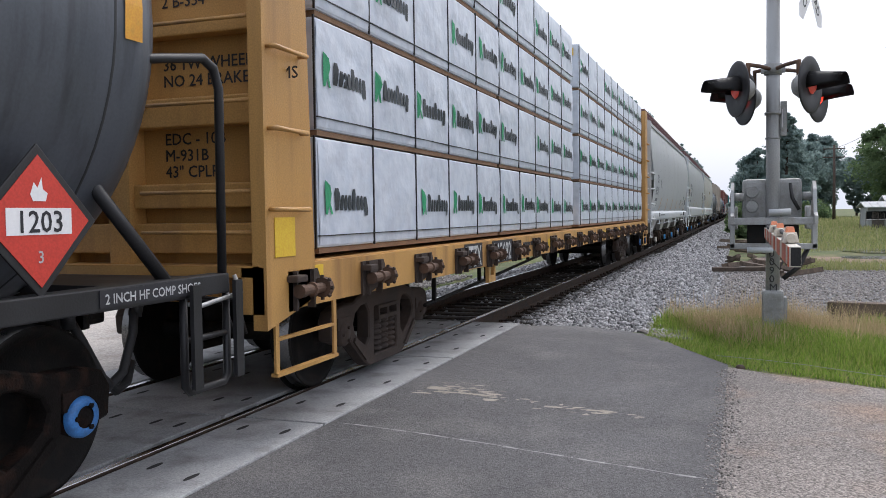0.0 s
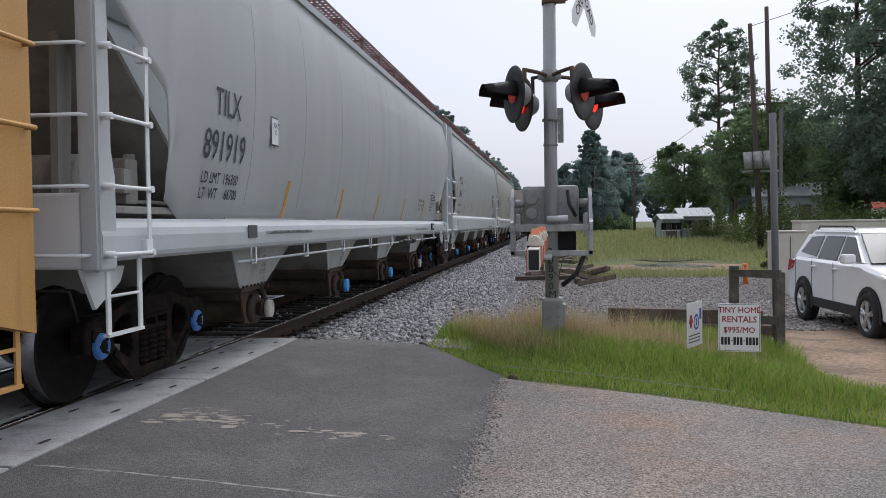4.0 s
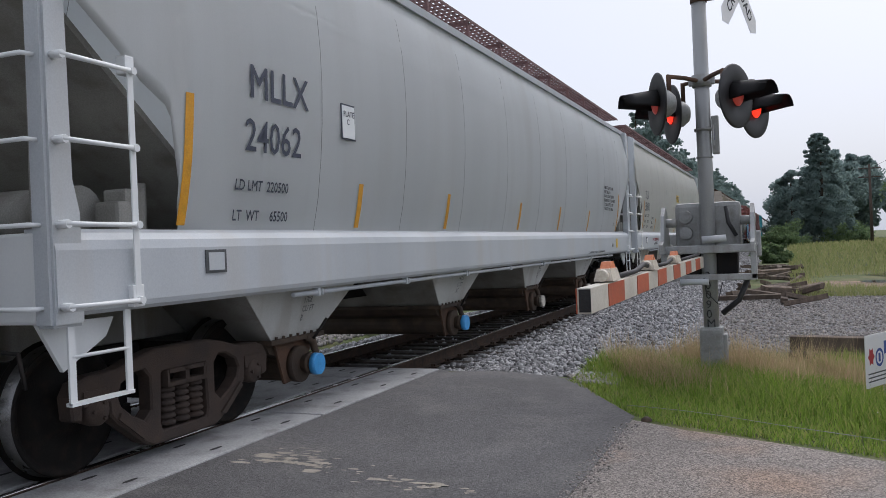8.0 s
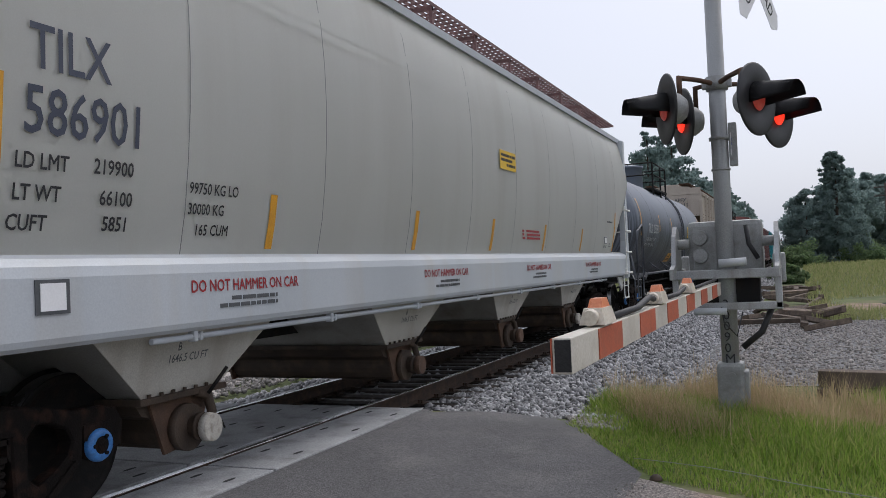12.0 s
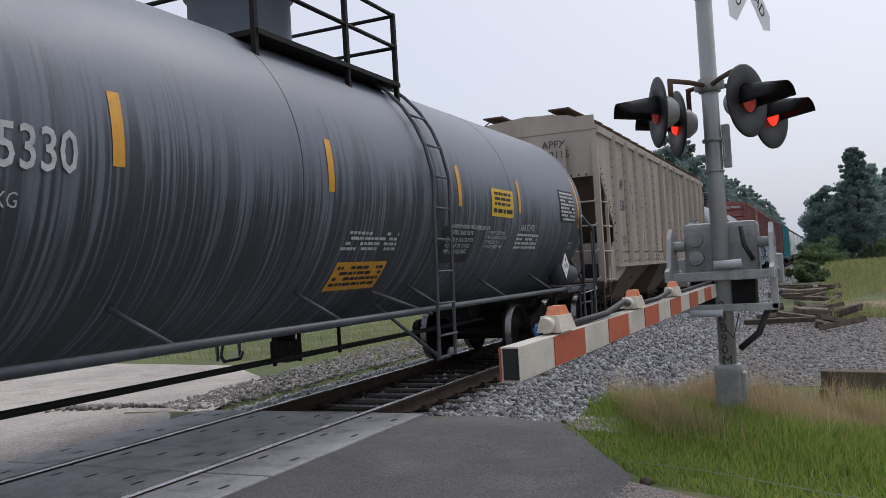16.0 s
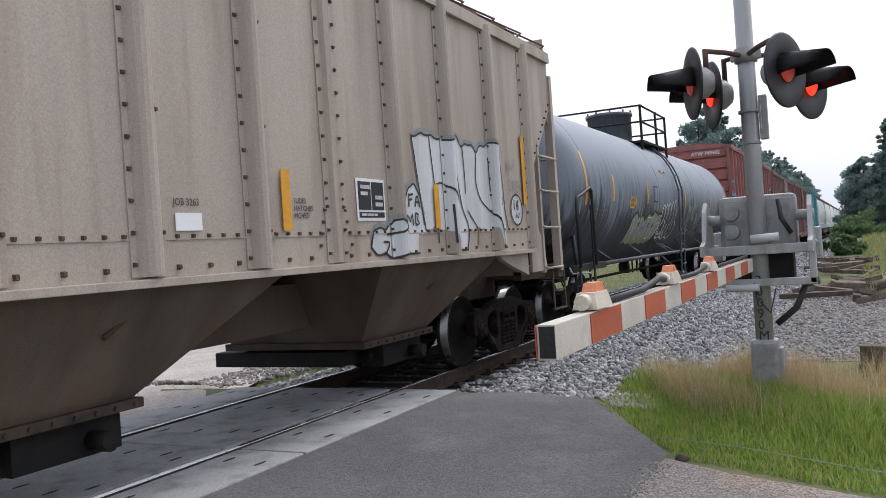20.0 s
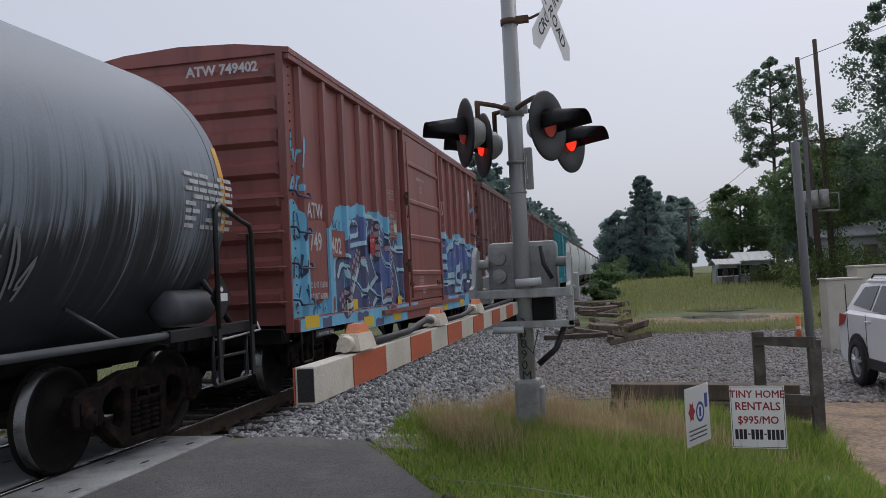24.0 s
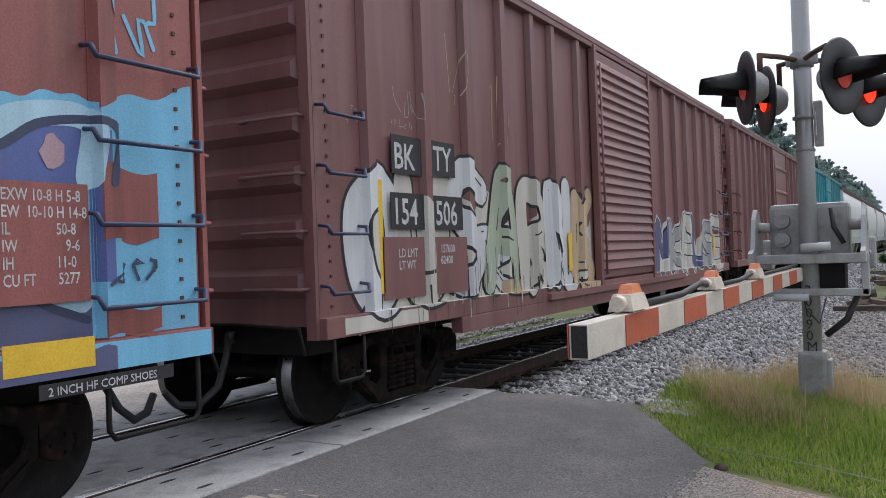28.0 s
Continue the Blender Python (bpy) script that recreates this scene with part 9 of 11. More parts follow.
for i in range(34):
    y = 118 + i * 9.5 + rgt2.uniform(-3, 3)
    copy_put(left_wood, -12.0 - rgt2.random() * 3.0, y, rgt2.uniform(0, 360), rgt2.uniform(0.82, 1.08))
for i in range(10):
    copy_put(left_wood, -20.0 - rgt2.uniform(0, 14), 100 - i * 9, rgt2.uniform(0, 360), rgt2.uniform(0.4, 0.62))
for i in range(8):
    copy_put(round1, -24.0 - rgt2.uniform(0, 6), 8 + i * 8, rgt2.uniform(0, 360), rgt2.uniform(0.7, 0.95))


def bush(x, y, r, h, seed, n=26, leaf=0.09, material="leaf_bush"):
    rg = np.random.RandomState(seed)
    c = np.stack([rg.normal(0, r * 0.5, n), rg.normal(0, r * 0.35, n), np.abs(rg.normal(0.45, 0.25, n)) * h], -1)
    v, f = leaves(c, np.full(n, 0.32 * h), 110, leaf, seed, 0.9)
    o = new("bush", solid("bush", v, f, material))
    o.matrix_basis = pose(x, y, float(ground_z(x, y)))
    return tagged(o, "dense green bush at the edge of the field", "bush")


for i, (x, y, r, h) in enumerate(((17.5, 41, 2.6, 2.3), (20.5, 39, 3.0, 2.6), (24, 37, 3.0, 2.2), (27, 34, 3.0, 2.4), (19.0, 52, 2.8, 2.6), (22.0, 46, 2.4, 3.0), (30, 31, 3.2, 2.5), (18.0, 64, 1.8, 1.8), (12.5, 20.5, 0.6, 0.7))):
    bush(x, y, r, h, 60 + i)
for i, (x, y, r, h) in enumerate(((4.4, 90, 2.0, 2.0), (5.4, 100, 2.0, 2.6), (13.5, 112, 3.0, 3.0), (12.0, 106, 2.4, 2.0), (4.6, 48, 1.0, 1.0))):
    bush(x, y, r, h, 90 + i, leaf=0.15, material="leaf_broad")
vine = np.random.RandomState(8)
c = np.stack([vine.normal(0, 0.25, 30), vine.normal(0, 0.25, 30), np.linspace(1.0, 9.5, 30)], -1)
v, f = leaves(c, np.full(30, 0.62), 90, 0.08, 9, 1.0)
o = new("vine", solid("vine", v, f, "leaf_bush"))
o.matrix_basis = pose(17.85, 44.0, -0.5)
tagged(o, "green vine climbing the utility pole", "vine")


# ---- lettering, reflectors and marks on the cars ----
def on_hopper(car, text, y, z, size, ink="ink_black", bold=0.01, wide=1.0, gap=1.0):
    """Lettering that leans with the rounded side."""
    zc = z + size * 0.4
    lean = math.degrees(math.atan2(hopper_x(zc - 0.1) - hopper_x(zc + 0.1), 0.2))
    return writing(car, text, y, z, size, ink, x=hopper_x(z) + 0.012, tilt=lean, wide=wide, bold=bold, gap=gap)


INKN = "ink_navy"
# first grey hopper
on_hopper(hop_a, "TILX", -7.55, 2.44, 0.36, INKN, 0.006, 0.85)
on_hopper(hop_a, "891919", -7.75, 2.02, 0.4, INKN, 0.006, 0.85)
on_hopper(hop_a, "LD LMT  196300\nLT  WT     66700", -7.72, 1.8, 0.15, INKN, 0.01, 0.85)
for y in (-5.19, -2.59, 0.01, 2.7, 5.3):
    curved_tape(hop_a, y, 1.49, 1.93)
curved_tape(hop_a, 8.36, 1.49, 2.3)
on_hopper(hop_a, "EXW  10-7  H 8-8\nEW     8-8  H 15-1\nCU.FT.         5851", 4.45, 1.9, 0.105, "ink_grey", 0.015)
on_hopper(hop_a, "CAUTION", 6.4, 2.16, 0.08, "ink_grey", 0.015)
bars(hop_a, "small_print", 6.27, 6.95, 1.98, 2.14, 4, hopper_x(2.05) + 0.01, "ink_grey", seed=4)
on_hopper(hop_a, "PLASITE 7122 VOC\nLINED 01-16\nBY ERSR", 6.25, 1.88, 0.085, "ink_grey", 0.015)
plate(hop_a, "stencil_frame", -6.02, -5.78, 2.28, 2.6, hopper_x(2.4) + 0.012, "ink_navy")
plate(hop_a, "stencil_field", -6.005, -5.795, 2.295, 2.585, hopper_x(2.4) + 0.0165, "hopper")
on_hopper(hop_a, "PLATE\n   C", -5.99, 2.48, 0.075, INKN, 0.015).matrix_basis.translation.x += 0.015
plate(hop_a, "label_plate", 7.5, 7.85, 1.68, 2.02, hopper_x(1.9) + 0.008, "ink_navy")
for y in (7.53, 7.69):
    plate(hop_a, "label_field", y, y + 0.13, 1.76, 1.99, hopper_x(1.9) + 0.013, "ink_grey")
plate(hop_a, "label_edge", 7.52, 7.83, 1.69, 1.74, hopper_x(1.9) + 0.013, "sign_white")
writing(hop_a, "CLOSE HOPPER GATES & ROOF HATCH COVER BEFORE MOVING CAR", -6.2, 1.3, 0.055, "ink_grey", x=1.543, bold=0.01)
writing(hop_a, "CLOSE HOPPER GATES & ROOF HATCH COVER BEFORE MOVING CAR", 3.6, 1.25, 0.055, "ink_grey", x=1.543, bold=0.01)
writing(hop_a, "2 INCH HF\nCOMP SHOES", 8.35, 1.38, 0.06, "ink_grey", x=1.543, bold=0.01)
plate(hop_a, "reader_box", 6.0, 6.35, 1.24, 1.4, 1.541, "ink_black", thick=0.03)
plate(hop_a, "reader_label", 6.08, 6.2, 1.28, 1.36, 1.572, "sign_white")
plate(hop_a, "card_holder", -6.75, -6.5, 1.27, 1.4, 1.541, "ink_grey", thick=0.01)
for car, marks, x, tilt in ((hop_a, ((-5.55, "BC\n1306\nCU.FT."), (-1.85, "AC\n1306\nCU.FT."), (1.82, "BC\n1306\nCU.FT."), (5.55, "B\n1619\nCU.FT.")), 1.272, -17), (hop_b, ((-6.5, "1708\nCU FT\nB"), (-2.57, "1402.5\nCU FT\nBC"), (1.37, "1402.5\nCU FT\nAC"), (5.22, "1708\nCU FT\nA")), 1.272, -17), (hop_c, ((-6.03, "    B\n1646.5 CU FT"), (-2.38, "    B\n1646.5 CU FT"), (1.27, "    A\n1646.5 CU FT"), (4.92, "    A\n1646.5 CU FT")), 1.272, -17)):
    for y, text in marks:
        writing(car, text, y - (0.1 if car is not hop_c else 0.3), 1.0, 0.085, "ink_grey", x=x - 0.01 + 0.3 * 0.1, tilt=tilt, bold=0.01, wide=0.85)
plate(hop_a, "jacking_plate", 7.69, 8.1, 0.96, 1.28, 1.53, "sill_white", label="white jacking plate on the sill", thick=0.015)
# Dark disc put on for the shade in the jacking hole.
b = B()
cyl(b, (1.545, 7.98, 1.1), (1.548, 7.98, 1.1), 0.045, n=16)
part("jack_hole", b, "plug", hop_a)
b = B()
cyl(b, (1.5, 2.2, 1.03), (1.5, 3.2, 1.03), 0.045, n=12)
cyl(b, (1.5, 1.75, 1.03), (1.5, 2.2, 1.03), 0.028, n=10)
cyl(b, (1.5, 3.2, 1.03), (1.5, 3.6, 1.03), 0.06, n=12)
part("slack_adjuster", b, "black", hop_a, "black slack adjuster on the rod")
b = B()
tube(b, [(1.5, 4.6, 1.16), (1.5, 6.3, 1.14)], 0.013, 6)
part("brake_lever_rod", b, "sill_white", hop_a)
# second grey hopper
on_hopper(hop_b, "MLLX", -7.72, 2.7, 0.37, INKN, 0.006, 0.96)
on_hopper(hop_b, "24062", -7.77, 2.28, 0.36, INKN, 0.006, 0.92)
on_hopper(hop_b, "LD LMT  220500\n\nLT  WT     65500", -7.86, 1.97, 0.12, INKN, 0.015, 0.9)
curved_tape(hop_b, -8.42, 1.69, 2.62)
for y in (-5.79, -3.43, -0.33, 2.2, 4.7):
    curved_tape(hop_b, y, 1.69, 2.12)
curved_tape(hop_b, 7.95, 1.69, 2.6)
on_hopper(hop_b, "AMERCOAT 428 PCLO LINING\nAPPLIED ARI-G  7-18\nCAUTION: DO NOT USE STEAM,\nBOILING WATER OR SHARP OBJECTS\nTO CLEAN. ENTER CAR WITH\nCLEAN SOFT SOLED SHOES.", 6.1, 2.66, 0.098, "ink_grey", 0.02, 0.8)
on_hopper(hop_b, "GFL-70\nBLT 3-08", 7.5, 1.86, 0.05, "ink_grey", 0.01)
plate(hop_b, "stencil_frame", -6.25, -5.98, 2.52, 2.86, hopper_x(2.7) + 0.006, "ink_navy")
plate(hop_b, "stencil_field", -6.235, -5.995, 2.535, 2.845, hopper_x(2.7) + 0.0105, "hopper")
on_hopper(hop_b, "PLATE\n   C", -6.22, 2.74, 0.075, INKN, 0.015).matrix_basis.translation.x += 0.006
plate(hop_b, "card_holder", -8.3, -8.06, 1.34, 1.51, 1.541, "ink_grey", thick=0.008)
plate(hop_b, "card", -8.27, -8.09, 1.36, 1.49, 1.55, "sill_white")
plate(hop_b, "metal_tag", 6.94, 7.16, 1.31, 1.38, 1.541, "alum", thick=0.008)
plate(hop_b, "yellow_label", 7.45, 7.64, 1.28, 1.5, 1.541, "label_yellow")
writing(hop_b, "CLOSE HOPPER GATES & ROOF HATCHES BEFORE MOVING CAR", 4.3, 1.2, 0.06, "ink_grey", x=1.543, bold=0.01)
# third hopper
on_hopper(hop_c, "TILX", -7.64, 2.66, 0.35, INKN, 0.008, 0.8)
on_hopper(hop_c, "586901", -7.68, 2.31, 0.37, INKN, 0.008, 0.82)
for text, y, z in (("LD LMT", -7.72, 2.12), ("219900", -7.18, 2.13), ("LT WT", -7.72, 1.95), ("66100", -7.12, 1.95), ("CUFT", -7.74, 1.79), ("5851", -7.08, 1.8), ("99750 KG LO", -6.34, 2.07), ("30000 KG", -6.34, 1.93), ("165 CUM", -6.25, 1.79)):
    on_hopper(hop_c, text, y, z, 0.125 if y < -6.5 else 0.11, "ink_black", 0.015, 0.85)
curved_tape(hop_c, -7.84, 1.7, 2.6)
for y in (-5.34, -2.65, -0.2, 2.3, 4.8):
    curved_tape(hop_c, y, 1.7, 2.12)
curved_tape(hop_c, 7.72, 1.7, 2.55)
plate(hop_c, "stencil_frame", 6.79, 7.04, 1.86, 2.0, hopper_x(1.93) + 0.012, "ink_navy")
plate(hop_c, "stencil_field", 6.8, 7.03, 1.87, 1.99, hopper_x(1.93) + 0.0165, "hopper_warm")
on_hopper(hop_c, "JOB F21038", 6.78, 1.78, 0.06, INKN, 0.015)
on_hopper(hop_c, "BPL-76\nBLT 04-22", 7.3, 1.84, 0.05, INKN, 0.015)
for y in (-6.39, -2.61, 1.1, 4.8):
    writing(hop_c, "DO NOT HAMMER ON CAR", y, 1.4, 0.115, "ink_red", x=1.543, bold=0.02, wide=0.9)
    bars(hop_c, "small_print", y + 0.3, y + 1.0, 1.27, 1.37, 2, 1.542, "ink_grey", seed=7)
plate(hop_c, "card_frame", -7.63, -7.4, 1.33, 1.52, 1.541, "ink_grey", thick=0.006)
plate(hop_c, "card", -7.6, -7.43, 1.35, 1.5, 1.548, "sign_white")
plate(hop_c, "yellow_label", -0.04, 0.64, 2.82, 3.08, hopper_x(2.95) + 0.012, "label_yellow")
bars(hop_c, "label_print", 0.0, 0.6, 2.85, 3.05, 3, hopper_x(2.95) + 0.0165, "ink_black", seed=2)
bars(hop_c, "red_print", 1.1, 2.0, 1.86, 2.08, 4, hopper_x(1.95) + 0.01, "ink_red", seed=9)
bars(hop_c, "small_print", 6.95, 7.48, 2.3, 2.52, 4, hopper_x(2.2) + 0.01, "ink_grey", seed=10)


def on_tank(car, text, y, z, size, ink="ink_white", bold=0.01, wide=1.0, shear=0.0):
    zc = z + size * 0.35
    return writing(car, text, y, z, size, ink, x=tank_x(z) + 0.016, tilt=tank_tilt(zc), wide=wide, bold=bold)


def tank_tape(car, y, z0, z1, w=0.1):
    bm = B()
    zz = np.linspace(z0, z1, 7)
    vs = [[bm.verts.new((tank_x(z) + 0.006, y + dy, z)) for z in zz] for dy in (-w / 2, w / 2)]
    for i in range(6):
        face(bm, [vs[0][i], vs[1][i], vs[1][i + 1], vs[0][i + 1]])
    part("reflector_strip", bm, "yellow_tape", car, "yellow reflector strip")


def tank_patch(car, name, y0, y1, z0, z1, material, lift=0.008, label=""):
    """A painted field that follows the shell."""
    bm = B()
    zz = np.linspace(z0, z1, 8)
    vs = [[bm.verts.new((tank_x(z) + lift, y, z)) for z in zz] for y in (y0, y1)]
    for i in range(7):
        face(bm, [vs[0][i], vs[1][i], vs[1][i + 1], vs[0][i + 1]])
    return part(name, bm, material, car, label)


def tank_bars(car, name, y0, y1, z0, z1, rows, ink, seed, lift=0.012, dens=0.75):
    rg = random.Random(seed)
    bm = B()
    h = (z1 - z0) / rows
    for r in range(rows):
        y = y0
        za, zb = z0 + r * h + h * 0.22, z0 + r * h + h * 0.78
        while y < y1 - h * 0.3:
            w = min(y1 - y, h * rg.uniform(0.8, 3.0))
            if rg.random() < dens + 0.12:
                face(bm, [bm.verts.new(p) for p in ((tank_x(za) + lift, y, za), (tank_x(za) + lift, y + w, za), (tank_x(zb) + lift, y + w, zb), (tank_x(zb) + lift, y, zb))])
            y += w + h * 0.35
    return part(name, bm, ink, car)


on_tank(tank_a, "TILX", -5.84, 2.22, 0.36, bold=0.01, wide=0.9)
on_tank(tank_a, "265330", -4.98, 2.22, 0.36, bold=0.01, wide=0.78)
on_tank(tank_a, "LD LMT  206600 LB   93700 KG", -6.0, 2.0, 0.13, bold=0.0, wide=0.85)
on_tank(tank_a, "LT WT     79400 LB   36000 KG", -6.1, 1.85, 0.13, bold=0.0, wide=0.85)
for y, z0, z1 in ((-6.92, 2.12, 3.1), (-3.82, 2.29, 2.77), (-1.31, 2.29, 2.77), (1.63, 2.3, 2.8), (3.83, 2.31, 2.78), (7.05, 2.15, 3.08)):
    tank_tape(tank_a, y, z0, z1)
tank_patch(tank_a, "emergency_panel", 2.7, 3.55, 2.22, 2.6, "label_yellow", label="yellow emergency panel with black print")
tank_bars(tank_a, "panel_print", 2.8, 3.45, 2.36, 2.57, 3, "ink_black", 3)
tank_bars(tank_a, "number_bars", 2.76, 3.5, 2.25, 2.35, 1, "ink_black", 4, dens=0.95)
tank_patch(tank_a, "black_field", 1.22, 2.2, 1.62, 2.05, "ink_black")
on_tank(tank_a, "MAXIMUM OPERATING PRESSURE FOR\nHEATER COILS 150 PSI", 1.36, 2.03, 0.075, bold=0.005).matrix_basis.translation.x += 0.01
on_tank(tank_a, "EXTERIOR HEATER PIPES\nNO INLET OR OUTLET\nPIPE CAPS REQUIRED", 1.3, 1.87, 0.075, bold=0.005).matrix_basis.translation.x += 0.02
on_tank(tank_a, "0.5\" CERAMIC FIBER AND\n4\" FIBERGLASS INSULATION\nCOMPRESSED TO 4\"\nDO NOT EXCEED 300 F", 2.55, 1.98, 0.065, bold=0.0).matrix_basis.translation.x += 0.01
on_tank(tank_a, "AAR ST 470", 3.9, 2.05, 0.14, bold=0.005, wide=0.9)
tank_bars(tank_a, "small_print", 3.8, 4.8, 1.78, 2.02, 4, "ink_white", 6)
tank_patch(tank_a, "test_panel", 5.92, 6.8, 2.24, 2.79, "ink_black")
tank_bars(tank_a, "test_panel_print", 5.95, 6.77, 2.26, 2.77, 8, "ink_white", 8, dens=0.8)
tank_patch(tank_a, "orange_panel", -0.95, 0.05, 1.39, 1.66, "yellow_tape")
tank_bars(tank_a, "panel_print", -0.9, 0.0, 1.42, 1.63, 4, "ink_black", 9)
tank_bars(tank_a, "small_print", -1.0, 0.1, 1.76, 1.96, 4, "ink_white", 12, dens=0.6)


def placard(car, y, z, x, number, ground, ink, size=0.25, kind="3"):
    """A diamond hazard placard on its holder."""
    hold = holder("placard", pose(0, 0, 0), "", "")
    hold.parent = car
    hold.matrix_basis = Matrix.Translation((x, y, z)) @ Matrix.Rotation(radians(45), 4, "X")
    b = B()
    box(b, -0.012, 0.0, -size * 0.82, size * 0.82, -size * 0.82, size * 0.82, 0.004)
    part("holder", b, "black", hold)
    b = B()
    box(b, 0.001, 0.004, -size * 0.7, size * 0.7, -size * 0.7, size * 0.7)
    part("field", b, ground, hold)
    b = B()
    prism(b, [(-0.62 * size, -0.2 * size), (0.62 * size, -0.2 * size), (0.62 * size, 0.2 * size), (-0.62 * size, 0.2 * size)], 0.005, 0.0065)
    w = part("number_field", b, "sign_white", hold)
    back = Matrix.Rotation(radians(-45), 4, "X")
    w.matrix_basis = back
    if number:
        writing(hold, number, 0, 0, size * 0.46, "ink_black", m=back @ Matrix.Translation((0.008, 0, -size * 0.16)) @ SIDE, align="CENTER", bold=0.01)
        writing(hold, kind, 0, 0, size * 0.26, ink, m=back @ Matrix.Translation((0.006, 0, -size * 0.62)) @ SIDE, align="CENTER", bold=0.01)
    b = B()
    face(b, [b.verts.new((0.0062, size * a, size * c)) for a, c in ((-0.12, 0.3), (0.12, 0.3), (0.16, 0.42), (0.07, 0.48), (0.05, 0.66), (-0.03, 0.5), (-0.1, 0.58), (-0.17, 0.4))])
    f = part("flame_mark", b, "sign_white" if ground != "sign_white" else "ink_grey", hold)
    f.matrix_basis = back
    return hold


placard(tank_front, 7.3, 1.45, 1.49, "1203", "placard_red", "ink_white", 0.28)
placard(tank_a, 6.13, 1.5, 1.5, "2078", "sign_white", "ink_black", 0.22, "6")
plate(tank_a, "shoe_label", 6.3, 7.12, 1.075, 1.13, 1.502, "ink_black")
writing(tank_a, "2 INCH HF COMP SHOES", 6.33, 1.08, 0.06, "ink_white", x=1.508, bold=0.006)
on_tank(tank_a, "EMPTY\nLOAD", 6.58, 1.86, 0.075, bold=0.004)
placard(tank_b, 8.0, 1.42, 1.52, "", "black", "ink_black", 0.2)
for car in (tank_a, tank_b):
    L0 = 8.1 if car is tank_a else 8.9
    b = B()
    lathe(b, [(0.0, 0.0), (0.1, 0.015), (0.16, 0.05), (0.18, 0.1), (0.18, 0.77), (0.16, 0.82), (0.1, 0.855), (0.0, 0.87)], Matrix.Translation((1.2, L0 - 0.69, 1.34)) @ Matrix.Rotation(radians(90), 4, "X"), 20)
    part("brake_reservoir", b, "tank_trim", car)
tank_tape(tank_front, 7.87, 2.3, 3.3, 0.12)
tank_patch(tank_front, "test_panel", 5.9, 7.0, 2.6, 3.1, "ink_black")
tank_bars(tank_front, "test_panel_print", 5.95, 6.95, 2.62, 3.08, 6, "ink_white", 18)
plate(tank_front, "shoe_label", 7.62, 8.3, 1.05, 1.13, 1.502, "ink_black")
writing(tank_front, "2 INCH HF COMP SHOES", 7.65, 1.065, 0.065, "ink_white", x=1.508, bold=0.02)
for y, z0, z1 in ((-8.0, 2.1, 3.0), (-6.3, 2.2, 2.68), (-3.58, 2.2, 2.68), (0.66, 2.17, 2.66), (4.61, 2.16, 2.6), (8.1, 2.1, 3.0)):
    tank_tape(tank_b, y, z0, z1)
tank_patch(tank_b, "emergency_panel", 4.03, 4.78, 1.78, 2.07, "yellow_tape", label="faded yellow emergency panel")
tank_bars(tank_b, "panel_print", 4.08, 4.72, 1.81, 2.04, 3, "ink_black", 23)
tank_patch(tank_b, "name_plate", -1.9, -1.2, 2.95, 3.02, "ink_black")
tank_bars(tank_b, "plate_print", -1.88, -1.22, 2.95, 3.02, 2, "yellow_tape", 31)
tank_patch(tank_b, "stencil_frame", -3.0, -2.6, 2.25, 2.6, "rust")
tank_patch(tank_b, "stencil_field", -2.97, -2.63, 2.28, 2.57, "tank_faded", 0.012)
tank_bars(tank_b, "test_panel_print", 7.3, 8.3, 2.1, 2.68, 8, "ink_white", 24)
on_tank(tank_b, "4234", -5.17, 2.09, 0.34, "yellow_tape", 0.01, 0.9)

# ribbed hopper
X = 1.456
for text, y, z, size, ink in (("AP", -6.28, 3.14, 0.34, "ink_navy"), ("FX", -5.36, 3.1, 0.34, "ink_navy"), ("538", -6.35, 2.65, 0.34, "ink_grey"), ("115", -5.36, 2.63, 0.34, "ink_grey"), ("LD LMT\nLT WT", -6.3, 2.0, 0.13, "ink_grey"), ("232200\n  53800", -5.42, 2.0, 0.13, "ink_grey"), ("JOB 3263", 0.36, 1.93, 0.07, "ink_grey")):
    writing(ribbed, text, y, z, size, ink, x=X, bold=0.015, wide=0.9)
plate(ribbed, "white_label", 0.37, 0.62, 1.76, 1.88, X, "sign_white")
plate(ribbed, "stencil_board", 2.62, 3.12, 1.83, 2.22, X, "sign_white")
for a, b, c, d in ((2.65, 2.86, 1.93, 2.19), (2.88, 3.09, 1.93, 2.19), (2.65, 3.09, 1.86, 1.91)):
    plate(ribbed, "stencil_field", a, b, c, d, X + 0.005, "ink_black")
bars(ribbed, "board_print", 2.68, 2.84, 2.05, 2.17, 2, X + 0.012, "ink_white", seed=61)
bars(ribbed, "board_print", 2.93, 3.06, 1.95, 2.08, 2, X + 0.012, "ink_white", seed=62)
bars(ribbed, "board_print", 2.68, 2.95, 1.865, 1.905, 1, X + 0.012, "ink_white", seed=63)
writing(ribbed, "SLIDES\nHATCHES\nMOVED", 1.68, 1.97, 0.06, "ink_grey", x=X, bold=0.005)
plate(ribbed, "pale_patch", -3.99, -3.86, 1.75, 2.25, X, "g_white")
plate(ribbed, "stencil_frame", -4.03, -3.7, 2.82, 3.13, X, "ink_grey")
plate(ribbed, "stencil_field", -4.01, -3.72, 2.84, 3.11, X + 0.005, "old_hopper")
writing(ribbed, "C", -3.93, 2.9, 0.14, "ink_grey", x=X + 0.011, bold=0.01)
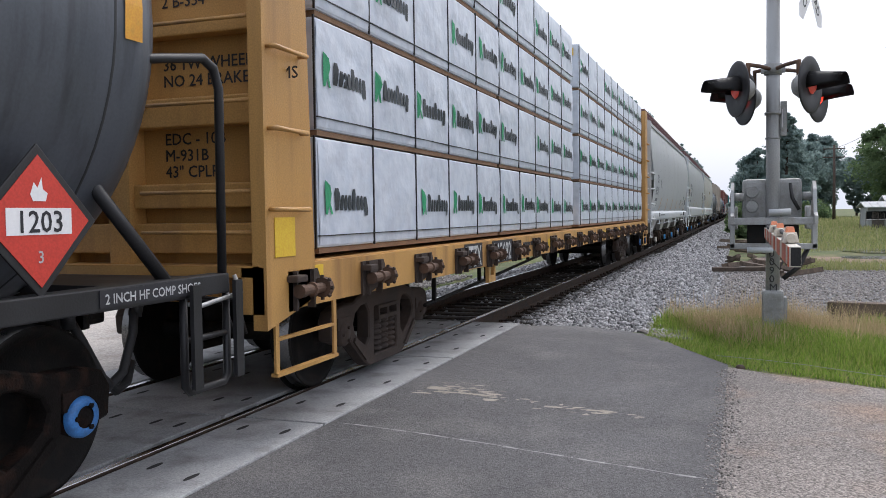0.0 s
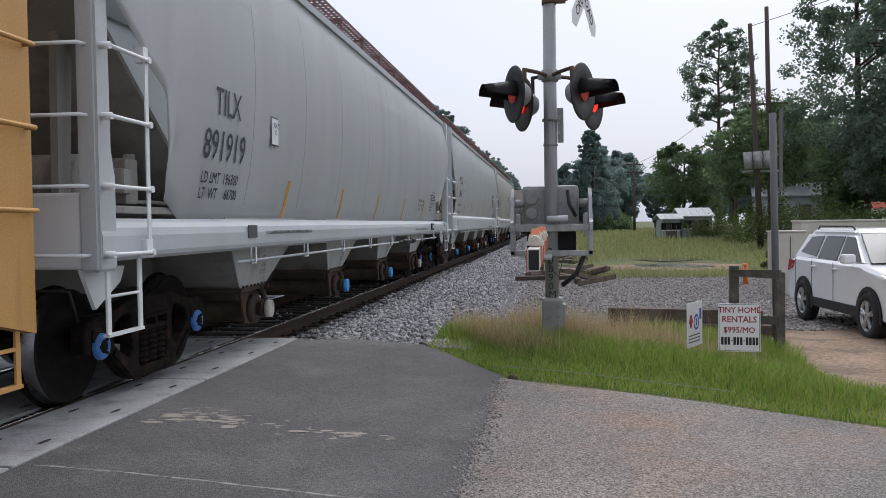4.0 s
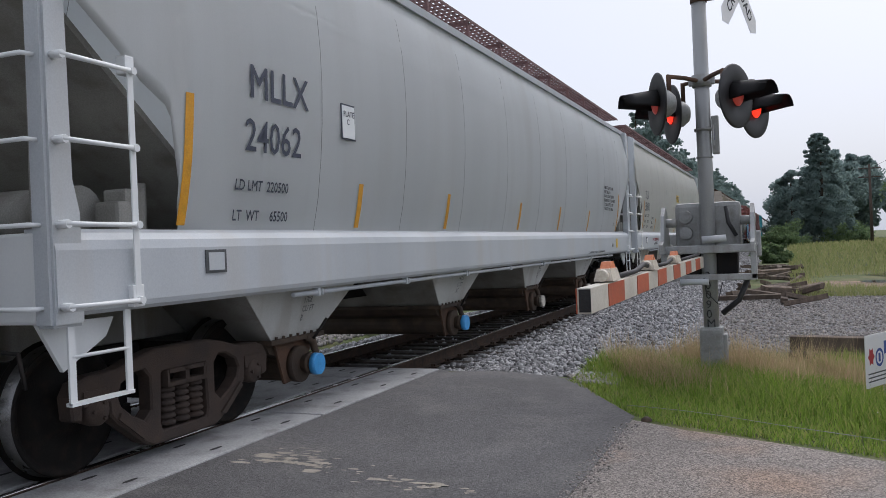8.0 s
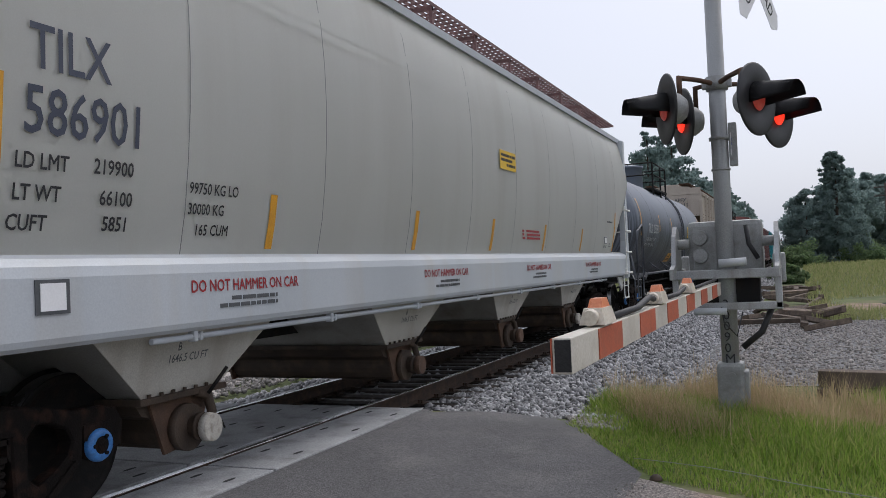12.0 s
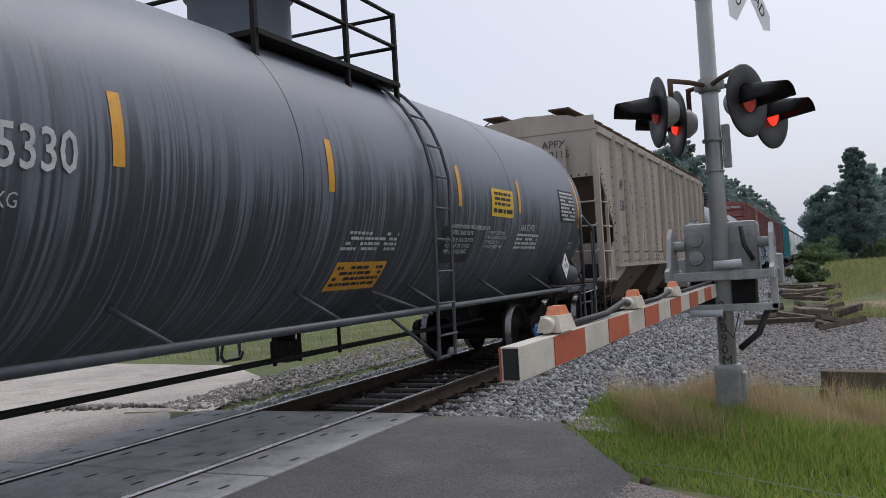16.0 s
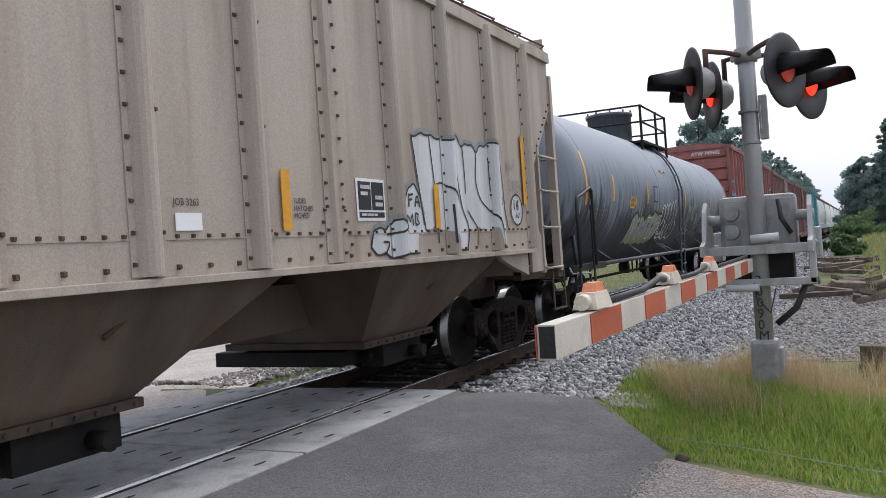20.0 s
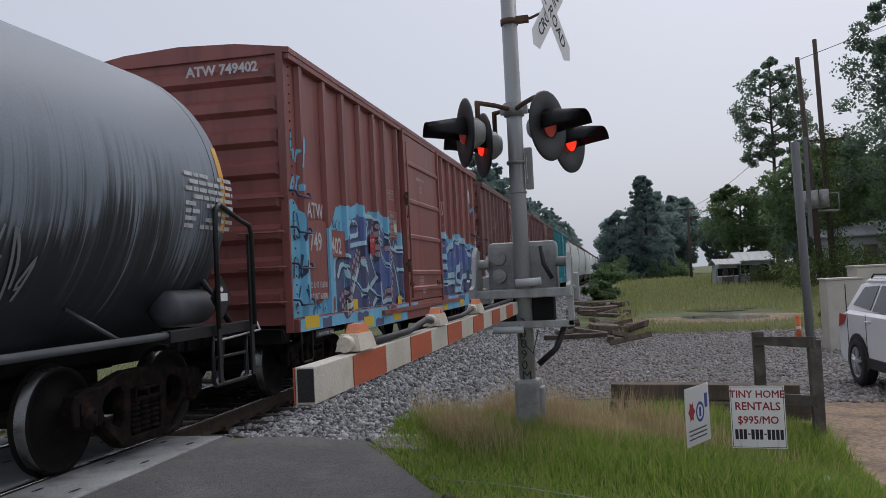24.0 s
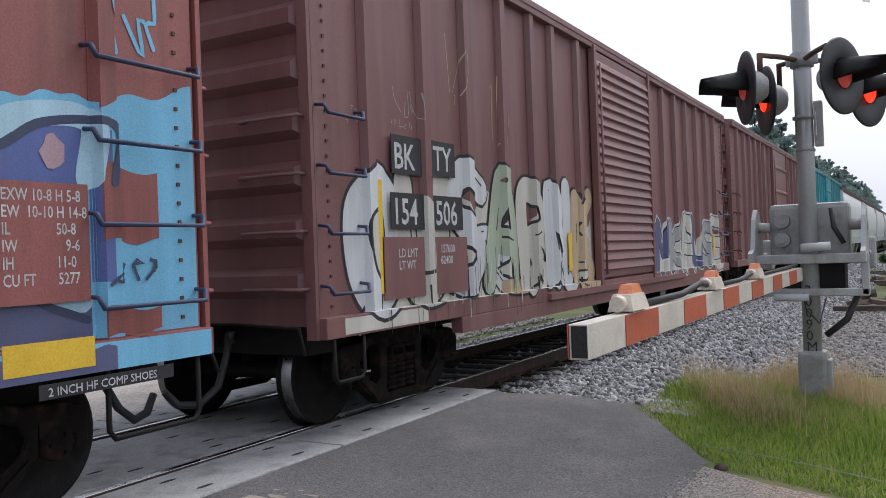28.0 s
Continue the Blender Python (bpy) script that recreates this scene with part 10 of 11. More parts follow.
for y, z0, z1 in ((-6.6, 2.05, 2.97), (-3.79, 1.75, 2.25), (-1.24, 1.75, 2.25), (1.56, 1.75, 2.23), (4.19, 1.75, 2.22), (6.84, 2.05, 2.98)):
    plate(ribbed, "reflector_strip", y - 0.055, y + 0.055, z0, z1, 1.475, "yellow_tape", label="yellow reflector strip")
for e in (-1, 1):
    w = writing(ribbed, "APFX\n538115", 0, 0, 0.22, "ink_grey", bold=0.01, align="CENTER", m=Matrix.Translation((0.55, e * 8.165, 3.95)) @ Matrix.Rotation(radians(0 if e < 0 else 180), 4, "Z") @ Matrix.Rotation(radians(90), 4, "X"))

# red boxcar
XB = 1.476
for y0, y1, z0, z1 in ((-6.9, -6.15, 1.3, 2.4), (-6.02, -5.3, 1.9, 2.3), (6.03, 6.58, 1.3, 1.95)):
    plate(box_a, "panel_field", y0, y1, z0, z1, XB, "box_red")
for text, y, z, size in (("ATW", -6.88, 2.43, 0.3), ("749", -6.83, 1.98, 0.36), ("402", -5.95, 1.95, 0.34), ("LD LMT 156200", -6.9, 1.46, 0.12), ("LT WT  63800", -6.86, 1.3, 0.12)):
    writing(box_a, text, y, z, size, "ink_white", x=XB + 0.006, bold=0.02, wide=0.9)
def frame_line(car, y0, y1, z0, z1, x, ink="ink_white", w=0.008):
    """A thin painted rectangle."""
    b = B()
    outer = [(y0, z0), (y1, z0), (y1, z1), (y0, z1)]
    inner = [(y0 + w, z0 + w), (y1 - w, z0 + w), (y1 - w, z1 - w), (y0 + w, z1 - w)]
    o, n = [b.verts.new((x, y, z)) for y, z in outer], [b.verts.new((x, y, z)) for y, z in inner]
    for k in range(4):
        face(b, [o[k], o[(k + 1) % 4], n[(k + 1) % 4], n[k]])
    return part("painted_frame", b, ink, car)


plate(box_a, "panel_field", -2.69, -2.05, 2.3, 2.82, 1.462, "box_red")
writing(box_a, "SECURE\nBOTH HASPS\nBEFORE\nMOVING CAR", -2.37, 2.69, 0.105, "ink_white", x=1.468, bold=0.01, wide=0.8, align="CENTER")
frame_line(box_a, -2.68, -2.06, 2.33, 2.8, 1.468)
writing(box_a, "SECURITY DEVICE\nONLY", -2.37, 3.13, 0.06, "ink_white", x=1.446, bold=0.01, wide=0.8, align="CENTER")
frame_line(box_a, -2.61, -2.13, 3.04, 3.21, 1.446)
plate(box_a, "torn_label", -2.3, -2.1, 2.42, 2.58, 1.47, "g_cream")
plate(box_a, "pale_line", -1.8, -1.785, 2.48, 3.22, 1.446, "ink_white")
writing(box_a, "OPENING W 10-0 H 10-4", -0.12, 3.6, 0.085, "ink_white", x=1.524, bold=0.01, wide=0.8, align="CENTER")
b = lathe(B(), [(0.05, 0.0), (0.072, 0.0)], Matrix.Translation((1.524, -0.12, 3.42)) @ Matrix.Rotation(radians(90), 4, "Y"), 24)
part("door_mark", b, "ink_white", box_a)
writing(box_a, "LIFT HANDLE\nTO OPEN OR\nCLOSE DOOR", -0.42, 1.53, 0.075, "ink_white", x=1.532, bold=0.01, wide=0.8, align="CENTER")
writing(box_a, "DOOR LUBED\nWMJK 11-23", -0.4, 1.27, 0.055, "ink_white", x=1.57, bold=0.01, wide=0.8, align="CENTER")
for y, z in ((-1.62, 3.14), (-1.64, 1.82)):
    b = B()
    box(b, 1.53, 1.6, y - 0.09, y + 0.07, z - 0.03, z + 0.03, 0.008)
    box(b, 1.55, 1.62, y - 0.03, y + 0.03, z - 0.16, z + 0.1, 0.01)
    tube(b, [(1.6, y, z - 0.1), (1.63, y - 0.05, z - 0.22), (1.6, y - 0.07, z - 0.42)], 0.014, 6)
    part("door_latch", b, "rust", box_a, "rusty door latch")
for y in (-1.27, 1.3):
    b = B()
    box(b, 1.518, 1.54, y - 0.14, y + 0.14, 1.36, 1.47, 0.006)
    box(b, 1.53, 1.57, y - 0.1, y + 0.1, 1.4, 1.43, 0.008)
    part("door_handle", b, "rust", box_a)
writing(box_a, "EXW 10-8 H 5-8\nEW  10-10 H 14-8\nIL              50-8\nIW               9-6\nIH             11-0\nCU FT       5277", 6.06, 1.85, 0.09, "ink_white", x=XB + 0.006, bold=0.01, wide=0.75)
plate(box_a, "stencil_board", -3.95, -3.65, 2.0, 2.3, XB, "ink_red")
writing(box_a, "PLATE\n   C", -3.93, 2.18, 0.08, "ink_white", x=XB + 0.006, bold=0.01)
plate(box_a, "stencil_board", 5.25, 5.75, 1.36, 1.7, XB, "ink_black")
plate(box_a, "board_label", 5.27, 5.73, 1.36, 1.42, XB + 0.005, "sign_white")
plate(box_a, "green_label", 5.42, 5.66, 1.73, 1.87, XB, "green")
b = lathe(B(), [(0.0, 0.0), (0.26, 0.0), (0.26, 0.004), (0, 0.0041)], Matrix.Translation((XB - 0.03, 6.31, 3.78)) @ Matrix.Rotation(radians(90), 4, "Y"), 28)
part("round_emblem", b, "ink_white", box_a, "worn white round emblem")
for y, z in ((-7.0, 0.93), (-5.05, 1.08), (-4.4, 0.78), (-2.6, 0.78), (-2.0, 1.05), (1.91, 0.77), (4.09, 0.77), (6.28, 0.94)):
    plate(box_a, "reflector_strip", y - 0.27, y + 0.27, z, z + 0.165, 1.533 if z < 1.05 else XB, "label_yellow", label="yellow reflector strip")
plate(box_a, "shoe_label", -6.9, -6.2, 0.79, 0.88, 1.537, "ink_black")
writing(box_a, "2 INCH HF COMP SHOES", -6.85, 0.81, 0.06, "ink_white", x=1.543, bold=0.01)
plate(box_a, "shoe_label", 6.2, 7.1, 0.8, 0.88, 1.537, "ink_black")
writing(box_a, "2 INCH HF COMP SHOES", 6.25, 0.815, 0.065, "ink_white", x=1.543, bold=0.01)
writing(box_a, "ATW 749402", 0.2, 4.28, 0.18, "ink_white", bold=0.035, m=Matrix.Translation((0.15, -7.58, 4.3)) @ Matrix.Rotation(radians(90), 4, "X"))
# brown boxcar
for y0, y1, z0, z1 in ((-6.66, -6.15, 2.22, 2.57), (-5.96, -5.5, 2.24, 2.58), (-6.7, -6.12, 1.72, 2.05), (-5.95, -5.37, 1.72, 2.05)):
    plate(box_b, "number_panel", y0, y1, z0, z1, XB, "ink_black")
plate(box_b, "panel_field", -6.85, -6.15, 1.1, 1.65, XB, "box_brown")
plate(box_b, "panel_field", -5.95, -5.3, 1.1, 1.65, XB, "box_brown")
for text, y, z, size in (("BK", -6.63, 2.27, 0.33), ("TY", -5.93, 2.3, 0.33), ("154", -6.68, 1.77, 0.33), ("506", -5.92, 1.77, 0.33), ("LD LMT\nLT WT", -6.6, 1.47, 0.11), ("157600\n62400", -5.85, 1.5, 0.11)):
    writing(box_b, text, y, z, size, "ink_white", x=XB + 0.006, bold=0.015, wide=0.88)
plate(box_b, "reflector_strip", -6.95, -6.83, 1.16, 2.15, XB, "label_yellow", label="yellow reflector strip")
for y in (-2.4, 2.4, 6.4):
    plate(box_b, "reflector_strip", y - 0.06, y + 0.06, 1.2, 1.7, XB, "label_yellow", label="yellow reflector strip")
b = B()
box(b, -1.2, -0.9, -7.86, -7.84, 1.3, 1.42)
part("reflector_strip", b, "label_yellow", box_b)
writing(box_b, "5327\n4506", 0, 0, 0.2, "ink_white", bold=0.02, m=Matrix.Translation((0.75, -7.88, 4.2)) @ Matrix.Rotation(radians(90), 4, "X"))
# centre-beam car
for k in (0, 3, 4, 5, 6, 7, 8):
    y = -10.6 + k * 2.6
    plate(beam, "reflector_strip", y - 0.27, y + 0.27, 0.93 if k else 1.0, 1.06 if k else 1.12, 1.482, "label_yellow", label="yellow reflector strip")
plate(beam, "reflector_strip", -11.0, -10.75, 1.2, 1.45, 1.502, "label_yellow")
plate(beam, "number_field", -7.14, -6.5, 0.862, 1.13, 1.484, "ink_black")
plate(beam, "number_field", -6.1, -5.17, 0.862, 1.13, 1.484, "ink_black")
writing(beam, "TTZX", -7.12, 0.887, 0.31, "ink_white", x=1.489, bold=0.02, wide=0.72)
writing(beam, "565692", -6.06, 0.89, 0.3, "ink_white", x=1.489, bold=0.02, wide=0.9)
bars(beam, "small_print", -4.6, -3.4, 0.9, 1.08, 2, 1.481, "ink_black", seed=41, dens=0.5)
bars(beam, "small_print", 0.5, 6.0, 0.9, 1.08, 2, 1.481, "ink_black", seed=42, dens=0.4)
plate(beam, "black_label", 6.3, 6.9, 0.9, 1.08, 1.481, "ink_black")
END = Matrix.Rotation(radians(90), 4, "X")
for text, z in (("2 B-353\n2 B-354", 2.98), ("36 1W WHEELS\nNO 24 BRAKE BEAMS", 2.45), ("EDC - 10B\nM-931B\n43\" CPLR", 1.95)):
    writing(beam, text, 0, 0, 0.11, "ink_black", m=Matrix.Translation((0.55, -10.805, z)) @ END, bold=0.01)


for t in range(4):
    for y, z, w, h in ((-0.6, 0.62, 0.26, 0.14), (-0.55, 0.2, 0.2, 0.12)):
        b = B()
        box(b, 0.75 + 0.1 * t, 0.75 + 0.1 * t + w, 0.016, 0.022, 1.19 + t * 0.85 + z, 1.19 + t * 0.85 + z + h)
        part("bundle_label", b, "label_yellow" if z > 0.4 else "sign_white", beam, "paper label on the bundle end")


# ---- graffiti on the cars: coats of paint that follow the panels and posts ----
GLYPH = {
    "E": [[(1, 0.95), (0.1, 1), (0, 0.5), (0.1, 0.02), (1, 0.05)], [(0.05, 0.52), (0.85, 0.5)]],
    "N": [[(0, 0), (0.06, 1), (0.5, 0.45), (0.95, 0.02), (1, 1)]],
    "S": [[(1, 0.9), (0.4, 1), (0.05, 0.75), (0.5, 0.52), (0.95, 0.3), (0.6, 0.0), (0, 0.1)]],
    "A": [[(0, 0), (0.35, 0.9), (0.6, 1), (0.85, 0.6), (1, 0)], [(0.2, 0.4), (0.85, 0.35)]],
    "R": [[(0.05, 0), (0, 0.98), (0.7, 1), (0.9, 0.7), (0.5, 0.48), (0.15, 0.5)], [(0.45, 0.48), (1, 0)]],
    "K": [[(0.05, 1), (0, 0)], [(0.95, 1), (0.2, 0.5), (1, 0)]],
    "O": [[(0.5, 1), (0.05, 0.7), (0.08, 0.25), (0.5, 0), (0.92, 0.25), (0.95, 0.7), (0.55, 1)]],
    "U": [[(0, 1), (0.05, 0.2), (0.5, 0), (0.92, 0.2), (1, 1)]],
    "M": [[(0, 0), (0.1, 1), (0.5, 0.4), (0.9, 1), (1, 0)]],
    "I": [[(0.5, 1), (0.45, 0.5), (0.5, 0)]],
}


def spline(pts, gap=0.05):
    """A smooth line through pts in even short steps."""
    p = np.asarray(pts, float)
    if len(p) > 2:
        q = np.vstack([2 * p[0] - p[1], p, 2 * p[-1] - p[-2]])
        out = []
        for i in range(1, len(q) - 2):
            t = np.linspace(0, 1, 9)[:-1, None]
            a, b, c, d = q[i - 1:i + 3]
            out.append(0.5 * (2 * b + (c - a) * t + (2 * a - 5 * b + 4 * c - d) * t ** 2 + (3 * b - a - 3 * c + d) * t ** 3))
        p = np.vstack(out + [p[-1:]])
    s = np.concatenate([[0], np.cumsum(np.linalg.norm(np.diff(p, axis=0), axis=1))])
    k = max(3, int(s[-1] / gap) + 1)
    u = np.linspace(0, s[-1], k)
    return np.stack([np.interp(u, s, p[:, 0]), np.interp(u, s, p[:, 1])], -1)


class Coat:
    """Collects ribbons and fields of one paint and lays them on a surface x(y, z)."""

    def __init__(self, surf):
        self.surf, self.v, self.f = surf, [], []

    def sheet(self, grid, lift):
        r, c = grid.shape[:2]
        k = len(self.v)
        for i, row in enumerate(grid):
            for y, z in row:
                self.v.append((self.surf(y, z) + lift + 0.0007 * i / r, y, z))
        for i in range(r - 1):
            for j in range(c - 1):
                a = k + i * c + j
                self.f.append((a, a + c, a + c + 1, a + 1))

    def ribbon(self, pts, w, lift, taper=False):
        p = spline(pts)
        d = np.gradient(p, axis=0)
        d /= np.linalg.norm(d, axis=1)[:, None] + 1e-9
        # round ends
        ends = [0.35 * w, 0.15 * w]
        p = np.vstack([p[0] - d[0] * 0.5 * w * 0.95, p[0] - d[0] * 0.3 * w, p, p[-1] + d[-1] * 0.3 * w, p[-1] + d[-1] * 0.5 * w * 0.95])
        d = np.vstack([d[0], d[0], d, d[-1], d[-1]])
        ww = np.full(len(p), w)
        ww[[0, -1]], ww[[1, -2]] = 0.25 * w, 0.8 * w
        if taper:
            ww *= np.linspace(1.2, 0.5, len(p))
        nrm = np.stack([-d[:, 1], d[:, 0]], -1)
        k = 3
        u = np.linspace(-0.5, 0.5, k)
        g = p[:, None] + nrm[:, None] * (ww[:, None] * u)[..., None]
        self.sheet(g, lift)

    def field(self, y0, y1, low, high, lift, gap=0.03, rows=5):
        ys = np.arange(y0, y1 + gap * 0.5, gap)
        g = np.array([[(y, low(y) + (high(y) - low(y)) * t) for t in np.linspace(0, 1, rows)] for y in ys])
        self.sheet(g, lift)

    def spot(self, y, z, r, lift, n=9, rg=None, squash=1.0):
        k = len(self.v)
        self.v.append((self.surf(y, z) + lift, y, z))
        for i in range(n):
            a = 2 * math.pi * i / n
            q = r * (rg.uniform(0.8, 1.15) if rg else 1.0)
            yy, zz = y + q * math.cos(a), z + q * squash * math.sin(a)
            self.v.append((self.surf(yy, zz) + lift, yy, zz))
        for i in range(n):
            self.f.append((k, k + 1 + i, k + 1 + (i + 1) % n, k + 1 + (i + 1) % n))

    def lay(self, name, material, car, label=""):
        if not self.v:
            return None
        ys, zs = CUTS[self.surf]
        bm = B()
        vs = [bm.verts.new((x, y, z)) for x, y, z in self.v]
        for f in self.f:
            face(bm, [vs[k] for k in (f if f[2] != f[3] else f[:3])])
        lo, hi = min(v[1] for v in self.v), max(v[1] for v in self.v)
        # flatten, drop folds, cut at the bends of the surface, lay on it
        lift = bm.verts.layers.float.new("lift")
        for v in bm.verts:
            v[lift] = v.co.x - self.surf(v.co.y, v.co.z)
            v.co.x = 0.0
        bm.normal_update()
        bmesh.ops.delete(bm, geom=[f for f in bm.faces if f.normal.x < 0], context="FACES")
        for co, no in [((0, y, 0), (0, 1, 0)) for y in ys if lo < y < hi] + [((0, 0, z), (0, 0, 1)) for z in zs]:
            bmesh.ops.bisect_plane(bm, geom=bm.verts[:] + bm.edges[:] + bm.faces[:], plane_co=co, plane_no=no, dist=1e-5)
        for v in bm.verts:
            v.co.x = self.surf(v.co.y, v.co.z) + v[lift]
        return part(name, bm, material, car, label)


CUTS = {}


def box_surf(bottom, x=1.4405):
    """The side of a boxcar with its posts, above the sill."""
    edge = bottom + 0.172

    def surf(y, z):
        if z < edge:
            return 1.5315
        d = min(abs(y - p) for p in POSTS)
        s = x + float(np.interp(d, [0.055, 0.085, 0.086, 0.09, 0.091], [0.071, 0.008, 0.008, 0.008, 0.0]))
        return s if z > edge + 0.003 else s + (1.5315 - s) * (edge + 0.003 - z) / 0.003
    CUTS[surf] = ([p + e for p in POSTS for e in (-0.0905, -0.0855, -0.055, 0.055, 0.0855, 0.0905)], (edge, edge + 0.003))
    return surf


def throwup(car, surf, y0, y1, z0, z1, word, w, coats, seed, cobbles=None, bend=0.0, shine=None, fills=None):
    """Big overlapping letters; coats: (extra width, paint), outermost first."""
    rg = random.Random(seed)
    n = len(word)
    cell = (y1 - y0) / n
    layers = {}

    def coat(key):
        return layers.setdefault(key, Coat(surf))
    spots, lines = [], []
    for i, ch in enumerate(word):
        a, b = y0 + i * cell + w * 0.45, y0 + (i + 1) * cell - w * 0.25
        lo, hi = z0 + w * 0.5 + rg.uniform(0, 0.1), z1 - w * 0.5 - rg.uniform(0, 0.18) + bend * math.sin(math.pi * (i + 0.5) / n)
        skew = rg.uniform(-0.12, 0.15)
        strokes = [[(a + (b - a) * u + skew * (v - 0.5) + rg.uniform(-0.04, 0.04), lo + (hi - lo) * v + rg.uniform(-0.05, 0.05)) for u, v in st] for st in GLYPH[ch]]
        for j, (extra, paint) in enumerate(coats):
            base = 0.0015 if j == 0 else 0.002 + 0.0009 * (i * 3 + j)
            if fills and j == len(coats) - 1:
                paint = fills[i % len(fills)]
            for q, st in enumerate(strokes):
                coat((j, paint)).ribbon(st, w + extra, base + 0.0002 * q)
        top = 0.002 + 0.0009 * (i * 3 + len(coats)) + 0.0006
        for st in strokes:
            p = spline(st, 0.06)
            if cobbles and rg.random() < cobbles[1]:
                q = spline(st, 0.115)
                q = q[:max(3, int(len(q) * rg.uniform(0.4, 0.7)))] if rg.random() < 0.5 else q[-max(3, int(len(q) * rg.uniform(0.4, 0.7))):]
                for k, (y, z) in enumerate(q):
                    g = q[min(k + 1, len(q) - 1)] - q[max(k - 1, 0)]
                    g /= np.linalg.norm(g) + 1e-9
                    for u in (-0.32, 0.0, 0.32):
                        if w > 0.3 or u:
                            spots.append((y - g[1] * u * w + rg.uniform(-0.01, 0.01), z + g[0] * u * w + rg.uniform(-0.01, 0.01), rg.uniform(0.045, 0.058), top))
            if shine and len(p) > 6:
                k = rg.randrange(0, len(p) - 5)
                lines.append(([(y + w * 0.22, z + w * 0.12) for y, z in p[k:k + rg.randint(4, 6)]], top))
    if cobbles:
        edge, inner = Coat(surf), Coat(surf)
        for y, z, r, top in spots:
            top += rg.uniform(0, 0.0007)
            edge.spot(y, z, r + 0.008, top, 8, rg, 0.85)
            inner.spot(y, z, r, top + 0.0008, 8, rg, 0.85)
        edge.lay("painted_cobble_edge", "g_navy", car)
        inner.lay("painted_cobbles", cobbles[0], car, "pink painted cobble spots")
    if shine:
        c = Coat(surf)
        for st, top in lines:
            c.ribbon(st, 0.025, top, True)
        c.lay("painted_shine", shine, car)
    for (j, paint), c in layers.items():
        c.lay("painted_letters" if j == len(coats) - 1 else "painted_outline", paint, car, "spray-painted graffiti letters")


def tag(car, surf, y0, y1, z0, z1, material, seed, w=0.022, lift=0.006, strokes=None):
    """A quick scribbled mark, no readable word."""
    rg = random.Random(seed)
    c = Coat(surf)
    n = strokes or max(3, int((y1 - y0) / (0.55 * (z1 - z0) + 0.02)))
    for i in range(n):
        a = y0 + (y1 - y0) * (i + 0.1) / n
        s = (y1 - y0) / n
        k = rg.choice((3, 4, 4, 5))
        c.ribbon([(a + s * rg.uniform(-0.1, 1.0), z0 + (z1 - z0) * rg.choice((0.0, 0.15, 0.5, 0.85, 1.0))) for q in range(k)], w, lift + 0.0002 * i)
    return c.lay("spray_tag", material, car)


def drips(car, surf, y0, y1, z, count, material, seed, lift=0.007, length=0.35, w=0.012):
    rg = random.Random(seed)
    c = Coat(surf)
    for i in range(count):
        y, a = rg.uniform(y0, y1), z + rg.uniform(-0.25, 0.25)
        c.ribbon([(y, a), (y + 0.006, a - length * rg.uniform(0.3, 1.0))], w * rg.uniform(0.5, 1.2), lift, True)
    return c.lay("paint_drips", material, car)


def bumps(y, base, amp, pitch, seed=0.0):
    return base + amp * abs(math.sin((y + seed) / pitch * math.pi)) + 0.06 * math.sin(y * 2.3 + seed)


def lines(car, surf, strokes, paint, w, lift, name="painted_line", label="", shift=(0.0, 0.0), taper=False):
    """Sprayed lines of one paint."""
    c = Coat(surf)
    for i, st in enumerate(strokes):
        c.ribbon([(y + shift[0], z + shift[1]) for y, z in st], w, lift + 0.00012 * i, taper)
    return c.lay(name, paint, car, label)


def edge_of(pts):
    """A height by y from a few corners."""
    ys, zs = zip(*pts)
    return lambda y: float(np.interp(y, ys, zs)) + 0.02 * math.sin(y * 11) + 0.012 * math.sin(y * 29)


def cobbled(car, surf, bands, w, lift, seed):
    """Pink cobbles on dark bands."""
    rg = random.Random(seed)
    lines(car, surf, bands, "g_navy", w, lift, "painted_band")
    c = Coat(surf)
    for band in bands:
        q = spline(band, 0.125)
        for k, (y, z) in enumerate(q):
            g = q[min(k + 1, len(q) - 1)] - q[max(k - 1, 0)]
            g /= np.linalg.norm(g) + 1e-9
            for u in (-0.125, 0.0, 0.125):
                o = 0.06 * (u == 0)
                c.spot(y - g[1] * u + g[0] * o + rg.uniform(-0.012, 0.012), z + g[0] * u + g[1] * o + rg.uniform(-0.012, 0.012), rg.uniform(0.05, 0.066), lift + 0.0022 + rg.uniform(0, 0.0003), 6, rg, rg.uniform(0.8, 1.05))
    c.lay("painted_cobbles", "g_pink", car, "pink painted cobble spots")


# red boxcar
SA = box_surf(0.9)
FRONT_TOP = edge_of([(-6.13, 2.3), (-5.8, 2.4), (-5.55, 2.64), (-5.3, 2.73), (-5.0, 2.69), (-4.5, 2.8), (-3.95, 2.67), (-3.36, 2.78), (-2.75, 2.66), (-2.4, 2.47), (-1.7, 2.42)])
REAR_TOP = edge_of([(1.66, 2.56), (1.96, 2.64), (2.5, 2.63), (2.8, 2.6), (3.2, 2.5), (3.95, 2.66), (4.3, 2.6), (4.78, 2.67), (5.1, 2.55), (5.7, 2.45), (6.1, 2.42), (6.8, 2.46)])
c = Coat(SA)
c.field(-7.42, -6.93, lambda y: 1.08, lambda y: bumps(y, 2.4, 0.2, 0.6, 0.4), 0.001)
c.field(-6.13, -1.72, lambda y: 1.08, FRONT_TOP, 0.001)
c.field(-6.9, -6.13, lambda y: 1.08, lambda y: 1.28 + 0.05 * math.sin(y * 9), 0.001)
c.field(1.68, 6.66, lambda y: 1.08, REAR_TOP, 0.001)
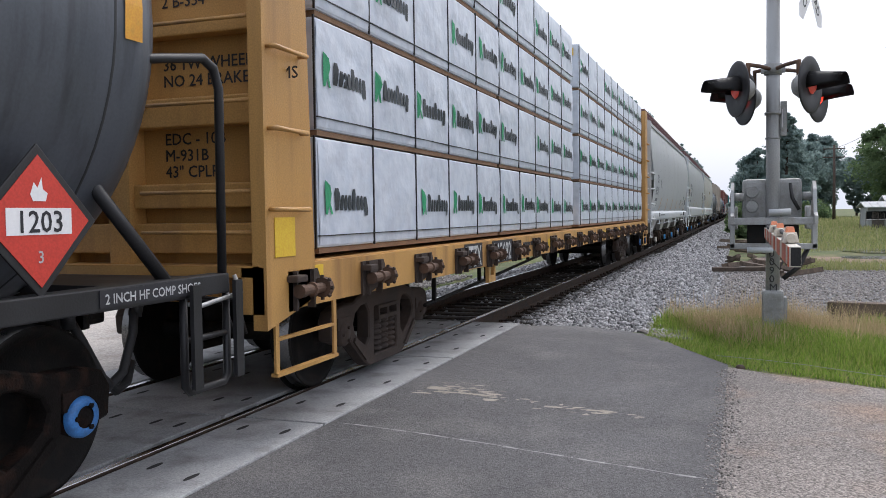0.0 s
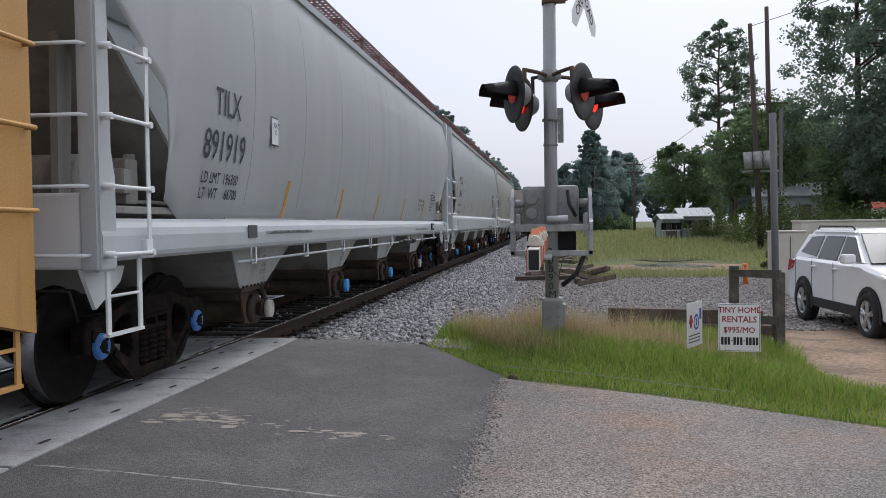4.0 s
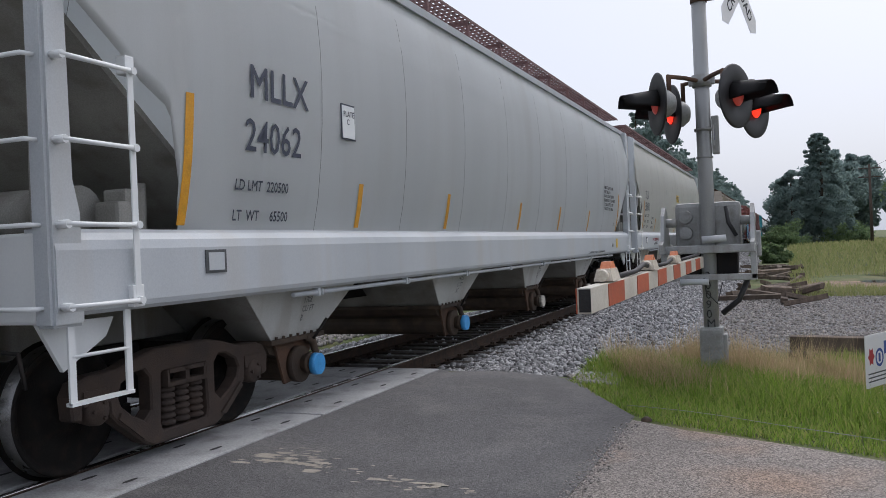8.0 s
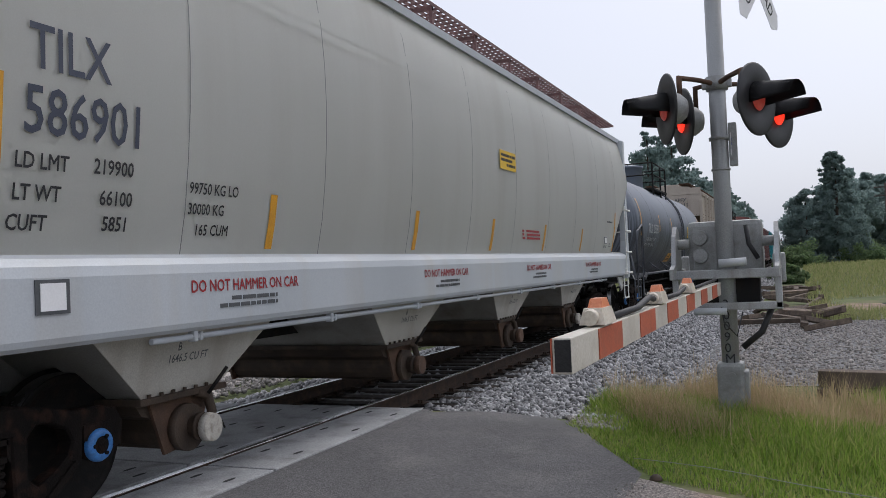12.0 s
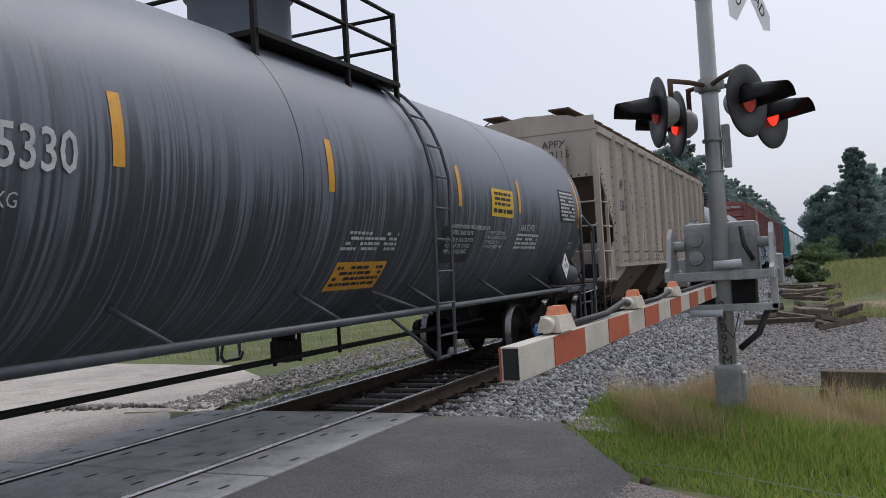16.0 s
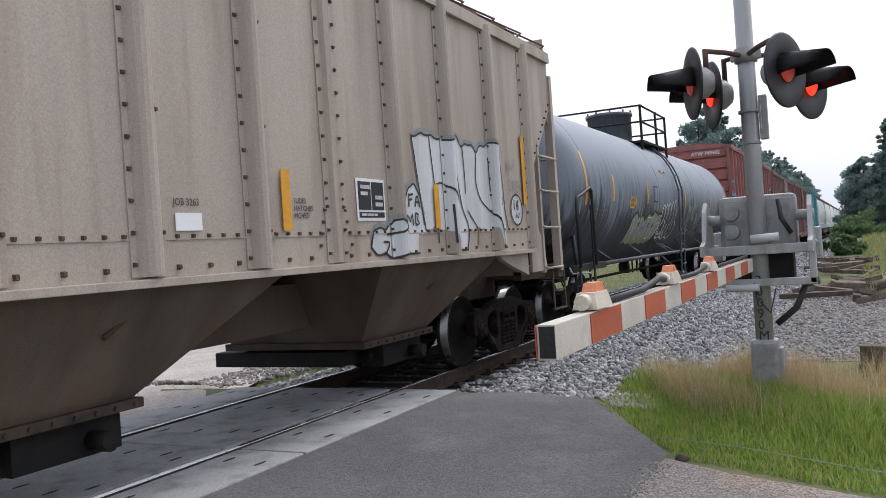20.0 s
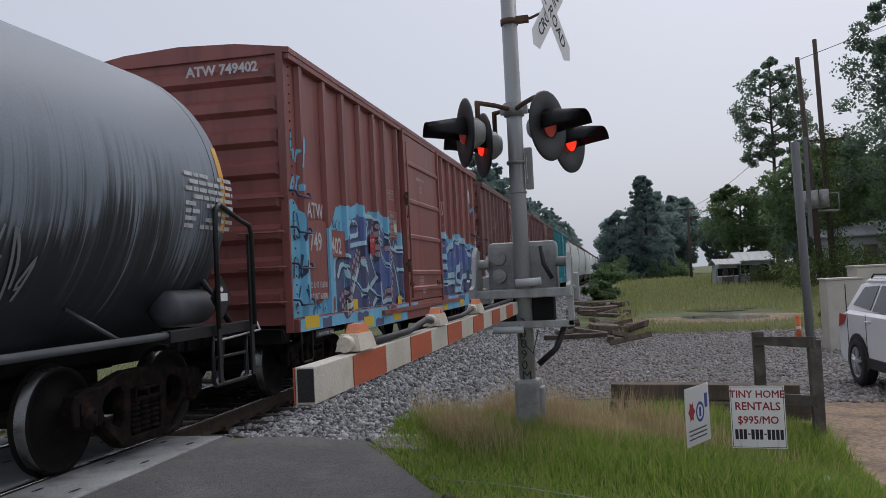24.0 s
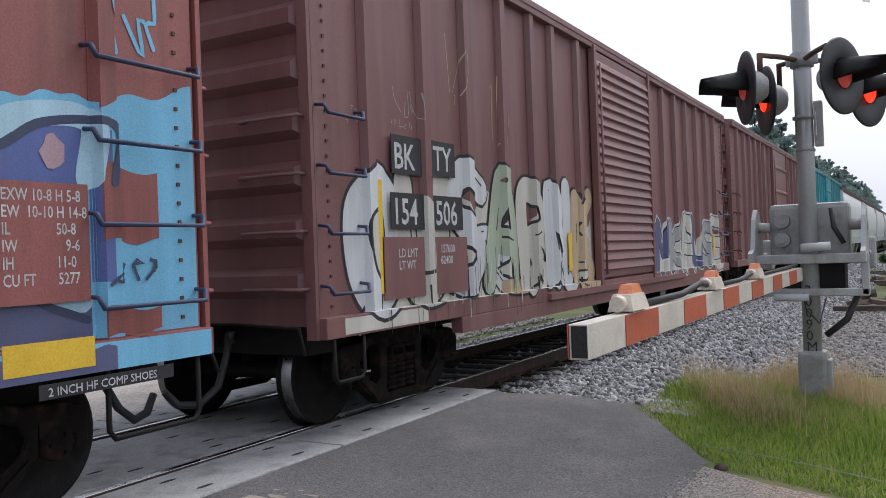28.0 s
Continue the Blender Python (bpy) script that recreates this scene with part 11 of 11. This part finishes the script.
c.field(6.66, 7.42, lambda y: 1.08, lambda y: 2.42 + 0.25 * (y - 6.66) + 0.03 * math.sin(y * 13), 0.001)
c.field(-7.42, -3.2, lambda y: 0.9, lambda y: 1.06, 0.001)
c.field(-2.6, -0.9, lambda y: 0.92, lambda y: 1.05, 0.001)
c.field(2.3, 7.42, lambda y: 0.9, lambda y: 1.06, 0.001)
c.field(-5.2, -1.8, lambda y: 0.75, lambda y: 0.9, 0.001)
c.field(0.2, 5.2, lambda y: 0.75, lambda y: 0.9, 0.001)
c.lay("painted_cloud", "g_sky", box_a, "light blue sprayed background")
c = Coat(SA)
for y0, y1, z0, z1 in ((-5.0, -4.4, 0.9, 1.05), (-4.0, -3.5, 0.76, 0.9), (3.6, 4.6, 0.9, 1.06), (5.2, 6.7, 0.9, 1.05), (-6.6, -6.2, 0.9, 1.06)):
    c.field(y0, y1, lambda y, a=z0: a, lambda y, b=z1: b - 0.03 * abs(math.sin(y * 9)), 0.0025)
c.field(-5.7, -1.74, lambda y: 1.09, lambda y: FRONT_TOP(y) - 0.28 - 0.12 * abs(math.sin(y * 2.7)) - 0.5 * max(0.0, -5.0 - y), 0.0018)
c.field(1.75, 6.6, lambda y: 1.09, lambda y: 1.62 + 0.14 * math.sin(y * 2.1), 0.0026)
c.lay("painted_patch", "g_slate", box_a, "slate blue sprayed fill")
c = Coat(SA)
c.field(1.75, 2.5, lambda y: 1.5, lambda y: REAR_TOP(y) - 0.1, 0.0018)
c.field(2.62, 6.72, lambda y: 1.4, lambda y: REAR_TOP(y) - 0.17, 0.0018)
c.field(-4.9, -4.1, lambda y: 1.9, lambda y: FRONT_TOP(y) - 0.2, 0.0024)
c.field(-3.6, -2.5, lambda y: 1.1 + 0.3 * (y + 3.6), lambda y: FRONT_TOP(y) - 0.3, 0.0024)
c.lay("painted_letters", "g_blue", box_a, "blue sprayed letter fill")
c = Coat(SA)
for y0, y1, z0, z1 in ((6.66, 7.12, 1.63, 2.06), (6.66, 7.1, 1.08, 1.24), (1.75, 2.3, 1.1, 1.34), (-6.05, -5.75, 1.1, 1.3)):
    c.field(y0, y1, lambda y, a=z0: a + 0.02 * math.sin(y * 17), lambda y, b=z1: b - 0.025 * math.sin(y * 11), 0.0032)
c.lay("bare_patch", "box_red", box_a, "bare patch of red car paint")
# rear piece: broad pale outlines with a dark line beside them
REAR = [
    [(1.72, 2.52), (2.0, 2.58), (2.49, 2.52)], [(1.78, 2.0), (2.07, 2.04), (2.53, 2.02)], [(1.78, 1.77), (2.16, 1.8), (2.6, 1.76)],
    [(1.8, 2.01), (1.76, 1.77), (1.85, 1.56), (2.04, 1.41), (2.45, 1.38)], [(2.49, 2.52), (2.52, 2.3), (2.53, 2.02)],
    [(2.57, 2.07), (2.98, 2.24), (3.34, 2.37)], [(2.6, 2.05), (2.76, 1.74), (2.75, 1.58), (3.27, 1.58)], [(2.75, 1.4), (3.27, 1.42)],
    [(3.38, 2.36), (3.86, 2.5), (4.18, 2.36), (4.3, 2.02), (4.01, 1.7), (3.92, 1.51), (4.36, 1.3), (4.8, 1.16)],
    [(4.29, 2.4), (4.73, 2.52), (5.12, 2.4), (5.18, 2.03)], [(5.25, 2.4), (5.59, 2.32), (5.89, 2.14), (6.2, 2.3), (6.62, 2.32), (6.6, 1.99)],
    [(3.43, 1.22), (3.86, 1.2), (4.2, 1.21)], [(4.53, 1.27), (4.79, 1.49), (5.35, 1.62), (5.83, 1.52)], [(5.95, 1.75), (6.2, 1.45), (6.55, 1.3)],
]
lines(box_a, SA, REAR, "g_pale", 0.14, 0.0036, "painted_outline", "pale blue sprayed outline")
lines(box_a, SA, [r for r in REAR if len(r) < 5], "g_navy", 0.045, 0.0052, "painted_shadow", "dark blue sprayed line", (0.03, -0.11))
lines(box_a, SA, [[(y + 0.14, z - 0.02) for y, z in r] for r in REAR if len(r) >= 5], "g_navy", 0.05, 0.0052, "painted_shadow")
lines(box_a, SA, REAR[5:10], "g_white", 0.02, 0.0066, "painted_shine", "", (-0.02, 0.04), True)
c = Coat(SA)
for y, z, r in ((2.14, 2.23, 0.09), (3.82, 2.1, 0.08), (4.82, 1.83, 0.09), (1.8, 1.62, 0.07), (3.68, 1.29, 0.07), (6.4, 2.12, 0.08), (3.56, 1.75, 0.06), (5.4, 2.1, 0.04), (5.5, 2.02, 0.05), (5.46, 1.95, 0.03), (2.3, 2.3, 0.04), (4.55, 2.3, 0.05), (6.35, 1.7, 0.05)):
    c.spot(y, z, r, 0.0068, 12, random.Random(int(y * 100)), 1.25)
c.lay("painted_blobs", "g_pink", box_a, "pink sprayed blobs")
# front piece
cobbled(box_a, SA, [[(-3.72, 2.45), (-3.5, 2.23), (-3.72, 1.97)], [(-5.5, 1.15), (-5.12, 1.32), (-4.77, 1.66), (-4.5, 1.95)], [(-3.1, 1.15), (-2.71, 1.31), (-2.5, 1.86), (-2.79, 2.2)], [(-2.5, 2.3), (-2.2, 2.2)]], 0.38, 0.003, 6)
FRONT = [
    [(-4.95, 2.45), (-4.59, 2.46), (-4.54, 2.29), (-4.95, 2.23)], [(-4.98, 2.08), (-4.12, 2.2), (-4.03, 2.48), (-4.21, 2.58)], [(-4.21, 2.6), (-3.67, 2.6), (-3.26, 2.38), (-3.14, 1.98), (-2.55, 1.58)],
    [(-5.76, 1.62), (-5.72, 1.86), (-5.5, 1.95), (-5.17, 1.9)], [(-5.6, 1.62), (-5.45, 1.78), (-5.28, 1.75), (-5.24, 1.61)], [(-5.09, 1.61), (-4.67, 1.49), (-4.05, 1.14)],
    [(-4.59, 1.72), (-5.05, 1.25), (-5.3, 1.14)], [(-3.08, 2.5), (-2.62, 2.14), (-1.85, 2.04)], [(-3.5, 1.46), (-3.42, 1.14), (-2.9, 1.16)], [(-2.78, 2.25), (-2.3, 1.79), (-2.0, 1.18)],
    [(-4.06, 1.42), (-3.6, 1.26), (-3.8, 1.12)], [(-2.2, 2.14), (-1.8, 2.08), (-1.8, 1.72), (-2.12, 1.72)], [(-3.48, 2.36), (-3.3, 2.3), (-3.06, 2.18), (-3.3, 2.16), (-3.49, 2.26)], [(-3.85, 1.95), (-3.6, 1.6), (-3.9, 1.45)], [(-4.4, 1.85), (-4.2, 1.55), (-4.45, 1.3)],
]
lines(box_a, SA, FRONT, "g_pale", 0.085, 0.0064, "painted_outline", "pale blue sprayed outline")
lines(box_a, SA, FRONT, "g_navy", 0.038, 0.0084, "painted_shadow", "dark blue sprayed line", (0.055, -0.045))
lines(box_a, SA, FRONT[::2], "g_white", 0.018, 0.0092, "painted_shine", "", (-0.015, 0.02), True)
for k, (y0, y1, z0, z1) in enumerate(((-7.4, -6.98, 2.1, 2.45), (-7.4, -6.98, 1.6, 1.9), (-7.4, -7.0, 1.2, 1.5), (-5.85, -5.45, 2.3, 2.46), (-4.95, -4.55, 2.36, 2.5), (-2.75, -2.35, 2.18, 2.32), (6.68, 7.08, 1.38, 1.52), (-6.85, -6.2, 1.1, 1.25))):
    tag(box_a, SA, y0, y1, z0, z1, "g_navy", 30 + k, 0.03 if k < 3 else 0.02, 0.012)
for k, (y0, y1, z0, z1) in enumerate(((-7.3, -6.98, 3.1, 3.5), (-7.4, -6.9, 2.72, 2.95), (6.2, 7.3, 3.35, 3.6), (6.7, 7.2, 2.75, 3.2))):
    tag(box_a, SA, y0, y1, z0, z1, "g_sky", 50 + k, 0.05 if k < 2 else 0.03, 0.004)
tag(box_a, SA, 2.1, 2.75, 2.95, 3.4, "g_cream", 61, 0.008, 0.003, 5)
tag(box_a, SA, 2.1, 2.8, 2.78, 2.84, "g_cream", 62, 0.006, 0.003, 9)

# brown boxcar
SB = box_surf(0.85)
c = Coat(SB)
c.field(-7.1, -1.5, lambda y: 1.02, lambda y: bumps(y, 1.75, 0.35, 0.7, 0.2), 0.001)
c.field(-7.5, -6.2, lambda y: 0.87, lambda y: 1.0, 0.001)
c.field(1.7, 7.1, lambda y: 1.02, lambda y: bumps(y, 1.5, 0.3, 0.6), 0.001)
c.lay("painted_cloud", "g_cream", box_b, "pale cream sprayed background")
throwup(box_b, SB, -7.35, -1.5, 0.95, 2.45, "OUSARNK", 0.3, ((0.07, "g_black"), (0.0, "g_cream")), 14, None, 0.0, "g_black", ["g_white", "g_cream", "g_white", "g_green", "g_cream", "g_white", "g_tan"])
throwup(box_b, SB, -5.1, -1.55, 0.92, 1.7, "RSAUE", 0.16, ((0.06, "g_black"), (0.0, "g_white")), 15, None, 0.0, "g_black", ["g_white", "g_tan", "g_cream"])
throwup(box_b, SB, 1.8, 7.0, 0.9, 2.1, "MKAUSE", 0.22, ((0.12, "g_white"), (0.04, "g_black"), (0.0, "g_slate")), 16, None, 0.0, "g_white", ["g_slate", "g_grey", "g_cream"])
drips(box_b, SB, -7.0, -1.6, 1.3, 60, "g_black", 17, 0.016, 0.5)
drips(box_b, SB, -7.0, -1.6, 1.5, 50, "g_white", 18, 0.0165, 0.5)
for k, (y0, y1, z0, z1, m) in enumerate(((-6.6, -6.1, 2.75, 3.05, "g_grey"), (-7.3, -7.05, 2.6, 2.75, "g_grey"), (-5.6, -5.2, 3.0, 3.7, "g_tan"), (-4.6, -4.2, 2.7, 3.4, "g_tan"), (-6.6, -6.2, 2.65, 2.72, "g_grey"))):
    tag(box_b, SB, y0, y1, z0, z1, m, 70 + k, 0.008, 0.003)


# the two sprayed tanks
def tank_surf(y, z):
    return tank_x(z) + 0.0015


CUTS[tank_surf] = ((), (1.3, 1.45, 1.6, 1.75, 1.95, 2.2, 2.45))
# lime piece
LIME_TOP = edge_of([(-4.66, 1.9), (-4.3, 2.0), (-4.05, 1.86), (-3.8, 1.95), (-3.5, 1.84), (-3.3, 1.98), (-2.9, 1.97), (-2.75, 2.02), (-2.5, 2.0), (-2.1, 1.97)])
LIME_LOW = edge_of([(-4.66, 1.4), (-4.2, 1.4), (-3.9, 1.36), (-3.2, 1.38), (-2.5, 1.36), (-2.1, 1.5)])
c = Coat(tank_surf)
c.field(-4.66, -2.08, LIME_LOW, LIME_TOP, 0.002)
c.lay("painted_letters", "g_lime", tank_b, "yellow-green sprayed letters")
c = Coat(tank_surf)
c.field(-4.6, -2.15, lambda y: LIME_LOW(y) + 0.16 + 0.06 * math.sin(y * 7), lambda y: LIME_TOP(y) - 0.05, 0.0035)
c.lay("painted_fade", "g_smoke", tank_b, "grey sprayed fill")
yy = np.linspace(-4.68, -2.06, 24)
lines(tank_b, tank_surf, [[(y, LIME_TOP(y) + 0.02) for y in yy], [(y, LIME_LOW(y) - 0.02) for y in yy], [(-4.68, 1.4), (-4.66, 1.9)]], "g_black", 0.055, 0.0048, "painted_outline")
WILD = [[(-4.55, 1.5), (-4.45, 1.9), (-4.25, 1.55), (-4.05, 1.9), (-4.0, 1.5)], [(-3.85, 1.88), (-3.8, 1.5), (-3.55, 1.5), (-3.5, 1.85)], [(-3.3, 1.9), (-2.95, 1.9)], [(-3.15, 1.9), (-3.1, 1.5)], [(-2.8, 1.9), (-2.78, 1.5), (-2.5, 1.5), (-2.45, 1.9)], [(-2.35, 1.75), (-2.1, 1.8)]]
lines(tank_b, tank_surf, WILD, "g_lime", 0.09, 0.0062, "painted_letters")
lines(tank_b, tank_surf, WILD, "g_white", 0.022, 0.008, "painted_shine", "", (-0.05, 0.02), True)
c = Coat(tank_surf)
for y, z in ((-3.98, 1.78), (-3.55, 1.7), (-3.12, 1.76), (-2.68, 1.74)):
    c.spot(y, z, 0.055, 0.0075, 12)
c.lay("painted_spot", "g_navy", tank_b)
# bubble letters: white outlines
BUBBLE = [
    [(-2.0, 1.75), (-2.02, 2.05), (-1.86, 2.21), (-1.7, 2.05), (-1.72, 1.85)], [(-1.72, 2.0), (-1.66, 2.18), (-1.52, 2.22), (-1.4, 2.05), (-1.45, 1.9)], [(-1.42, 1.98), (-1.36, 2.2), (-1.2, 2.24), (-1.06, 2.05), (-1.12, 1.85)],
    [(-1.08, 2.05), (-1.0, 2.24), (-0.85, 2.28), (-0.74, 2.1), (-0.78, 1.8)], [(-0.76, 2.1), (-0.68, 2.3), (-0.55, 2.33), (-0.44, 2.15), (-0.42, 1.9), (-0.2, 1.75), (-0.22, 1.52), (-0.45, 1.44)],
    [(-2.0, 1.75), (-1.85, 1.55), (-1.6, 1.47), (-1.3, 1.5), (-1.0, 1.44), (-0.7, 1.48), (-0.45, 1.44)], [(-1.72, 1.85), (-1.85, 1.7), (-1.7, 1.55), (-1.5, 1.62), (-1.48, 1.8), (-1.62, 1.86)],
    [(-1.45, 1.8), (-1.4, 1.55), (-1.2, 1.6), (-1.2, 1.75)], [(-1.12, 1.85), (-1.2, 1.65), (-1.05, 1.5), (-0.9, 1.62), (-0.92, 1.8)], [(-0.78, 1.8), (-0.8, 1.6), (-0.66, 1.5), (-0.55, 1.65), (-0.6, 1.9)], [(-2.3, 1.42), (-2.12, 1.55), (-2.0, 1.8)],
]
lines(tank_b, tank_surf, BUBBLE, "g_white", 0.04, 0.0042, "painted_outline", "white sprayed bubble outline")
drips(tank_b, tank_surf, -1.9, -0.3, 1.75, 30, "g_black", 23, 0.0062, 0.4, 0.03)
# a row of leaning block letters: grey fill, pale rims, dark runs over them
rg = random.Random(31)
FILL, RIM = [], []
for k in range(6):
    y, z = 1.0 + 0.62 * k, 1.52 + 0.05 * math.sin(k * 1.7)
    w, h = 0.5, 0.62 + 0.1 * math.sin(k * 2.3)
    rows = ([(0, 0), (0.25, 1), (0.75, 0.95), (0.6, 0.5), (0.95, 0.05)], [(0.95, 0.95), (0.35, 1), (0.15, 0.6), (0.7, 0.4), (0.6, 0.02), (0, 0.05)], [(0.1, 0), (0.2, 1), (0.8, 0), (0.95, 1)], [(0.9, 1), (0.2, 0.85), (0.1, 0.15), (0.85, 0)])[k % 4]
    st = [(y + u * w + 0.12 * v, z + v * h) for u, v in rows]
    FILL.append(st)
    for d in (-0.055, 0.055):
        RIM.append([(a + d, b + 0.4 * d + rg.uniform(-0.01, 0.01)) for a, b in st])
lines(tank_b, tank_surf, FILL, "g_smoke", 0.13, 0.003, "painted_letters", "grey sprayed block letters")
lines(tank_b, tank_surf, RIM, "g_grey", 0.022, 0.0052, "painted_outline")
drips(tank_b, tank_surf, 1.0, 4.9, 1.8, 70, "g_black", 33, 0.0072, 0.5, 0.025)
for k, (y0, y1, z0, z1) in enumerate(((2.7, 3.6, 1.95, 2.35), (4.2, 5.4, 1.5, 2.1))):
    tag(tank_b, tank_surf, y0, y1, z0, z1, "g_smoke", 80 + k, 0.03, 0.0065, 6)

# ribbed hopper
def rib_surf(y, z):
    r = min(RIBS, key=lambda q: abs(y - q))
    d = abs(y - r)
    return 1.4515 + (rib_height(r, d) if d < 0.15 else 0.0)


CUTS[rib_surf] = ([r + k * e for r in RIBS for e in RIB_D for k in ((-1, 1) if e else (1,))], ())
PIECE_TOP = edge_of([(3.74, 2.7), (3.9, 2.76), (4.13, 2.72), (4.5, 2.74), (4.7, 2.7), (4.77, 2.79), (4.87, 2.76), (4.93, 2.68), (5.0, 2.74), (5.2, 2.72), (5.33, 2.62), (5.45, 2.74), (5.7, 2.79), (5.95, 2.74), (6.06, 2.62), (6.11, 2.2), (6.15, 1.9)])
PIECE_LOW = edge_of([(3.74, 2.66), (3.82, 2.25), (3.9, 1.76), (3.92, 1.74), (4.5, 1.74), (4.62, 1.5), (4.95, 1.5), (5.02, 1.74), (5.76, 1.74), (5.8, 1.5), (6.15, 1.5)])
HEAD_TOP, HEAD_LOW = edge_of([(3.44, 1.75), (3.5, 1.98), (3.6, 2.15), (3.72, 2.21), (3.84, 2.12), (3.91, 1.86), (3.93, 1.74)]), edge_of([(3.44, 1.72), (3.5, 1.5), (3.75, 1.5), (3.77, 1.72), (3.93, 1.72)])
HEART_TOP, HEART_LOW = edge_of([(2.83, 1.6), (2.88, 1.72), (3.0, 1.76), (3.1, 1.71), (3.16, 1.8), (3.26, 1.86), (3.38, 1.82), (3.43, 1.72), (3.45, 1.6)]), edge_of([(2.83, 1.58), (2.9, 1.5), (3.25, 1.49), (3.36, 1.51), (3.45, 1.58)])
c = Coat(rib_surf)
c.field(3.74, 6.15, PIECE_LOW, PIECE_TOP, 0.002)
c.field(2.83, 3.45, HEART_LOW, HEART_TOP, 0.003)
c.field(3.44, 3.93, HEAD_LOW, HEAD_TOP, 0.004)
c.spot(6.54, 1.98, 0.2, 0.002, 14)
c.lay("painted_letters", "g_white", ribbed, "white sprayed letters with thin black outlines")
rim = [[(y, fn(y) + 0.025) for y in np.linspace(a, b, 34)] for fn, a, b in ((PIECE_TOP, 3.76, 6.06), (HEAD_TOP, 3.46, 3.9), (HEART_TOP, 2.85, 3.4))]
lines(ribbed, rib_surf, rim, "g_smoke", 0.055, 0.0052, "painted_shade", "grey sprayed shade")
INK = [[(y, fn(y)) for y in np.linspace(a, b, 34)] for fn, a, b in ((PIECE_TOP, 3.74, 6.15), (HEAD_TOP, 3.44, 3.93), (HEART_TOP, 2.83, 3.45), (HEART_LOW, 2.83, 3.45))]
INK += [[(3.74, 2.7), (3.82, 2.25), (3.9, 1.8)], [(3.44, 1.75), (3.45, 1.6), (3.5, 1.5)], [(3.5, 1.5), (3.76, 1.5)], [(4.13, 2.72), (4.17, 2.4), (4.22, 2.0), (4.22, 1.6)], [(4.22, 2.22), (4.38, 2.24), (4.55, 2.12), (4.62, 1.95), (4.63, 1.75)], [(4.48, 2.0), (4.49, 1.59)], [(4.74, 2.7), (4.76, 2.4), (4.85, 2.0), (4.98, 1.8), (4.99, 1.65), (4.93, 1.5)], [(4.95, 2.7), (4.97, 2.4), (4.97, 2.15)], [(5.33, 2.62), (5.28, 2.3), (5.4, 2.08), (5.7, 1.92), (5.8, 1.75), (5.83, 1.52)], [(5.0, 1.95), (5.15, 1.83), (5.26, 1.72), (5.24, 1.55)], [(5.66, 2.6), (5.67, 2.2)], [(6.0, 1.85), (6.02, 1.52)], [(6.02, 2.1), (6.08, 2.14), (6.08, 2.05), (6.02, 2.05), (6.02, 2.1)], [(4.62, 1.5), (4.95, 1.5)], [(5.82, 1.5), (6.15, 1.5)], [(6.12, 2.0), (6.2, 1.75)]]
INK += [[(3.6, 2.1), (3.59, 1.98)], [(3.6, 2.09), (3.68, 2.1)], [(3.6, 2.04), (3.66, 2.05)], [(3.72, 1.98), (3.77, 2.1), (3.82, 1.97)], [(3.73, 2.02), (3.81, 2.02)], [(3.53, 1.78), (3.55, 1.9), (3.6, 1.82), (3.64, 1.91), (3.66, 1.79)], [(3.72, 1.91), (3.71, 1.79), (3.79, 1.81), (3.74, 1.86), (3.79, 1.89), (3.72, 1.91)], [(3.05, 1.63), (3.16, 1.62), (3.1, 1.54)], [(3.12, 1.7), (3.3, 1.72), (3.4, 1.78)]]
INK += [[(6.54 + 0.2 * math.cos(a), 1.98 + 0.2 * math.sin(a)) for a in np.linspace(0, 6.283, 20)], [(6.46, 2.1), (6.46, 1.98)], [(6.6, 2.1), (6.53, 2.06), (6.62, 2.02), (6.54, 1.98), (6.6, 2.1)], [(6.5, 1.88), (6.53, 1.94), (6.57, 1.86), (6.62, 1.93)]]
lines(ribbed, rib_surf, INK, "g_black", 0.022, 0.0075, "painted_outline")
NOTE = [[(6.26, 2.44), (6.3, 2.6), (6.36, 2.46), (6.38, 2.62)], [(6.44, 2.56), (6.46, 2.48), (6.56, 2.64)], [(6.4, 2.36), (6.32, 2.34), (6.34, 2.24), (6.42, 2.24)], [(6.46, 2.22), (6.46, 2.36), (6.54, 2.32), (6.47, 2.29), (6.56, 2.2)], [(6.66, 2.36), (6.58, 2.34), (6.58, 2.22), (6.66, 2.22)], [(6.6, 2.29), (6.65, 2.29)], [(6.7, 2.36), (6.72, 2.22), (6.76, 2.3), (6.8, 2.22), (6.82, 2.38)]]
lines(ribbed, rib_surf, NOTE, "g_smoke", 0.016, 0.003, "spray_tag")


# ---- what moves ----
def motions():
    """The train rolls past at a steady pace; its wheels turn."""
    r = 0.457
    for car, mid in CARS:
        walk(car, [(0.0, pose(0, mid, 0)), (28.0, pose(0, mid - SPEED * 28.0, 0))])
    k = 240
    for car, mid in CARS[:12]:
        for o in car.children_recursive:
            if o.name.split(".")[0] == "wheelset":
                p = o.matrix_basis.translation.copy()
                walk(o, [(28.0 * i / k, Matrix.Translation(p) @ Matrix.Rotation(SPEED * 28.0 * i / k / r, 4, "X")) for i in range(k + 1)])


motions()
